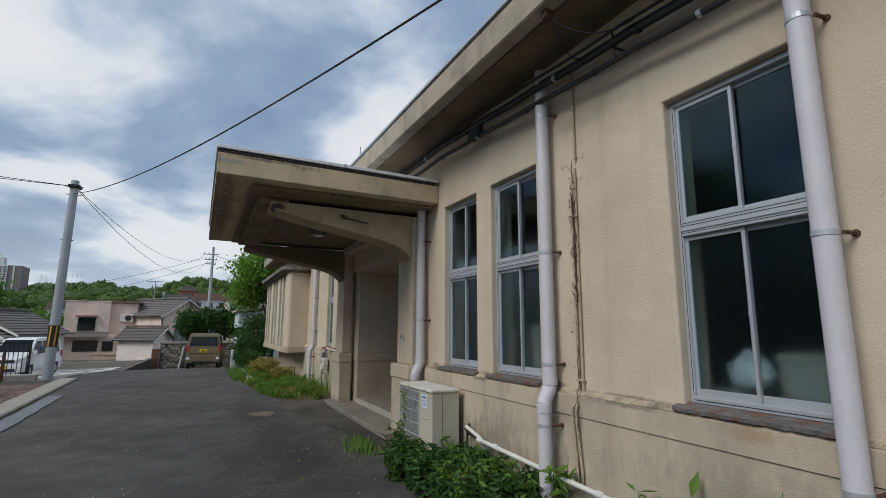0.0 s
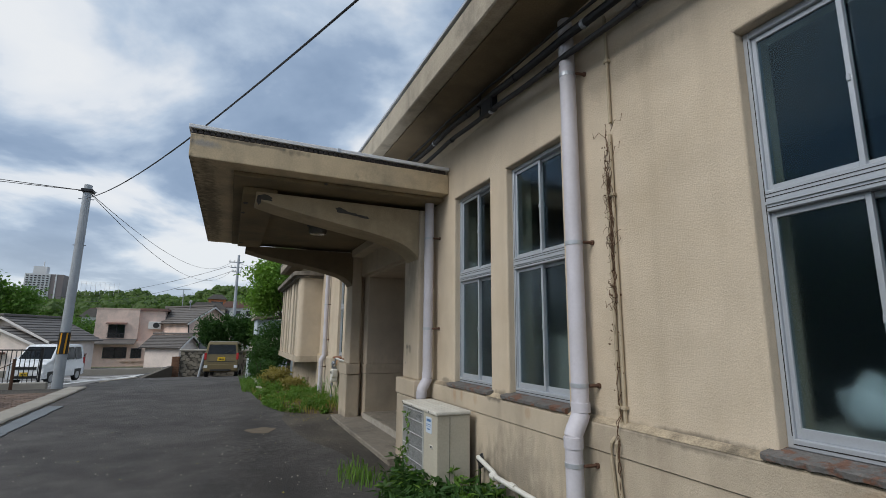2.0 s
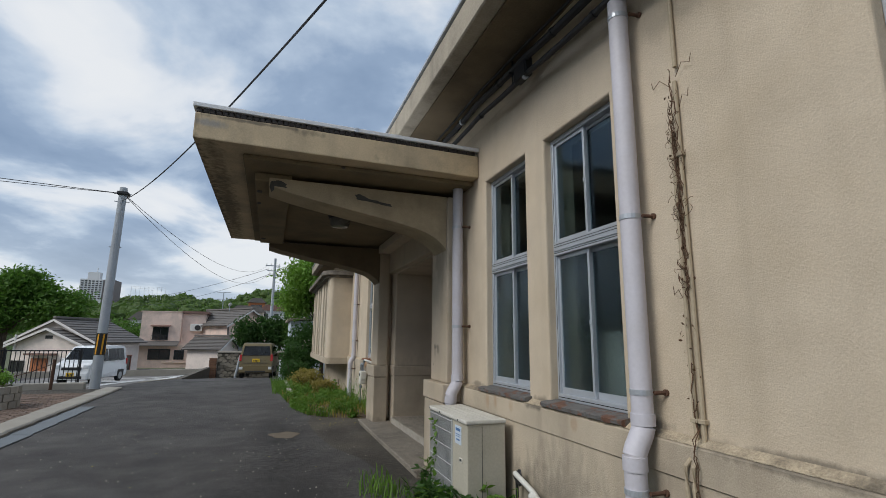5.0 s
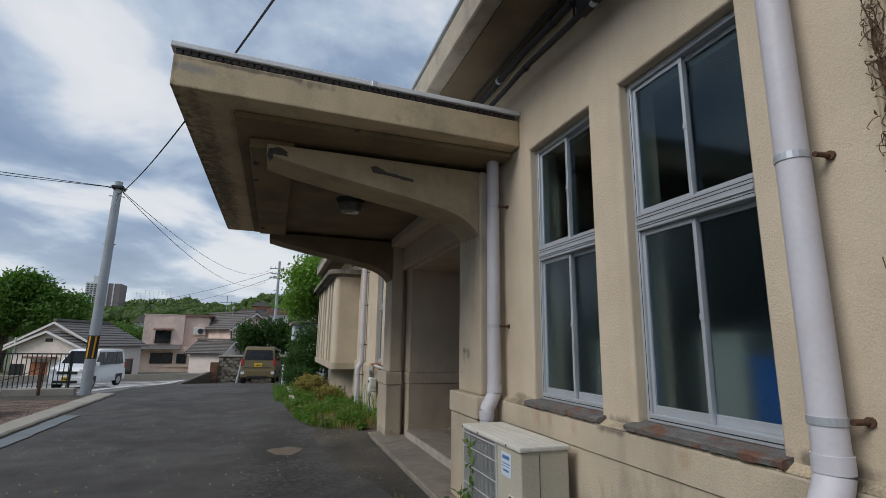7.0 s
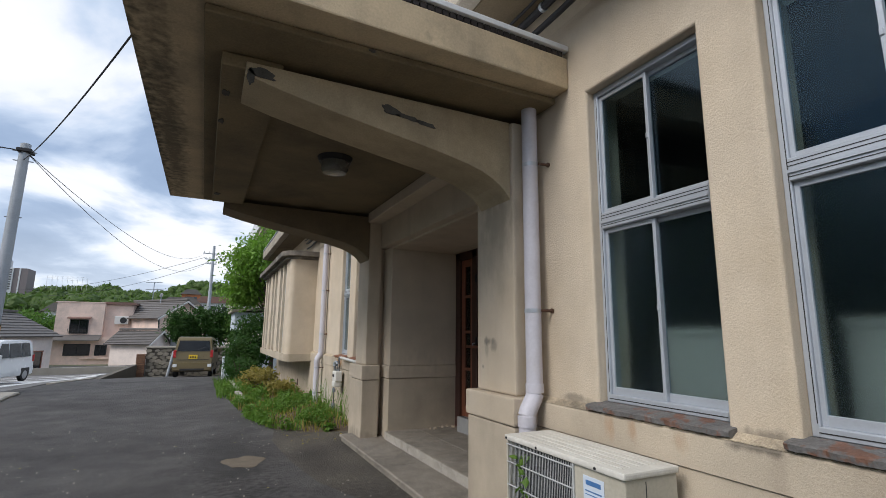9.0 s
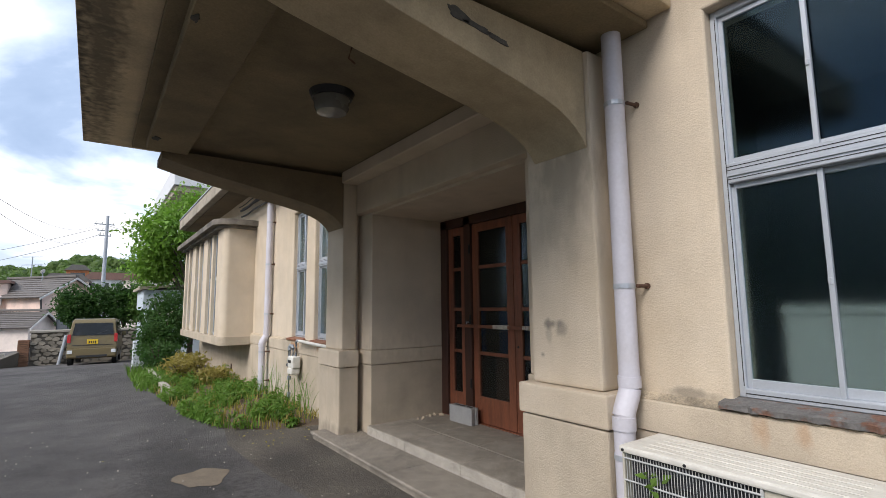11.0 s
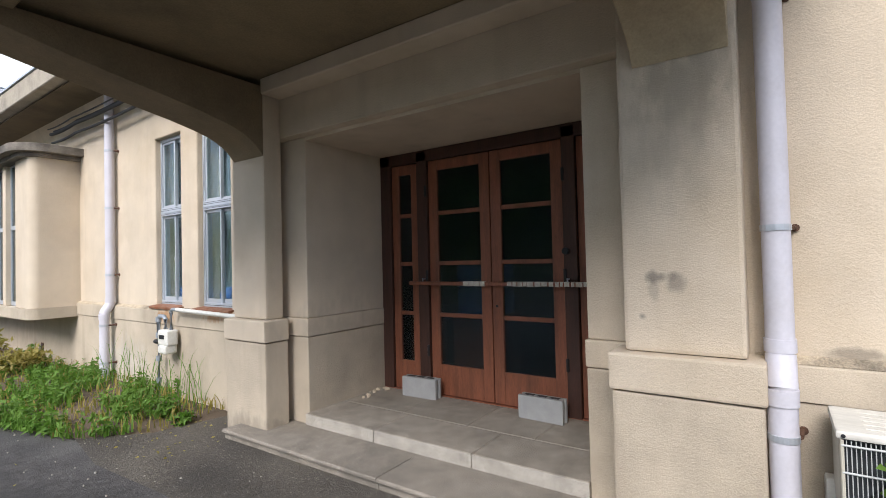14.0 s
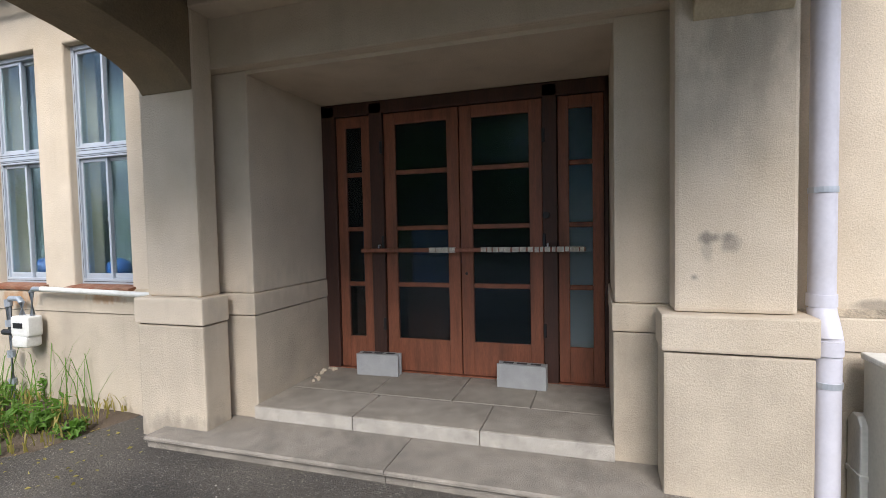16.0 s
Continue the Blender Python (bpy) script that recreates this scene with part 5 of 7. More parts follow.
def grass(name, spots, mat, seed, label, h=(0.12, 0.4), width=0.008):
    """Bent blades: three segments each."""
    rng = np.random.default_rng(seed)
    verts, faces = [], []
    for x, y, z in spots:
        a, hgt = rng.uniform(0, 6.283), rng.uniform(*h)
        lean = rng.uniform(0.15, 0.75) * hgt
        w = width * rng.uniform(0.6, 1.5)
        dx, dy = math.cos(a), math.sin(a)
        sx, sy = -dy * w, dx * w
        k = len(verts)
        for t in (0, 0.4, 0.75):
            u, s = lean * t * t, 1 - 0.55 * t
            verts += [(x + dx * u + sx * s, y + dy * u + sy * s, z + hgt * t), (x + dx * u - sx * s, y + dy * u - sy * s, z + hgt * t)]
        verts.append((x + dx * lean, y + dy * lean, z + hgt * (0.98 - 0.25 * rng.uniform())))
        faces += [(k, k + 1, k + 3, k + 2), (k + 2, k + 3, k + 5, k + 4), (k + 4, k + 5, k + 6)]
    return tagged(mesh_from(name, verts, faces, mat), label, "grass", kind="stuff")


def herbs(name, spots, mat, seed, label, h=(0.15, 0.5), size=0.09, per=22):
    """Leafy upright weeds: a stem with whorls of pointed leaves."""
    rng = np.random.default_rng(seed)
    pts, stems = [], bmesh.new()
    for x, y, z in spots:
        hgt = rng.uniform(*h)
        lx, ly = rng.normal(size=2) * 0.12 * hgt
        add_tube(stems, [(x, y, z - 0.02), (x + lx * 0.4, y + ly * 0.4, z + hgt * 0.5), (x + lx, y + ly, z + hgt)], [0.005, 0.004, 0.002], 4, False)
        for t in rng.uniform(0.15, 1.0, per):
            pts.append((x + lx * t + rng.normal() * 0.012, y + ly * t + rng.normal() * 0.012, z + hgt * t))
    v, f = leaves(pts, size, rng, 0.1, 2.6, 0.5)
    ob = tagged(mesh_from(name, v.tolist(), f.tolist(), mat), label, "weeds", kind="stuff")
    s = part("weed_stems", stems, mat, ob)
    return ob


EARTH = material("bare_brown_earth", (0.12, 0.085, 0.055), 0.95, vary=0.35, scale=4, fine=60, bump=0.7, depth=0.02, second=(0.06, 0.05, 0.035), amount=0.6, stain_scale=2)
# bed along the wing
bed_edge = [(2.95, 10.62), (2.3, 10.75), (1.85, 11.2), (1.62, 12.2), (1.5, 13.6), (1.42, 15.2), (1.25, 17.5), (1.3, 18.4), (3.1, 18.4), (3.1, 10.62)]
bm = bmesh.new()
n = len(bed_edge)
mid = [bm.verts.new((2.35, y, 0.07)) for y in (11.6, 13.2, 15.0, 17.0)]
rim = [bm.verts.new((x, y, 0.006)) for x, y in bed_edge]
for tri in ((0, 1, "a"), (1, 2, "a"), (2, 3, "a"), (3, 4, "b"), (4, 5, "c"), (5, 6, "d"), (6, 7, "d"), (7, 8, "d")):
    bm.faces.new((rim[tri[0]], rim[tri[1]], mid["abcd".index(tri[2])]))
bm.faces.new((rim[3], mid[1], mid[0]))
bm.faces.new((rim[4], mid[2], mid[1]))
bm.faces.new((rim[5], mid[3], mid[2]))
bm.faces.new((rim[9], rim[0], mid[0]))
bm.faces.new((rim[8], rim[9], mid[0], mid[1], mid[2], mid[3]))
tagged(part("garden_bed", bm, EARTH), "narrow earth bed along the wing wall", "bed", kind="structure")


def bed_spots(rng, count, y0, y1, into=0.0):
    """Places in the bed; thicker growth leaves bare patches."""
    out = []
    while len(out) < count:
        y = rng.uniform(y0, y1)
        lo = np.interp(y, [10.62, 10.75, 11.2, 12.2, 13.6, 15.2, 17.5], [2.9, 2.3, 1.85, 1.62, 1.5, 1.42, 1.25]) - 0.06
        hi = 2.97 + 0.035 * (y - 10)
        x = lo + (hi - lo) * rng.uniform(0, 1) ** (1.0 + into)
        if into > 0.3 and noise.noise((x * 2.2, y * 1.7, 4.0)) < -0.08:
            continue
        out.append((x, y, 0.02 + 0.03 * min(1, (x - lo) * 2)))
    return out


rng = np.random.default_rng(21)
grass("bed_grass", bed_spots(rng, 1700, 10.85, 15.5, 0.5), WEED, 22, "fresh green grass in the bed along the wall", (0.05, 0.20))
grass("bed_straw", bed_spots(rng, 1500, 10.7, 16.5, 0.2), STRAW, 23, "yellowed dead grass at the edge of the bed", (0.05, 0.16), 0.007)
grass("tall_grass", [(rng.uniform(2.75, 2.95), rng.uniform(10.9, 13.2), 0.02) for k in range(70)], WEED, 24, "tall thin grass stems against the wall", (0.4, 0.75), 0.004)
herbs("bed_weeds", bed_spots(rng, 470, 10.95, 16.5, 0.6), WEED, 25, "leafy green weeds in the bed", (0.06, 0.24), 0.07, 16)
grass("far_bed_grass", [(rng.uniform(1.15, 1.9), rng.uniform(15.2, 18.6), 0.0) for k in range(1000)], WEED, 26, "green grass spilling over the kerb", (0.1, 0.3))
shrub(2.05, 16.0, (0.42, 0.5, 0.34), STRAW, 31, "dry yellow-green bush in the bed", 90, 16, 0.08)
shrub(1.8, 18.2, (0.45, 0.55, 0.42), DARK_LEAF, 32, "dark round shrub at the bay corner", 160, 16, 0.07)
shrub(2.4, 14.9, (0.35, 0.4, 0.22), STRAW, 33, "low dry bush under the bay", 70, 14, 0.07)
shrub(2.55, 10.78, (0.13, 0.1, 0.06), WEED, 34, "small weed tuft growing from the paving", 16, 10, 0.06)
# weeds in front of the outdoor unit and along the plinth
spots = []
while len(spots) < 260:
    y, x = rng.uniform(3.3, 6.0), rng.uniform(1.9, 2.9)
    if x > 2.25 + 0.5 * max(0, y - 5.0) - 0.25 * rng.uniform() and not (x > 2.46 and y > 4.88):
        spots.append((x, y, 0.0))
herbs("wall_weeds", spots, DARK_LEAF, 41, "dense dark-green weeds in front of the outdoor unit", (0.12, 0.34), 0.10, 22)
herbs("wall_weeds_pale", spots[::4], WEED, 42, "fresh green weed tops among darker leaves", (0.2, 0.40), 0.09, 18)
spots = [(rng.uniform(2.1, 2.9), rng.uniform(1.2, 3.4), 0.0) for k in range(80)]
herbs("plinth_weeds", spots, DARK_LEAF, 43, "dark-green weeds along the plinth", (0.1, 0.3), 0.09, 18)
for x, y, h, s in ((2.70, 1.55, 0.72, 44), (2.62, 1.75, 0.62, 45), (2.72, 2.02, 0.55, 46), (2.7, 2.25, 0.5, 47), (2.75, 3.1, 0.55, 48)):
    herbs("tall_weed", [(x, y, 0.0), (x + 0.03, y + 0.04, 0.0)], WEED, s, "tall leafy weed rising beside the plinth", (h - 0.06, h + 0.04), 0.12, 26)
grass("apron_grass", [(rng.normal(2.1, 0.12), rng.normal(6.2, 0.22), 0.0) for k in range(170)], WEED, 49, "tuft of grass at the end of the step", (0.06, 0.2), 0.006)
ivy = leaves([(2.498 + rng.normal() * 0.006, 5.70 + rng.normal() * 0.035, z) for z in rng.uniform(0.15, 0.74, 46)], 0.05, rng, 0.3, 1.3)
tagged(mesh_from("ivy", ivy[0].tolist(), ivy[1].tolist(), WEED), "thin ivy climbing the grille of the outdoor unit", "ivy", kind="stuff")
leaf_litter = leaves([(rng.uniform(1.9, 2.8), rng.uniform(9.9, 11.0), 0.012) for k in range(60)] + [(rng.uniform(-1.5, 2), rng.uniform(2.5, 12), 0.008) for k in range(40)], 0.03, rng, 0, 1.6, 0.05)
tagged(mesh_from("leaf_litter", leaf_litter[0].tolist(), leaf_litter[1].tolist(), STRAW), "scattered dry leaves on the asphalt", "litter", kind="stuff")

# ---- paving beside the lane ----
bm = bmesh.new()
ap = [(2.96, 10.62), (2.3, 10.75), (1.85, 11.2), (1.72, 10.4), (1.78, 9.2), (1.9, 8.3), (2.15, 7.6), (2.3, 6.6), (2.45, 6.0), (2.96, 6.0)]
bm.faces.new([bm.verts.new((x, y, 0.006)) for x, y in ap])
r = bmesh.ops.triangulate(bm, faces=list(bm.faces))
tagged(part("pavement_apron", bm, OLD_CONCRETE), "dirty cracked concrete apron before the steps", "pavement", kind="structure")
TAN = material("tan_cement_patch", (0.15, 0.12, 0.085), 0.95, vary=0.3, scale=8, fine=90, bump=0.4, depth=0.004)
bm = bmesh.new()
bm.faces.new([bm.verts.new((1.30 + 0.22 * math.cos(a) * (1 + 0.2 * math.sin(3 * a)), 9.4 + 0.26 * math.sin(a) * (1 + 0.15 * math.cos(5 * a)), 0.004)) for a in [2 * math.pi * k / 24 for k in range(24)]])
tagged(part("road_patch", bm, TAN), "pale tan repair patch in the asphalt", "patch", kind="structure")
for k, (y0, y1) in enumerate(((13.9, 15.2), (15.2, 16.5), (16.5, 17.9))):
    tagged(part("kerb_stone", prism([(1.52 - 0.03, -0.05), (1.64, -0.05), (1.64, 0.13), (1.60, 0.15), (1.50, 0.15)], "y", y0 + 0.004, y1 - 0.004), CONCRETE), "mossy concrete kerb stone along the bed", "kerb", "bed kerbs")

BRICK = material("dusty_paving_brick", (0.17, 0.115, 0.085), 0.92, vary=0.25, scale=6, fine=80, bump=0.4, depth=0.005, second=(0.09, 0.075, 0.06), amount=0.5, stain_scale=1.5, per_piece=0.38)
pave = tagged(part("pavement", prism([(-7.5, 7.0), (-3.0, 7.0), (-3.25, 17.6), (-7.5, 17.6)], "z", -0.6, 0.015), OLD_CONCRETE), "brick-paved forecourt beside the lane", "pavement", kind="structure")
brick_mesh = bpy.data.meshes.new("brick")
bb = box(-0.098, 0.098, -0.048, 0.048, -0.02, 0.02, 0.005)
bb.to_mesh(brick_mesh)
bb.free()
brick_mesh.materials.append(BRICK)
rng_b = random.Random(17)
count = 0
for j in range(36):
    for i in range(12):
        x, y = -3.14 - i * 0.222 - (0.11 if j % 2 else 0), 13.4 + j * 0.12
        if count < 300 and x < -3.02:
            b = new("brick", brick_mesh)
            b.matrix_basis = pose(x, y, 0.024 + rng_b.uniform(-0.003, 0.003), rng_b.uniform(-1, 1), rng_b.uniform(-1, 1), rng_b.uniform(-1, 1))
            b.parent = pave
            count += 1
bm = bmesh.new()
for j in range(60):
    for i in range(22):
        x, y = -3.14 - i * 0.222 - (0.11 if j % 2 else 0), 10.88 + j * 0.12
        if not (13.35 < y < 13.35 + 36 * 0.12 and i < 12) and y < 17.4:
            add_box(bm, x - 0.098, x + 0.098, y - 0.048, y + 0.048, 0.0, 0.044 + rng_b.uniform(-0.003, 0.003))
rest = part("brick_field", bm, BRICK, pave)
tagged(rest, kind="stuff")
for k in range(9):
    y = 8.6 + k * 1.0
    x = -2.62 - 0.03 * (y - 9)
    tagged(part("gutter_stone", prism([(x - 0.42, -0.06), (x - 0.02, -0.06), (x, 0.03), (x - 0.03, 0.055), (x - 0.40, 0.06)], "y", y + 0.006, y + 0.994), CONCRETE), "pale concrete edge stone between lane and forecourt", "kerb", "forecourt edge stones")
STEEL_GREY = material("grey_steel_plate", (0.16, 0.175, 0.185), 0.6, metal=0.2, vary=0.2, scale=6, bump=0.2, depth=0.003, second=(0.14, 0.14, 0.14), amount=0.5)
for k in range(4):
    y = 9.4 + k * 1.05
    x = -2.26 - 0.03 * (y - 9)
    tagged(part("gutter_cover", prism([(x - 0.26, 0.0), (x, 0.0), (x, 0.018), (x - 0.26, 0.028)], "y", y, y + 1.03), STEEL_GREY), "grey steel gutter cover along the forecourt", "grating", "gutter covers")

# loose grit on the lane
rng = np.random.default_rng(77)
bm = bmesh.new()
for k in range(420):
    r = float(rng.uniform(0.003, 0.010))
    x, y = float(rng.uniform(-2.2, 2.3)), float(rng.uniform(1.5, 12.5))
    bmesh.ops.create_icosphere(bm, subdivisions=0, radius=r, matrix=Matrix.Translation((x, y, r * 0.5 + 0.003)))
tagged(part("road_grit", bm, CONCRETE), "pale grit scattered on the asphalt", "grit", kind="stuff")

# planter
planter = empty("planter", -4.25, 13.6, 0.04, "round grey block planter with a clipped yellow-green shrub", "planter")
for j in range(3):
    for k in range(14):
        a0, a1 = 2 * math.pi * (k + 0.5 * (j % 2)) / 14 + 0.02, 2 * math.pi * (k + 1 + 0.5 * (j % 2)) / 14 - 0.02
        out = [(-4.25 + math.cos(a) * r, 13.6 + math.sin(a) * r) for r, a in ((0.52, a0), (0.54, (a0 + a1) / 2), (0.52, a1), (0.40, a1), (0.40, a0))]
        part("block", prism(out, "z", 0.045 + 0.145 * j, 0.182 + 0.145 * j, 0.006), CONCRETE, planter)
part("soil", tube([(-4.25, 13.6, 0.05), (-4.25, 13.6, 0.42)], 0.4, 20), EARTH, planter)
shrub(-4.25, 13.6, (0.42, 0.42, 0.22), LIGHT_LEAF, 51, "clipped yellow-green shrub in the planter", 120, 14, 0.06, z=0.42)

# fence with its post
fence = empty("fence", -6, 18.5, 0, "black iron bar fence along the forecourt", "fence")
FX0, FX1, FY = -9.8, -4.25, 18.6
gz = 0.0
tagged(part("fence_base", box(FX0 - 0.1, FX1 + 0.1, FY - 0.08, FY + 0.08, -0.7, 0.075, 0.01), CONCRETE), "low concrete base under the iron fence", "edging", kind="structure")
for z in (gz + 0.08, gz + 1.02):
    part("rail", box(FX0, FX1, FY - 0.015, FY + 0.015, z, z + 0.035), BLACK_IRON, fence)
k = FX0
while k <= FX1:
    part("bar", box(k - 0.009, k + 0.009, FY - 0.009, FY + 0.009, gz + 0.08, gz + 1.05), BLACK_IRON, fence)
    k += 0.11
for x in (FX0, -8.0, -6.1, FX1):
    part("post", box(x - 0.025, x + 0.025, FY - 0.025, FY + 0.025, gz - 0.05, gz + 1.10), BLACK_IRON, fence)
gate_post = empty("chain_post", -4.62, 17.8, 0, "rusty steel post holding a slack chain", "post")
part("post", tube([(-4.62, 17.8, -0.5), (-4.62, 17.8, 0.82)], 0.04, 10), RUST, gate_post)
part("chain", tube(sagging((-4.62, 17.8, 0.72), (-7.4, 17.6, 0.72), 0.4, 20), 0.012, 6), RUST, gate_post)
tagged(part("low_wall", box(-7.4, -3.9, 18.0, 18.2, -0.6, 0.16, 0.02), CONCRETE), "low mossy concrete edging under the fence", "edging", kind="structure")

# ---- utility poles and wires ----
POLE = material("grey_concrete_pole", (0.37, 0.40, 0.43), 0.75, vary=0.15, scale=4, fine=40, bump=0.15, depth=0.004, second=(0.24, 0.26, 0.28), amount=0.4)
YELLOW = material("yellow_marking", (0.75, 0.36, 0.02), 0.6, bump=0)
BLACKM = material("black_marking", (0.015, 0.015, 0.015), 0.6, bump=0)
PX, PY = -3.62, 17.9
pole = empty("utility_pole", PX, PY, 0, "leaning grey concrete utility pole with black and yellow band", "utility pole")
ptop = Vector((PX + 0.06, PY, 5.95))
pfoot = Vector((PX, PY, -0.2))
part("shaft", tube([pfoot, pfoot.lerp(ptop, 0.5), ptop], [0.135, 0.12, 0.105], 18), POLE, pole, "", True)
axis = (ptop - pfoot)
part("warning_band", tube([pfoot + axis * 0.185, pfoot + axis * 0.285], 0.133, 18), BLACKM, pole, "black and yellow warning band")
for k in range(6):
    a = 2 * math.pi * k / 6
    c, s = math.cos(a), math.sin(a)
    lo, hi = pfoot + axis * 0.188, pfoot + axis * 0.282
    bm = bmesh.new()
    vs = []
    for p, d in ((lo, -0.16), (lo, 0.16), (hi, 0.30), (hi, -0.02)):
        vs.append(bm.verts.new(p + Vector((math.cos(a + d) * 0.137, math.sin(a + d) * 0.137, 0))))
    bm.faces.new(vs)
    part("stripe", bm, YELLOW, pole)
for f, l in ((0.97, 0.24), (0.93, 0.2), (0.70, 0.16)):
    p = pfoot + axis * f
    part("step_bolt", tube([p + Vector((-l, 0, 0)), p + Vector((l, 0, 0))], 0.014, 6), GALV, pole)
part("cap", tube([ptop, ptop + Vector((0, 0, 0.03))], [0.108, 0.05], 18), POLE, pole)
part("cable_clamp", box(ptop.x - 0.14, ptop.x + 0.17, PY - 0.16, PY + 0.16, 5.72, 5.82, 0.02), BLACK_IRON, pole)
P2 = Vector((1.05, 60.0, ground_height(1, 60)))
pole2 = empty("utility_pole", P2.x, P2.y, P2.z, "tall grey utility pole with crossarms beyond the hedge", "utility pole")
part("shaft", tube([P2, P2 + Vector((0, 0, 12.2))], [0.2, 0.13], 12), POLE, pole2, "", True)
for z, w in ((11.3, 1.0), (10.7, 0.8), (10.2, 0.6)):
    part("crossarm", box(P2.x - w, P2.x + w * 0.6, P2.y - 0.05, P2.y + 0.05, P2.z + z, P2.z + z + 0.09), GALV, pole2)
    for dx in (-w + 0.1, -w * 0.4, w * 0.5):
        part("insulator", tube([P2 + Vector((dx, 0, z + 0.09)), P2 + Vector((dx, 0, z + 0.28))], 0.05, 8), WHITE_PVC, pole2)
att = Vector((ptop.x, PY, 5.78))
wires = [(att, (-16, 14.5, 5.75), 0.1, 0.010), (att, (-16, 15.5, 5.7), 0.12, 0.009)]
wires += [(att, (P2.x - 0.7, P2.y, P2.z + 11.4), 1.5, 0.009), (att, (P2.x - 0.3, P2.y, P2.z + 10.8), 2.1, 0.009)]
wires += [(P2 + Vector((-0.5, 0, 11.4)), (30, 95, 9), 0.6, 0.02), (P2 + Vector((-0.8, 0, 10.9)), (-26, 100, 7.5), 0.9, 0.02), (P2 + Vector((-0.4, 0, 10.4)), (-22, 100, 6.8), 0.9, 0.02)]
near_end = Vector((2.001, 2.788, 4.516))
drop_from = att - Vector((0, 0, 0.226))
drop = [drop_from + (near_end - att) * k - Vector((0, 0, 1.535 * k * (1 - k))) for k in [1.083 * i / 30 for i in range(31)]] + [Vector((2.6, 1.2, 4.22))]
tagged(part("service_cable", tube(drop, 0.011, 8), CABLE), "twisted black service cable from the pole to the eave", "wire", "overhead wires")
for a, b, sag, r in wires:
    tagged(part("overhead_wire", tube(sagging(a, b, sag, 24), r, 6), CABLE), "black overhead wire strung from the utility pole", "wire", "overhead wires")
tagged(part("antenna_rod", tube([(3.4, 11.0, 4.2), (3.4, 11.0, 5.9)], 0.012, 6), GALV), "thin antenna rod on the roof", "antenna")

# ---- vehicles ----
TYRE = material("black_tyre", (0.02, 0.02, 0.02), 0.85, vary=0.2, bump=0.1)
RIM = material("silver_rim", (0.45, 0.46, 0.48), 0.35, metal=0.8, vary=0.1, bump=0)
CAR_GLASS = material("dark_car_glass", (0.015, 0.018, 0.02), 0.08, vary=0.1, bump=0, gloss=0.8)
RED_LAMP = material("red_tail_lamp", (0.45, 0.02, 0.02), 0.25, bump=0)
CLEAR_LAMP = material("clear_lamp", (0.7, 0.72, 0.74), 0.15, bump=0, gloss=0.8)
PLATE = material("yellow_plate", (0.75, 0.50, 0.03), 0.5, bump=0)
PLASTIC = material("black_plastic", (0.025, 0.025, 0.025), 0.6, bump=0.1, depth=0.002)


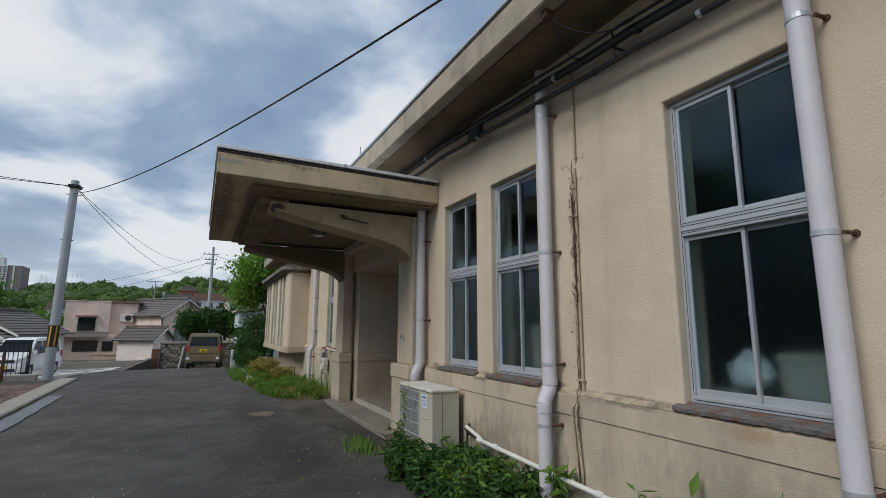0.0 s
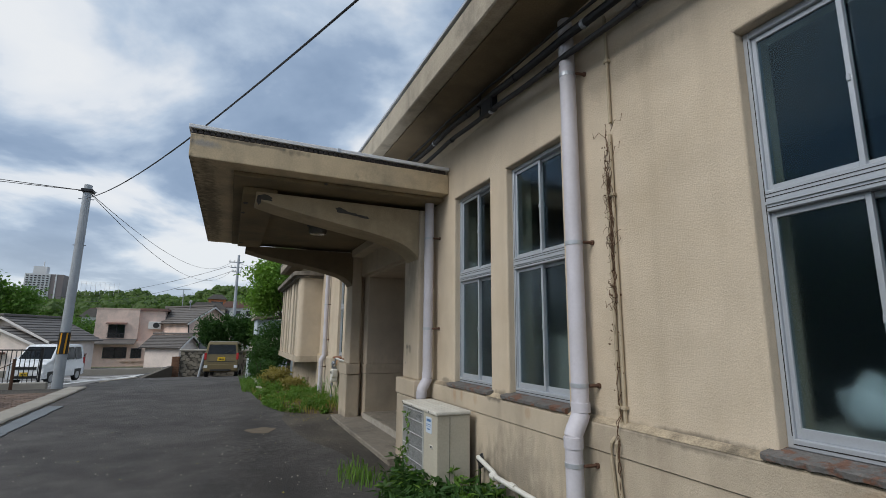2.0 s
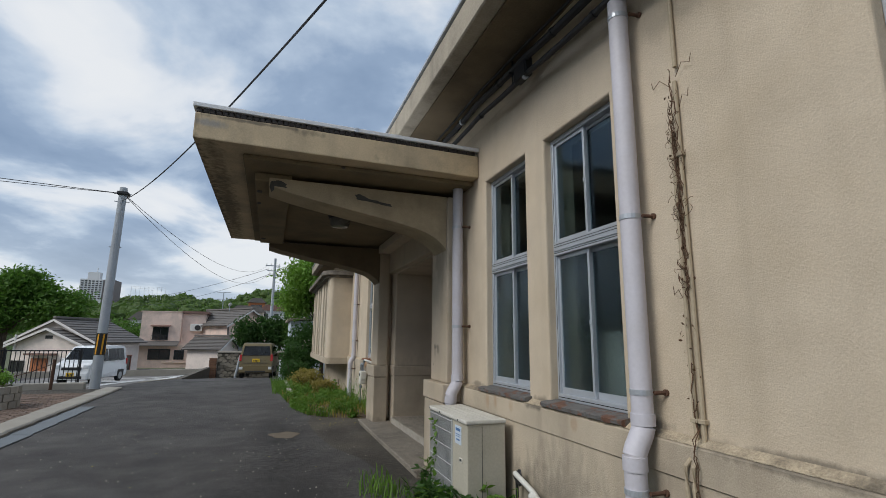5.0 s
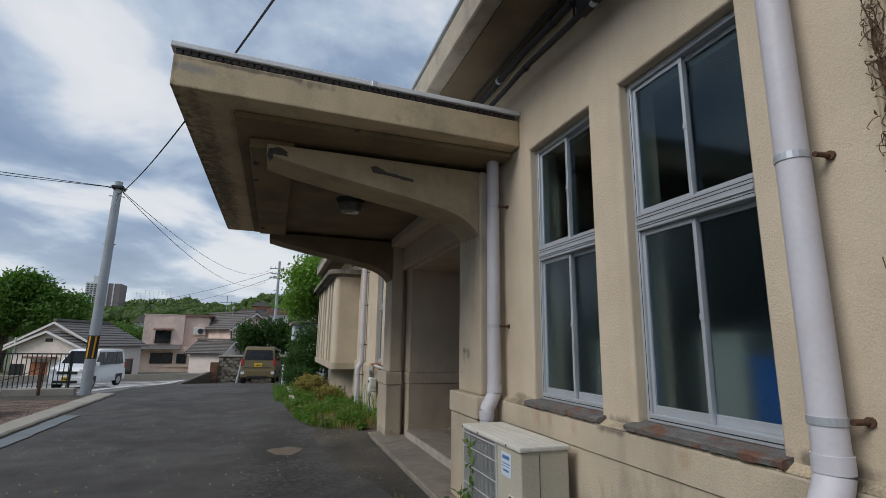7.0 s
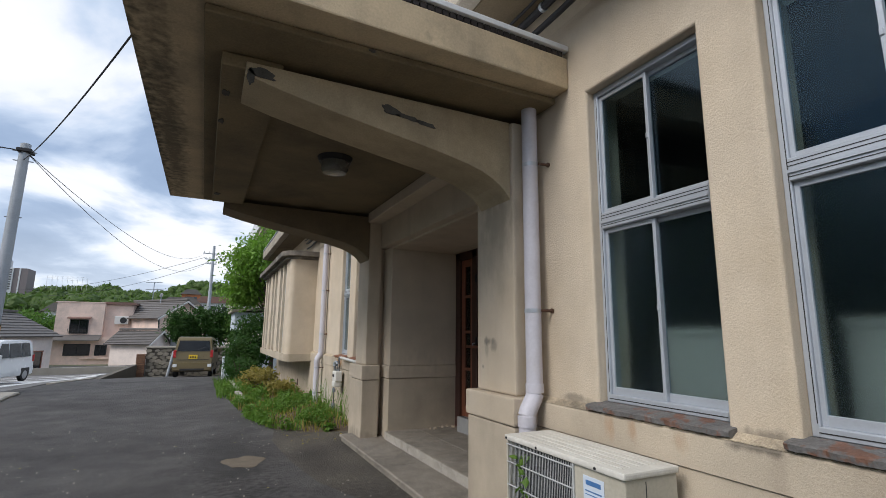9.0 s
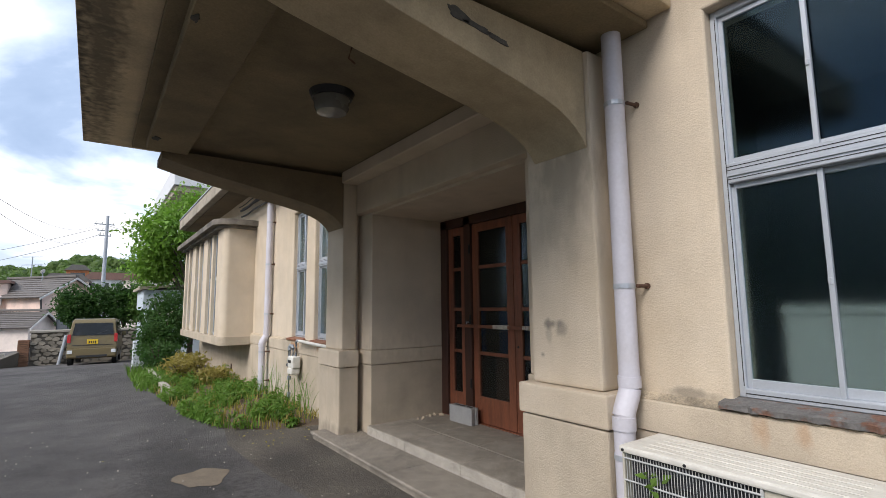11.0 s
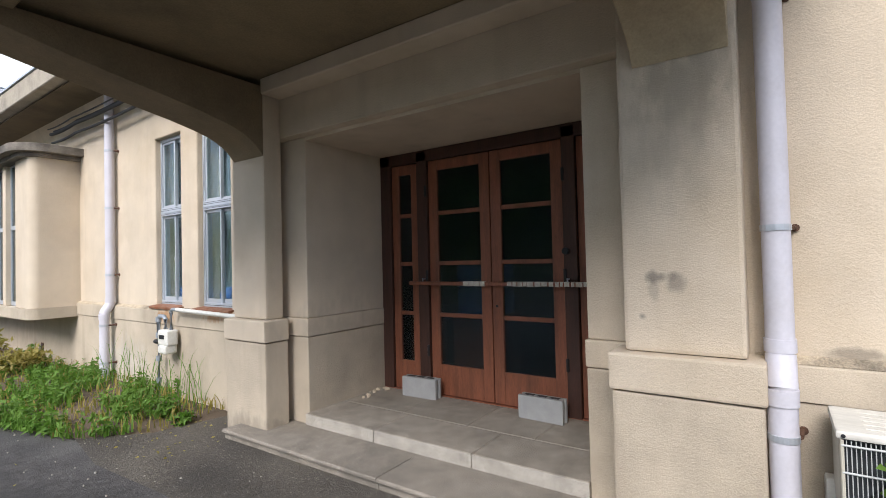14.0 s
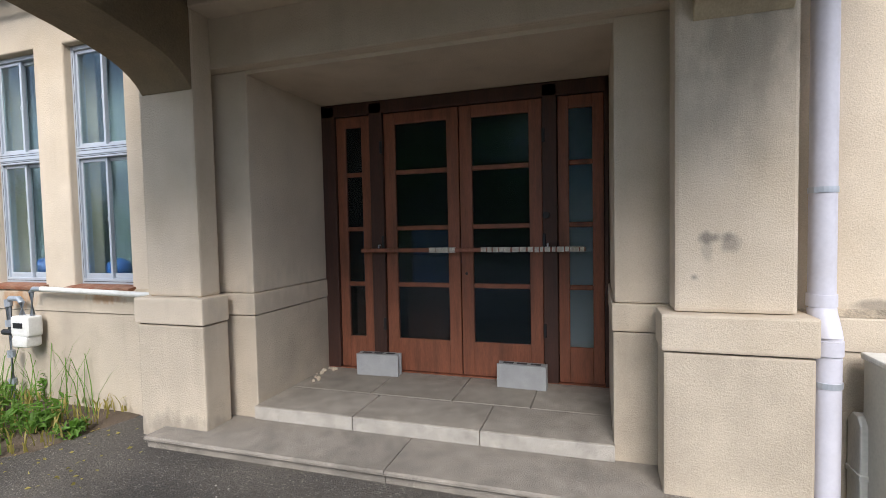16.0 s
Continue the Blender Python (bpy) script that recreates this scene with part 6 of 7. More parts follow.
def box_van(name, paint, label, m, height, hood):
    """A small tall van, nose towards +y, standing on z = 0; placed by m."""
    v = empty(name, 0, 0, 0, label, "car")
    w, length = 0.735, 3.39
    prof = [(-1.68, 0.32), (-1.70, 0.62), (-1.66, 1.0), (-1.56, height - 0.14), (-1.44, height - 0.03), (-1.2, height), (0.3, height), (0.62, height - 0.05)]
    prof += [(1.16, 1.06 + hood), (1.55, 0.96 + hood * 0.7), (1.68, 0.82), (1.70, 0.5), (1.66, 0.26), (-1.62, 0.24)]
    bm = bmesh.new()
    side = []
    for sx in (-1, 1):
        side.append([bm.verts.new((sx * (w - (0.0 if z < 1.0 else 0.11 * (z - 1.0) / (height - 1.0))), y, z)) for y, z in prof])
    n = len(prof)
    bm.faces.new(side[0])
    bm.faces.new(side[1])
    for k in range(n):
        bm.faces.new((side[0][k], side[0][(k + 1) % n], side[1][(k + 1) % n], side[1][k]))
    bmesh.ops.recalc_face_normals(bm, faces=bm.faces)
    bmesh.ops.bevel(bm, geom=[e for e in bm.edges if e.calc_face_angle(0) > 0.3], offset=0.035, segments=3, affect="EDGES", profile=0.5)
    body = part("body", bm, paint, v)

    def quad(nm, pts, mat, parent=body):
        b2 = bmesh.new()
        b2.faces.new([b2.verts.new(p) for p in pts])
        r2 = bmesh.ops.solidify(b2, geom=list(b2.faces), thickness=0.012)
        return part(nm, b2, mat, parent)
    top = height - 0.13
    tw = 0.11 * (top - 1.0) / (height - 1.0)
    for sx in (-1, 1):
        for y0, y1, s0, s1 in ((-1.40, -0.78, 0.05, 0), (-0.72, 0.10, 0, 0), (0.16, 1.02, 0, 0.42)):
            x0, x1 = sx * (w + 0.004), sx * (w - tw + 0.004)
            quad("side_window", [(x0, y0, 1.03), (x0, y1, 1.03), (x1, y1 - s1, top), (x1, y0 + s0, top)], CAR_GLASS)
        for y in (-1.12, 1.12):
            c = sx * (w - 0.07)
            wheel = part("wheel", tube([(c - sx * 0.08, y, 0.27), (c + sx * 0.065, y, 0.27)], 0.275, 24), TYRE, v)
            part("rim", tube([(c + sx * 0.06, y, 0.27), (c + sx * 0.075, y, 0.27)], [0.19, 0.17], 20), RIM, wheel)
        part("wheel_arch", box(sx * (w - 0.05), sx * (w + 0.004), -1.42, -0.82, 0.26, 0.56, 0.004), PLASTIC, body)
        part("wheel_arch", box(sx * (w - 0.05), sx * (w + 0.004), 0.82, 1.42, 0.26, 0.56, 0.004), PLASTIC, body)
        part("mirror", box(sx * (w + 0.01), sx * (w + 0.16), 0.92, 1.02, 1.0, 1.18, 0.03, 2), paint, body)
        part("tail_lamp", box(sx * (w - 0.10), sx * (w + 0.006), -1.712, -1.60, 0.80, 1.10, 0.01), RED_LAMP, body, "red tail lamp")
        part("rear_reflector", box(sx * (w - 0.17), sx * (w - 0.02), -1.762, -1.68, 0.42, 0.54, 0.01), CLEAR_LAMP, body)
        part("headlight", box(sx * (w - 0.26), sx * (w - 0.01), 1.55, 1.70, 0.74, 0.90, 0.03, 2), CLEAR_LAMP, body, "clear headlight")
    x = w - 0.12
    quad("rear_window", [(-x, -1.675, 1.06), (x, -1.675, 1.06), (x - 0.06, -1.585, height - 0.17), (-x + 0.06, -1.585, height - 0.17)], CAR_GLASS)
    quad("windscreen", [(-x - 0.02, 1.135, 1.10 + hood), (x + 0.02, 1.135, 1.10 + hood), (x - 0.06, 0.66, height - 0.09), (-x + 0.06, 0.66, height - 0.09)], CAR_GLASS)
    part("rear_bumper", box(-w + 0.02, w - 0.02, -1.75, -1.60, 0.28, 0.60, 0.03, 2), paint, body)
    part("bumper_insert", box(-0.45, 0.45, -1.755, -1.748, 0.28, 0.36, 0.002), PLASTIC, body)
    part("garnish", box(-0.60, 0.60, -1.712, -1.70, 0.70, 0.72, 0.002), PLASTIC, body)
    part("front_bumper", box(-w + 0.03, w - 0.03, 1.60, 1.76, 0.26, 0.56, 0.04, 2), paint, body)
    part("radiator_grille", box(-0.42, 0.42, 1.69, 1.715, 0.68, 0.80, 0.008), PLASTIC, body)
    part("lower_grille", box(-0.5, 0.5, 1.752, 1.765, 0.30, 0.42, 0.006), PLASTIC, body)
    for y, z in ((-1.722, 0.83), (1.764, 0.49)):
        p = part("number_plate", box(-0.165, 0.165, y - 0.006, y + 0.006, z - 0.08, z + 0.08, 0.002), PLATE, body, "yellow number plate")
        for k in range(4):
            part("digit_bar", box(-0.11 + 0.06 * k, -0.075 + 0.06 * k, y - 0.009, y + 0.009, z - 0.05, z + 0.02), BLACKM, p)
    part("wiper", tube([(0.1, -1.69, 1.08), (0.42, -1.66, 1.22)], 0.01, 6), PLASTIC, body)
    v.matrix_basis = m
    return v


OLIVE = material("olive_bronze_car_paint", (0.17, 0.13, 0.06), 0.32, metal=0.25, vary=0.05, bump=0, gloss=0.6)
WHITE_CAR = material("white_car_paint", (0.84, 0.85, 0.86), 0.25, vary=0.03, bump=0, gloss=0.6)
box_van("parked_car", OLIVE, "olive-bronze tall kei car parked facing away, yellow plate", pose(0.62, 27.75, ground_height(0.6, 27.7) + 0.03, -2.0, 0, -5), 1.66, 0.04)
box_van("parked_van", WHITE_CAR, "white kei van parked on the side road, yellow plate", pose(-7.0, 29.6, ground_height(-7.0, 29.6) + 0.02, 0, 0, 168), 1.74, 0.02)
box_van("white_car", WHITE_CAR, "white car parked behind the iron fence", pose(-13.6, 31.5, ground_height(-13.6, 31.5), 0, 0, 150), 1.55, 0.0)

# ---- walls and hedges beyond the lane ----
STONE = material("grey_rubble_stone", (0.27, 0.24, 0.19), 0.9, vary=0.25, scale=6, fine=50, bump=0.5, depth=0.01, second=(0.14, 0.12, 0.10), amount=0.5, per_piece=0.22)
MORTAR = material("dark_mortar", (0.13, 0.115, 0.095), 0.95, bump=0.3)
RBRICK = material("brown_brick", (0.19, 0.10, 0.06), 0.9, vary=0.3, scale=10, fine=60, bump=0.4, depth=0.006, per_piece=0.2)
WY = 30.2
wz = ground_height(-0.5, WY)
retaining = tagged(part("retaining_wall", box(-1.55, 2.9, WY, WY + 0.5, wz - 0.3, 0.62), MORTAR), "rubble-stone retaining wall with dark joints", "wall", kind="structure")
rng_s = random.Random(4)
for j in range(9):
    for i in range(16):
        cx, cz = -1.42 + i * 0.27 + (0.13 if j % 2 else 0), wz - 0.02 + j * 0.155
        if cx > 2.8 or cz > 0.56:
            continue
        cx, cz, grow, turn = cx + rng_s.uniform(-0.05, 0.05), cz + rng_s.uniform(-0.03, 0.03), rng_s.uniform(0.8, 1.12), rng_s.uniform(-0.5, 0.5)
        out = [(cx + 0.142 * grow * math.cos(a) * rng_s.uniform(0.75, 1.05), cz + 0.092 * grow * math.sin(a) * rng_s.uniform(0.75, 1.05)) for a in [turn + 2 * math.pi * (q + rng_s.uniform(0.3, 0.7)) / 7 for q in range(7)]]
        part("stone", prism(out, "y", WY - 0.05 - 0.03 * rng_s.random(), WY + 0.01), STONE, retaining)
part("coping", box(-1.6, 2.9, WY - 0.08, WY + 0.55, 0.622, 0.72, 0.015), CONCRETE, retaining)
bp = empty("brick_post", -1.75, WY, wz, "brown brick gate post beside the stone wall", "post")
for j in range(13):
    part("course", box(-1.93, -1.57, WY - 0.16, WY + 0.2, wz - 0.05 + j * 0.085, wz + 0.027 + j * 0.085, 0.006), RBRICK, bp)
drainpipe = tagged(part("drain_pipe", tube([(-0.62, WY - 0.16, wz - 0.05), (-0.42, WY - 0.12, 0.5)], 0.06, 10), POLE), "leaning grey drain pipe against the stone wall", "pipe")


def sloped_wall(name, p0, p1, w, base, top0, top1, mat, label, category):
    """A low wall from p0 to p1 whose top runs from top0 to top1."""
    bm = bmesh.new()
    side = (Vector(p1) - Vector(p0)).normalized()
    nx, ny = -side.y * w / 2, side.x * w / 2
    ends = []
    for p, top in ((p0, top0), (p1, top1)):
        ends.append([bm.verts.new((p[0] + s * nx, p[1] + s * ny, z)) for s, z in ((1, base), (-1, base), (-1, top), (1, top))])
    bm.faces.new(ends[0])
    bm.faces.new(ends[1])
    for k in range(4):
        bm.faces.new((ends[0][k], ends[0][(k + 1) % 4], ends[1][(k + 1) % 4], ends[1][k]))
    bmesh.ops.recalc_face_normals(bm, faces=bm.faces)
    return tagged(part(name, bm, mat), label, category, kind="structure")


sloped_wall("low_stone_wall", (-3.0, 26.6), (-1.95, 30.0), 0.2, -1.5, -0.52, -0.10, MORTAR, "low stone wall sloping up to the brick post", "wall")
sloped_wall("side_kerb", (-3.75, 24.2), (-3.05, 27.4), 0.22, -1.5, ground_height(-3.75, 24.2) + 0.05, -0.44, CONCRETE, "pale kerb ramp by the side road", "kerb")
tagged(part("kerb_wall", prism([(-17, 39.2), (-3.4, 40.6), (-3.4, 40.9), (-17, 39.5)], "z", -3.4, -0.82), CONCRETE), "low concrete wall across the side road", "wall", kind="structure")
SIDE_ROAD = material("pale_worn_asphalt", (0.20, 0.19, 0.18), 0.92, vary=0.35, scale=1.4, fine=60, bump=0.6, depth=0.01, second=(0.075, 0.073, 0.07), amount=0.5, stain_scale=0.6)
bm = bmesh.new()
lane = [[bm.verts.new((x, y, ground_height(x, y) + 0.018)) for x in [-12.0 + 0.5 * i - (0 if i < 16 else 0.15) for i in range(17)]] for y in [23.2 + 0.55 * j for j in range(30)]]
for ra, rb in zip(lane, lane[1:]):
    for k in range(16):
        bm.faces.new((ra[k], ra[k + 1], rb[k + 1], rb[k]))
tagged(part("side_road", bm, SIDE_ROAD), "pale worn asphalt side road", "road", kind="structure")
PAINT = material("worn_white_road_paint", (0.66, 0.66, 0.64), 0.8, vary=0.2, scale=5, fine=60, bump=0.1, second=(0.2, 0.2, 0.2), amount=0.5, stain_scale=3)


def road_line(x0, y0, x1, y1, w):
    bm = bmesh.new()
    d = Vector((x1 - x0, y1 - y0, 0))
    nrm = Vector((-d.y, d.x, 0)).normalized() * w / 2
    pts = [Vector((x0, y0, 0)).lerp(Vector((x1, y1, 0)), k / 8) for k in range(9)]
    L = [bm.verts.new((p.x + nrm.x, p.y + nrm.y, ground_height(p.x, p.y) + 0.034)) for p in pts]
    R = [bm.verts.new((p.x - nrm.x, p.y - nrm.y, ground_height(p.x, p.y) + 0.034)) for p in pts]
    for k in range(8):
        bm.faces.new((L[k], L[k + 1], R[k + 1], R[k]))
    tagged(part("road_line", bm, PAINT), "worn white road line", "road marking", "road lines", kind="structure")


road_line(-7.6, 23.6, -4.1, 28.6, 0.16)
for k in range(4):
    road_line(-9.5, 29.2 + k * 2.1, -4.3 + 0.1 * k, 30.6 + k * 2.1, 0.22)
road_line(-5.2, 27.6, -4.2, 37.5, 0.3)
for k in range(4):
    road_line(-6.0 + 0.1 * k, 26.9 + k * 1.9, -5.1 + 0.1 * k, 27.3 + k * 1.9, 0.4)
tagged(part("white_post", box(1.42, 1.72, 21.2, 21.5, -0.4, 0.62, 0.02), material("white_painted_block", (0.6, 0.64, 0.68), 0.7, vary=0.1, bump=0.1)), "white painted concrete gate post", "post")
SHED = material("pale_blue_siding", (0.50, 0.57, 0.63), 0.6, vary=0.08, bump=0.1, stretch=(1, 1, 6))
garage = empty("garage", 2.9, 26, -0.3, "pale blue-white garage behind the dark shrubs", "garage")
part("wall", box(1.95, 4.6, 25.4, 28.5, -0.7, 1.0), SHED, garage)
part("upper_wall", box(1.9, 4.65, 25.35, 28.55, 1.5, 2.25), SHED, garage)
part("post", box(1.95, 2.1, 25.4, 25.55, 1.0, 1.5), SHED, garage)
part("back_post", box(4.4, 4.6, 28.3, 28.5, 1.0, 1.5), SHED, garage)
part("roof", prism([(1.75, 2.26), (4.8, 2.5), (4.8, 2.6), (1.75, 2.36)], "y", 25.2, 28.8), FASCIA, garage)
for k, (x, y, r, mat) in enumerate(((-0.3, 31.6, (0.75, 0.6, 1.05), DARK_LEAF), (0.7, 31.7, (0.8, 0.6, 1.15), DARK_LEAF), (1.6, 31.4, (0.7, 0.6, 1.1), DARK_LEAF), (2.3, 31.2, (0.8, 0.7, 1.2), TREE_LEAF))):
    shrub(x, y, r, mat, 60 + k, "dense dark-green hedge shrub above the stone wall", 230, 16, 0.14, "hedge", 0.72, "hedge shrubs")
shrub(1.95, 20.6, (0.5, 0.6, 0.75), DARK_LEAF, 71, "dark-green shrub climbing beside the wing", 240, 16, 0.10, "hedge", None, "dark shrubs at the wing")
shrub(2.35, 22.2, (0.75, 0.9, 1.25), DARK_LEAF, 72, "tall dark-green shrub beside the wing", 330, 16, 0.12, "hedge", None, "dark shrubs at the wing")
tree(3.2, 23.4, 5.8, [((2.5, 23.0, 4.1), (1.3, 1.2, 0.95)), ((3.6, 23.4, 4.9), (1.6, 1.2, 1.0)), ((2.2, 24.0, 3.1), (0.9, 1.0, 0.75))], LIGHT_LEAF, 81, "bright green broadleaf tree beside the wing", 240, 16, 0.17, 0.14, 0.24)
tree(-24.0, 62.0, 9.5, [((-25.0, 61.5, 4.2), (3.9, 3.2, 2.7)), ((-20.0, 62, 4.4), (3.6, 3.0, 2.6)), ((-27.5, 62, 2.2), (3.0, 3.0, 2.0)), ((-23, 62, 6.6), (2.6, 2.4, 1.6))], TREE_LEAF, 82, "large spreading green tree behind the low house", 300, 16, 0.42, 0.35, 0.5)
tree(-31.0, 58.0, 7.0, [((-31, 58, 2.4), (4.0, 3.0, 2.4))], TREE_LEAF, 83, "green tree behind the low house", 260, 16, 0.42, 0.3, 0.5)
tree(-17.0, 74.0, 6.0, [((-17, 74, 1.6), (3.4, 3.0, 2.0))], TREE_LEAF, 84, "green tree between the houses", 200, 16, 0.42, 0.3, 0.5)
for k, (x, y) in enumerate(((-21, 30), (-16.5, 27), (-24, 36))):
    shrub(x, y, (2.2, 1.6, 0.9), TREE_LEAF, 90 + k, "green hedge behind the iron fence", 200, 16, 0.25, "hedge", None, "hedges behind the fence")

# ---- houses ----
PINK = material("faded_pink_render", (0.80, 0.61, 0.52), 0.85, vary=0.1, scale=1.2, fine=12, bump=0.15, depth=0.01, second=(0.30, 0.26, 0.23), amount=0.5, stain_scale=0.5)
GREY_R = material("stained_pink_render", (0.76, 0.59, 0.50), 0.85, vary=0.15, scale=1.0, fine=12, bump=0.15, depth=0.01, second=(0.22, 0.2, 0.18), amount=0.5, stain_scale=0.6)
PALE_R = material("pale_pink_plaster", (0.80, 0.70, 0.63), 0.85, vary=0.08, bump=0.1, depth=0.01, second=(0.4, 0.36, 0.33), amount=0.4, stain_scale=0.7)
ROOF_T = material("grey_brown_roof_tile", (0.13, 0.118, 0.108), 0.7, vary=0.25, scale=2, fine=14, bump=0.4, depth=0.03, stretch=(1, 1, 1))
BROWN_T = material("red_brown_tin", (0.20, 0.11, 0.085), 0.7, vary=0.2, bump=0.1, second=(0.12, 0.1, 0.09), amount=0.5)
WHITE_T = material("white_trim", (0.66, 0.64, 0.61), 0.7, vary=0.05, bump=0)
ORANGE = material("orange_wood_door", (0.42, 0.14, 0.05), 0.6, vary=0.15, bump=0.1, stretch=(6, 6, 0.5))


def house_window(h, u0, u1, y, z0, z1, rail=False, frame_mat=None):
    """A window on a wall that faces -y."""
    w = part("window", box(u0, u1, y - 0.02, y + 0.02, z0, z1), CAR_GLASS, h, "dark window glass")
    fm = frame_mat or PLASTIC
    for b in (box(u0 - 0.06, u0, y - 0.06, y + 0.03, z0 - 0.06, z1 + 0.06), box(u1, u1 + 0.06, y - 0.06, y + 0.03, z0 - 0.06, z1 + 0.06), box(u0, u1, y - 0.06, y + 0.03, z1, z1 + 0.06), box(u0, u1, y - 0.06, y + 0.03, z0 - 0.06, z0), box((u0 + u1) / 2 - 0.03, (u0 + u1) / 2 + 0.03, y - 0.05, y + 0.03, z0, z1)):
        part("frame", b, fm, w)
    if rail:
        part("rail", box(u0 - 0.1, u1 + 0.1, y - 0.36, y - 0.33, z0 + 0.36, z0 + 0.4), PLASTIC, w)
        part("rail", box(u0 - 0.1, u1 + 0.1, y - 0.36, y - 0.33, z0 - 0.04, z0), PLASTIC, w)
        k = u0 - 0.1
        while k < u1 + 0.1:
            part("baluster", box(k, k + 0.025, y - 0.355, y - 0.335, z0, z0 + 0.36), PLASTIC, w)
            k += 0.13
        part("hood", prism([(y - 0.5, z1 + 0.18), (y, z1 + 0.3), (y, z1 + 0.22), (y - 0.5, z1 + 0.12)], "x", u0 - 0.25, u1 + 0.25), BROWN_T, w)


def tiled_slope(h, a, b, c, d, rows, name="roof"):
    """A roof plane given by its four corners (eave start, eave end, ridge end, ridge start), in overlapping courses."""
    a, b, c, d = (Vector(p) for p in (a, b, c, d))
    nrm = (b - a).cross(d - a).normalized()
    if nrm.z < 0:
        nrm = -nrm
    slope = None
    for k in range(rows):
        bm = bmesh.new()
        t0, t1 = k / rows, (k + 1) / rows
        p, q, r, s = a.lerp(d, t0), b.lerp(c, t0), b.lerp(c, t1), a.lerp(d, t1)
        lo = [bm.verts.new(v + nrm * h2) for v, h2 in ((p, 0.0), (q, 0.0), (r, 0.0), (s, 0.0))]
        hi = [bm.verts.new(v + nrm * h2) for v, h2 in ((p, 0.10), (q, 0.10), (r, 0.05), (s, 0.05))]
        bm.faces.new(lo)
        bm.faces.new(hi)
        for i in range(4):
            bm.faces.new((lo[i], lo[(i + 1) % 4], hi[(i + 1) % 4], hi[i]))
        course = part(name if slope is None else "tile_course", bm, ROOF_T, h if slope is None else slope, "dark grey tiled roof" if slope is None else "")
        slope = slope or course
    return slope


def gable_house(label, w, depth, eave, peak, base, wall_mat, over=0.5):
    """Gable end faces -y, ridge along y; local origin at the middle of the front, ground level z = 0."""
    h = empty("house", 0, 0, 0, label, "house")
    part("wall", prism([(-w / 2, base), (w / 2, base), (w / 2, eave), (0, peak), (-w / 2, eave)], "y", 0, depth), wall_mat, h)
    sl = (peak - eave) / (w / 2)
    for s in (-1, 1):
        x = s * (w / 2 + over)
        tiled_slope(h, (x, -over, eave - over * sl + 0.02), (x, depth + over, eave - over * sl + 0.02), (0, depth + over, peak + 0.02), (0, -over, peak + 0.02), 9)
        part("barge_board", prism([(x, eave - over * sl - 0.14), (x, eave - over * sl + 0.04), (0, peak + 0.04), (0, peak - 0.14)], "y", -over - 0.05, -over + 0.02), WHITE_T, h, "white barge board")
    part("ridge", box(-0.16, 0.16, -over, depth + over, peak + 0.08, peak + 0.28, 0.05, 2), ROOF_T, h)
    return h


# two-storey pink house with flat roof
pink = empty("house", -9, 62, ground_height(-9, 62), "faded pink two-storey house with flat roof and stained render", "house")
gz = ground_height(-9, 62) - 0.4
part("wall", box(-12.2, -8.3, 62.0, 69, gz, 4.12), GREY_R, pink, "stained grey-pink render")
part("wall_recessed", box(-8.298, -5.9, 62.5, 69, gz, 4.0), PINK, pink)
part("wall_lower", box(-12.3, -6.4, 61.6, 61.998, gz, 0.75), PINK, pink)
part("parapet", box(-12.3, -8.28, 61.94, 62.1, 4.121, 4.2), GREY_R, pink)
part("roof", box(-8.4, -5.7, 62.2, 69.2, 4.02, 4.28), BROWN_T, pink, "dark metal roof edge")
house_window(pink, -10.95, -9.55, 61.99, 1.15, 2.4, True)
house_window(pink, -11.1, -9.1, 61.59, -0.95, 0.05)
house_window(pink, -8.6, -7.75, 61.59, -0.95, -0.05)
part("pent_roof", prism([(60.7, 0.42), (62.0, 0.9), (62.0, 0.98), (60.7, 0.52)], "x", -13.6, -8.3), ROOF_T, pink)
part("pent_post", box(-12.9, -12.75, 60.9, 61.05, gz, 0.45), WOOD, pink)
part("sill", box(-9.8, -6.6, 61.45, 61.6, -1.35, -1.2), GREY_R, pink)
unit = part("wall_unit", box(-7.4, -6.2, 62.05, 62.48, 2.05, 2.85, 0.03), WHITE_T, pink, "white outdoor unit on the wall")
part("fan", tube([(-6.65, 62.04, 2.45), (-6.65, 62.02, 2.45)], 0.3, 20), PLASTIC, unit)
# house with dark tiled roofs
h2 = gable_house("pale pink house with dark grey tiled gable roofs", 5.2, 8.0, 2.9, 4.5, -2.4, PINK)
h3 = gable_house("pale pink annex with red-brown and grey lean-to roof", 3.0, 3.6, 0.4, 1.4, -2.4, PALE_R, 0.4)
house_window(h2, -1.0, 0.0, -0.01, 1.0, 2.2)
house_window(h2, 1.0, 1.8, -0.01, 1.0, 2.2)
h3.matrix_basis = pose(-2.9, 56.6, 0, 0, 0, 60)
part("gutter", tube([(-2.7, -0.05, 2.8), (-2.6, -0.08, 1.2), (-2.6, -0.08, -1.0)], 0.07, 8), PLASTIC, h2)
h2.matrix_basis = pose(-1.2, 60.5, 0, 0, 0, 38)
dish = empty("satellite_dish", -3.6, 63, 5.2, "white satellite dish above the tiled roof", "dish")
bm = bmesh.new()
bmesh.ops.create_uvsphere(bm, u_segments=18, v_segments=8, radius=0.24, matrix=Matrix.LocRotScale((-3.6, 63, 5.2), Euler((0.5, 0, 0.6)), (0.8, 0.2, 1)))
part("dish", bm, WHITE_T, dish)
part("stand", tube([(-3.6, 63, 3.6), (-3.6, 63, 5.2)], 0.05, 6), GALV, dish)
balcony = empty("balcony", -0.6, 56.5, -0.5, "grey metal balcony screen above the stone wall", "balcony")
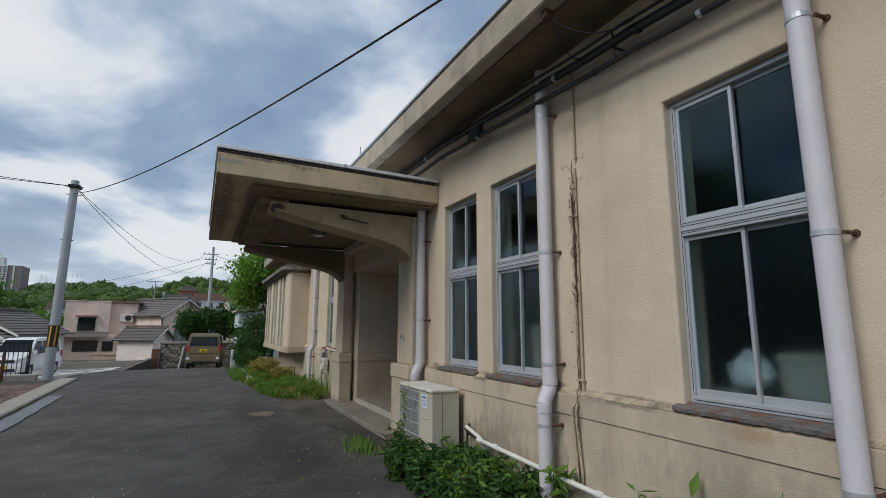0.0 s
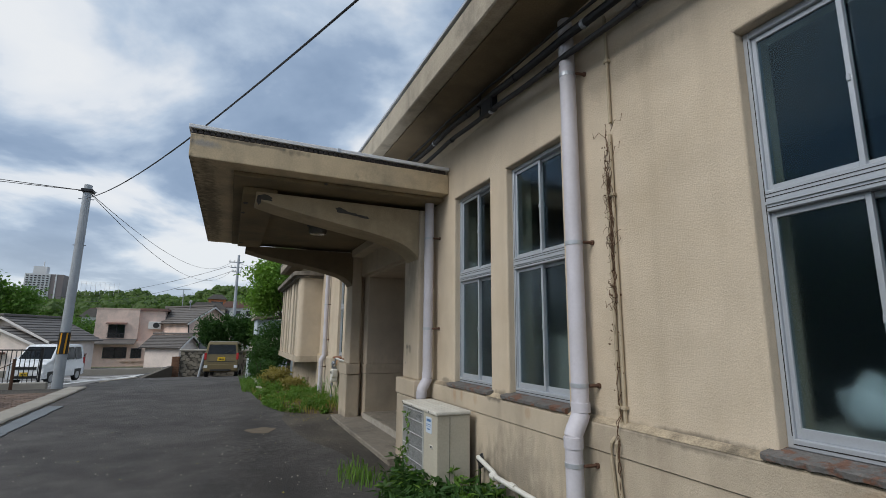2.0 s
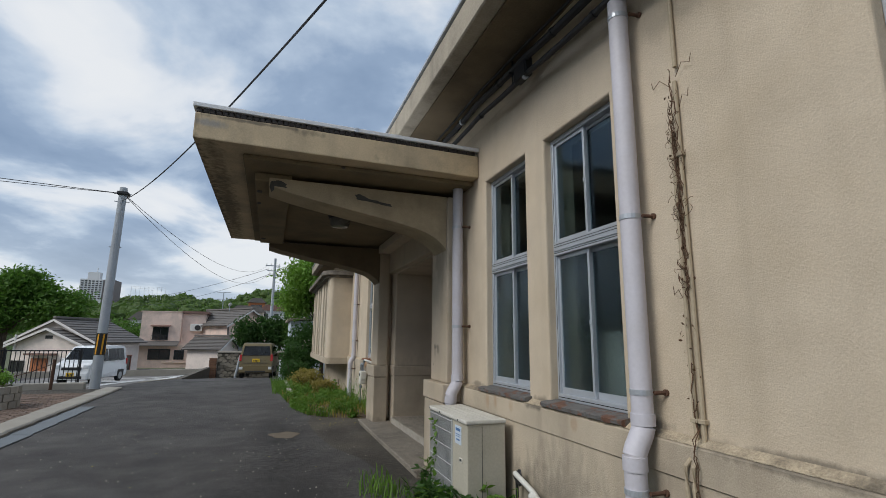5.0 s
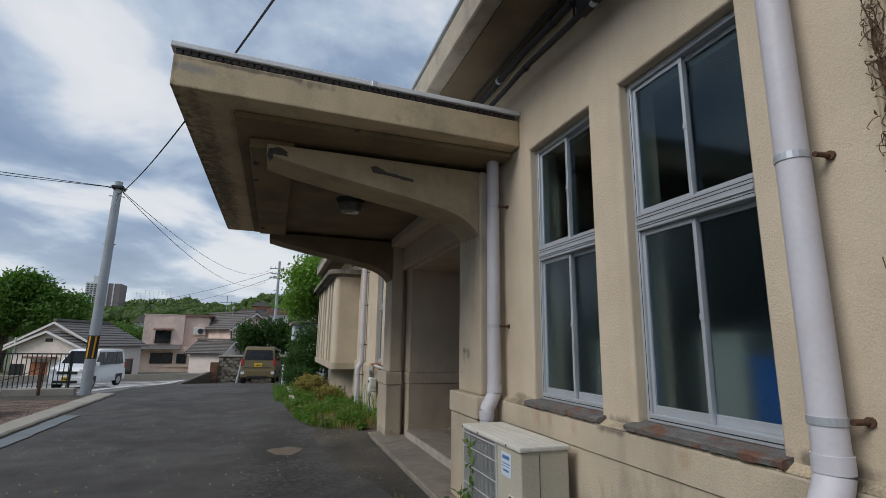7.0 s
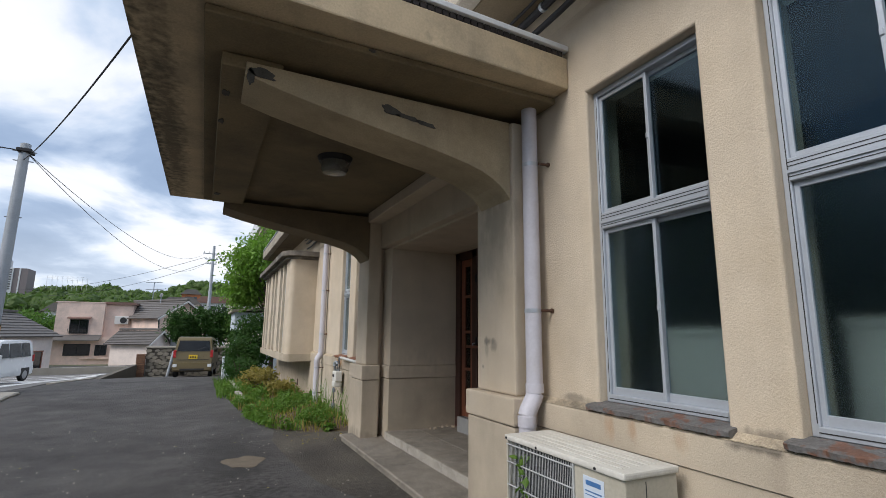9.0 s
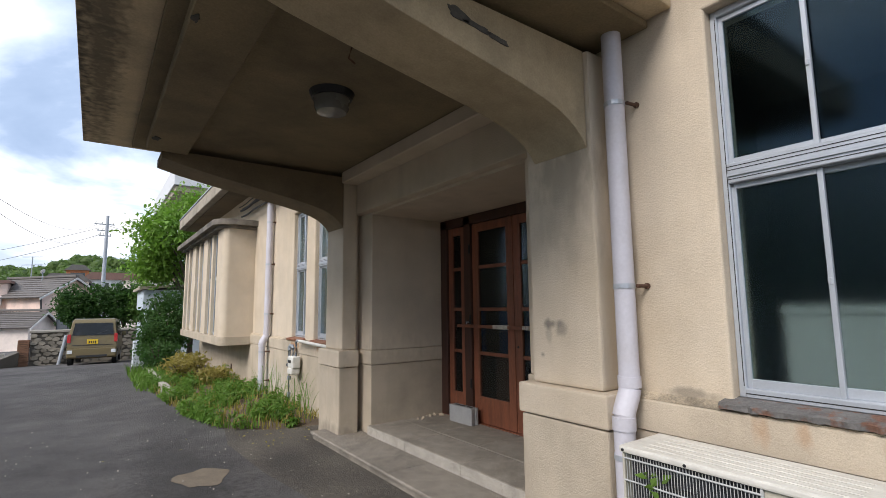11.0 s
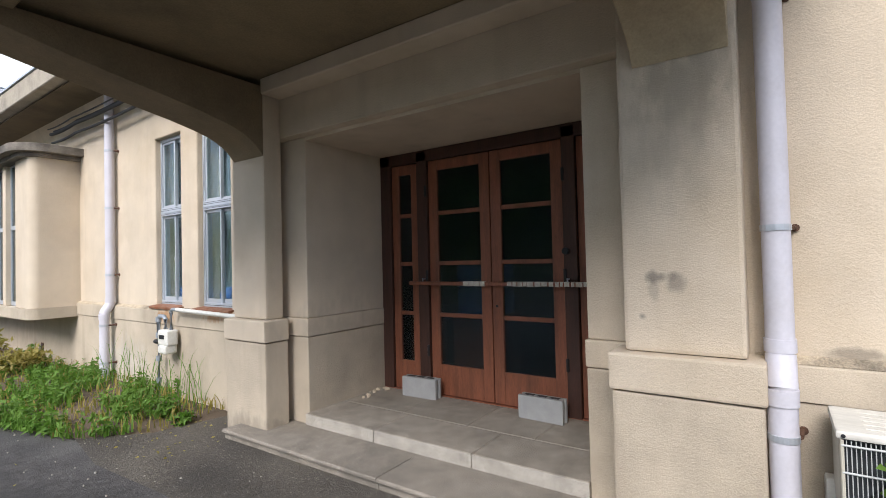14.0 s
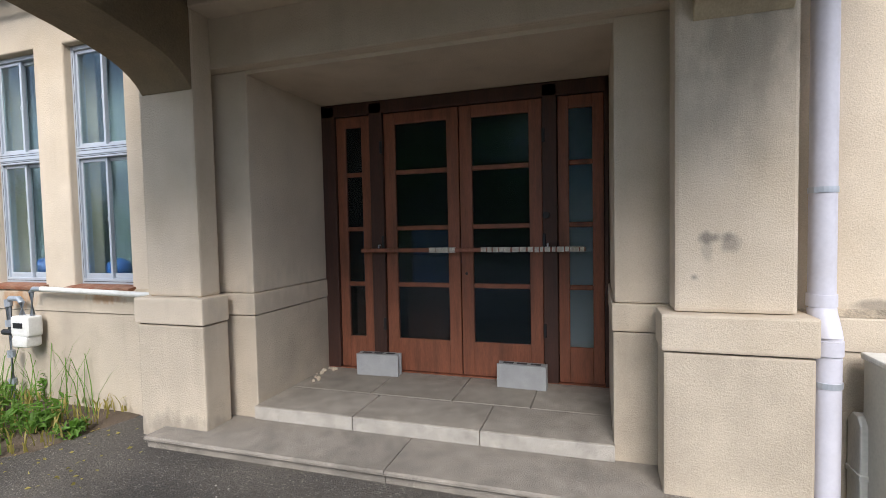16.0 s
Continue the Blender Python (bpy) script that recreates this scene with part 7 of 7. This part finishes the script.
part("screen", box(-2.0, 0.3, 56.4, 56.45, -0.2, 1.2), STEEL_GREY, balcony)
for k in range(4):
    part("post", box(-2.0 + k * 0.75, -1.94 + k * 0.75, 56.36, 56.4, -2.4, 1.25), PLASTIC, balcony)
# low house behind the fence
h4 = gable_house("low pale-plaster house with grey tiled roof and orange door", 7.0, 5.4, 1.05, 2.75, -3.8, PALE_R, 0.45)
porch_roof = part("porch_gable", prism([(-2.6, 0.75), (3.3, 0.75), (0.3, 1.95)], "y", -1.0, -0.02), PALE_R, h4)
for s, x in ((-1, -3.0), (1, 3.7)):
    tiled_slope(h4, (x, -1.4, 0.62), (x, 0.1, 0.62), (0.3, 0.1, 2.02), (0.3, -1.4, 2.02), 6)
    part("barge_board", prism([(x, 0.48), (x, 0.66), (0.3, 2.06), (0.3, 1.88)], "y", -1.46, -1.38), WHITE_T, h4)
part("porch_wall", box(-2.6, 3.3, -1.0, -0.04, -3.8, 0.748), PALE_R, h4)
part("door", box(-0.9, 0.5, -1.06, -1.0, -2.4, -0.35), ORANGE, h4, "orange slatted wooden door")
for k in range(8):
    part("door_slat", box(-0.88 + 0.175 * k, -0.86 + 0.175 * k, -1.075, -1.06, -2.4, -0.35), BROWN_T, h4)
part("door_hood", box(-1.1, 1.2, -1.6, -1.0, -0.1, 0.05), BROWN_T, h4)
house_window(h4, -2.5, -1.5, -1.01, -1.6, -0.6)
part("gable_vent", box(0.0, 0.6, -1.03, -1.0, 1.2, 1.45), PLASTIC, h4)
part("vent_pipe", tube([(-2.4, -1.1, 0.3), (-2.4, -1.1, 1.5)], 0.08, 8), WHITE_T, h4)
part("side_door", box(3.49, 3.55, 0.5, 1.9, -2.9, -0.3), WOOD, h4, "dark wooden sliding door")
pane = part("side_window", box(3.49, 3.53, 2.6, 4.4, -1.7, -0.3), CAR_GLASS, h4, "dark window glass")
for k in range(3):
    part("frame", box(3.5, 3.57, 2.55 + k * 0.9, 2.63 + k * 0.9, -1.75, -0.25), WOOD, pane)
for z in (-1.8, -0.3):
    part("frame", box(3.5, 3.572, 2.5, 4.5, z, z + 0.09), WOOD, pane)
part("plinth_board", box(3.49, 3.54, -0.0, 5.3, -3.8, -2.95), GREY_R, h4)
h4.matrix_basis = pose(-15.6, 50.0, 0, 0, 0, -22)
WHITE_B = material("white_modern_wall", (0.62, 0.63, 0.64), 0.7, vary=0.05, bump=0)
for k, (x, y, w, d, z0, z1, mt) in enumerate(((-20, 110, 9, 6, -2, 4.6, WHITE_B), (-27, 140, 8, 6, -2, 6.0, PALE_R), (-4, 120, 7, 6, -2, 7.0, PALE_R), (3, 130, 9, 6, -2, 8.0, WHITE_B), (-38, 120, 8, 6, -2, 3.5, WHITE_B), (9, 110, 8, 6, -2, 7.0, PALE_R), (-3.5, 170, 5, 5, -2, 12.5, ORANGE))):
    b = empty("house", x, y, z0, "distant pale house among the trees", "house", "distant houses")
    part("wall", box(x - w / 2, x + w / 2, y, y + d, z0 - 4, z1), mt, b)
    part("roof", prism([(x - w / 2 - 0.5, z1), (x + w / 2 + 0.5, z1), (x + w / 2 - 1.2, z1 + 1.5), (x - w / 2 + 1.2, z1 + 1.5)], "y", y - 0.5, y + d + 0.5), ROOF_T if k % 2 == 0 else BROWN_T, b)
    for i in range(3):
        part("window", box(x - w / 2 + 0.8 + i * (w - 1.6) / 3, x - w / 2 + 1.9 + i * (w - 1.6) / 3, y - 0.03, y + 0.02, z1 - 1.9, z1 - 0.7), CAR_GLASS, b)
# white two-storey wing beyond the building
annex = empty("annex", 6, 30, 0, "white flat-roofed annex behind the wing with deep eaves", "building")
part("wall", box(5.0, 13, 30.4, 38, -1, 7.2), WHITE_B, annex)
part("eave_soffit", box(3.2, 13.4, 29.4, 38.4, 7.0, 7.25), FASCIA, annex)
part("eave", box(3.1, 13.5, 29.3, 38.5, 7.26, 8.2, 0.02), WHITE_B, annex)
part("parapet_cap", box(3.4, 13.5, 29.6, 38.5, 8.201, 8.36), STEEL_GREY, annex, "grey metal parapet")
for k in range(3):
    house_window(annex, 5.5 + k * 2.2, 7.0 + k * 2.2, 30.39, 4.6, 6.4, False, WHITE_T)

# ---- far hills, tower and netting ----
HILL = material("wooded_hillside", (0.03, 0.058, 0.014), 0.95, vary=0.6, scale=0.06, fine=0.35, bump=1.0, depth=4.0, second=(0.075, 0.085, 0.018), amount=0.5, stain_scale=0.02, spread=(0.48, 0.62))


def hill(name, y, depth, x0, x1, base, profile, seed, label):
    nx, ny = 220, 16
    verts, faces = [], []
    for j in range(ny):
        for i in range(nx):
            x = x0 + (x1 - x0) * i / (nx - 1)
            t = j / (ny - 1)
            h = np.interp(x, [p[0] for p in profile], [p[1] for p in profile])
            b = 3.2 * noise.noise((x * 0.055 + seed, t * 6, 0.3)) + 2.6 * abs(noise.noise((x * 0.16, t * 17 + seed, 2.0))) + 1.5 * abs(noise.noise((x * 0.4, t * 40, seed)))
            verts.append((x, y + depth * t, base + (h - base) * math.sin(min(1.0, t * 1.05) * math.pi / 2) + b * min(1, t * 3)))
    for j in range(ny - 1):
        for i in range(nx - 1):
            k = j * nx + i
            faces.append((k, k + 1, k + nx + 1, k + nx))
    ob = mesh_from(name, verts, faces, HILL)
    for p in ob.data.polygons:
        p.use_smooth = True
    return tagged(ob, label, "hill", kind="structure")


hill("backdrop_hill", 430, 170, -420, 260, -8, [(-420, 36), (-274, 34), (-226, 33), (-149, 30), (-106, 39), (-60, 36), (-36, 34), (-5, 49), (33, 41), (90, 35), (260, 26)], 3, "long wooded hill on the horizon")
hill("backdrop_slope", 240, 120, -260, 120, -10, [(-260, 9), (-150, 11), (-110, 14), (-60, 18), (-20, 17), (10, 19), (60, 14), (120, 8)], 7, "nearer wooded slope below the hill")
WOODS = leaf_material("far_woodland_green", (0.078, 0.135, 0.032), (0.12, 0.12, 0.03), 0.5)


def woods(name, surface, count, size, seed, label):
    """Uneven crowns standing on a hillside, joined into one mesh."""
    rng = np.random.default_rng(seed)
    bm = bmesh.new()
    bmesh.ops.create_icosphere(bm, subdivisions=2, radius=1.0)
    base = np.array([v.co[:] for v in bm.verts])
    tri = np.array([[v.index for v in f.verts] for f in bm.faces])
    bm.free()
    ground_pts = np.array([v.co[:] for v in surface.data.vertices])
    pick = ground_pts[rng.integers(len(ground_pts) // 5, len(ground_pts), count)]
    verts, faces, total = [], [], 0
    for k, p in enumerate(pick):
        r = size * rng.uniform(0.55, 1.3)
        lump = 1 + 0.45 * np.array([noise.noise(Vector(b * 2.3) + Vector((k * 1.7, 0, 0))) for b in base])
        v = base * lump[:, None] * np.array([r, r, r * rng.uniform(0.7, 1.0)]) + p + np.array([rng.normal() * size, rng.normal() * size * 0.6, r * 0.35])
        n = 70
        d = rng.normal(size=(n, 3))
        d /= np.linalg.norm(d, axis=1)[:, None]
        d[:, 2] = np.abs(d[:, 2]) * 0.9 - 0.1
        mid = v.mean(axis=0) + d * r * rng.uniform(0.75, 1.22, (n, 1))
        arms = rng.normal(size=(n, 3, 3)) * r * 0.17
        count0 = total
        faces.append(tri + count0)
        faces.append(np.arange(n * 3).reshape(n, 3) + count0 + len(v))
        verts.append(np.concatenate([v, (mid[:, None, :] + arms).reshape(-1, 3)]))
        total = count0 + len(verts[-1])
    return tagged(mesh_from(name, np.concatenate(verts).tolist(), np.concatenate(faces).tolist(), WOODS), label, "woods", kind="stuff")


woods("far_woods", bpy.data.objects["backdrop_hill"], 1100, 5.0, 201, "distant tree crowns covering the long hill")
woods("slope_woods", bpy.data.objects["backdrop_slope"], 800, 4.0, 202, "tree crowns on the nearer slope")
TOWER = material("brown_tower_cladding", (0.20, 0.17, 0.17), 0.7, vary=0.1, bump=0)
tower = empty("tower_block", -143, 505, 0, "distant tower block with pale bands and roof sign", "building")
part("wall", box(-157, -131, 500, 520, 0, 50), TOWER, tower)
part("wall_pale", box(-157, -140, 499.4, 500, 0, 50), WHITE_B, tower)
for k in range(9):
    for j in range(6):
        part("window", box(-156 + j * 2.7, -154.4 + j * 2.7, 499.1, 499.4, 32.6 + k * 1.9, 33.6 + k * 1.9), CAR_GLASS, tower)
part("stair_stripe", box(-136.5, -135.5, 499.7, 500, 0, 50), WHITE_B, tower)
part("roof_box", box(-153, -144, 503, 510, 50.01, 56.5), WHITE_B, tower)
part("mast", tube([(-147, 506, 56.5), (-147, 506, 61)], 0.4, 6), WHITE_B, tower)
net = empty("range_netting", -104, 500, 38, "tall pale practice-range netting on the hilltop", "netting")
for k in range(9):
    part("mast", tube([(-118 + k * 3.4, 500, 34), (-118 + k * 3.4, 500, 45)], 0.11, 6), WHITE_B, net)
for z in (42, 43.5, 45.0):
    part("wire", tube([(-118, 500, z), (-90.8, 500, z)], 0.05, 5), WHITE_B, net)
ant = empty("tv_antenna", -5.4, 75, -3, "thin television antenna above the roofs", "antenna")
part("mast", tube([(-5.4, 75, -3.2), (-5.4, 75, 7.6)], 0.05, 6), GALV, ant)
for z in (7.5, 6.6):
    part("boom", tube([(-6.3, 75, z), (-4.5, 75, z + 0.1)], 0.04, 5), GALV, ant)

# wooded bank across the lane, seen in the window panes
for k, (x, y, s) in enumerate(((-15, -6, 4), (-16, -1.5, 3.5), (-15.5, 3, 3.5), (-15.5, 7, 5), (-16.5, 11, 7.5), (-16, -12, 5), (-16, 15.5, 10.5), (-17, 20, 10.5), (-19, 25, 10))):
    tree(x, y, s, [((x, y, s * 0.62), (2.6, 3.4, s * 0.36)), ((x + 0.8, y + 1.5, s * 0.3), (2.2, 2.8, s * 0.3))], TREE_LEAF, 120 + k, "green tree on the bank across the lane", 230, 14, 0.45, 0.2, 0.5, group="trees across the lane")
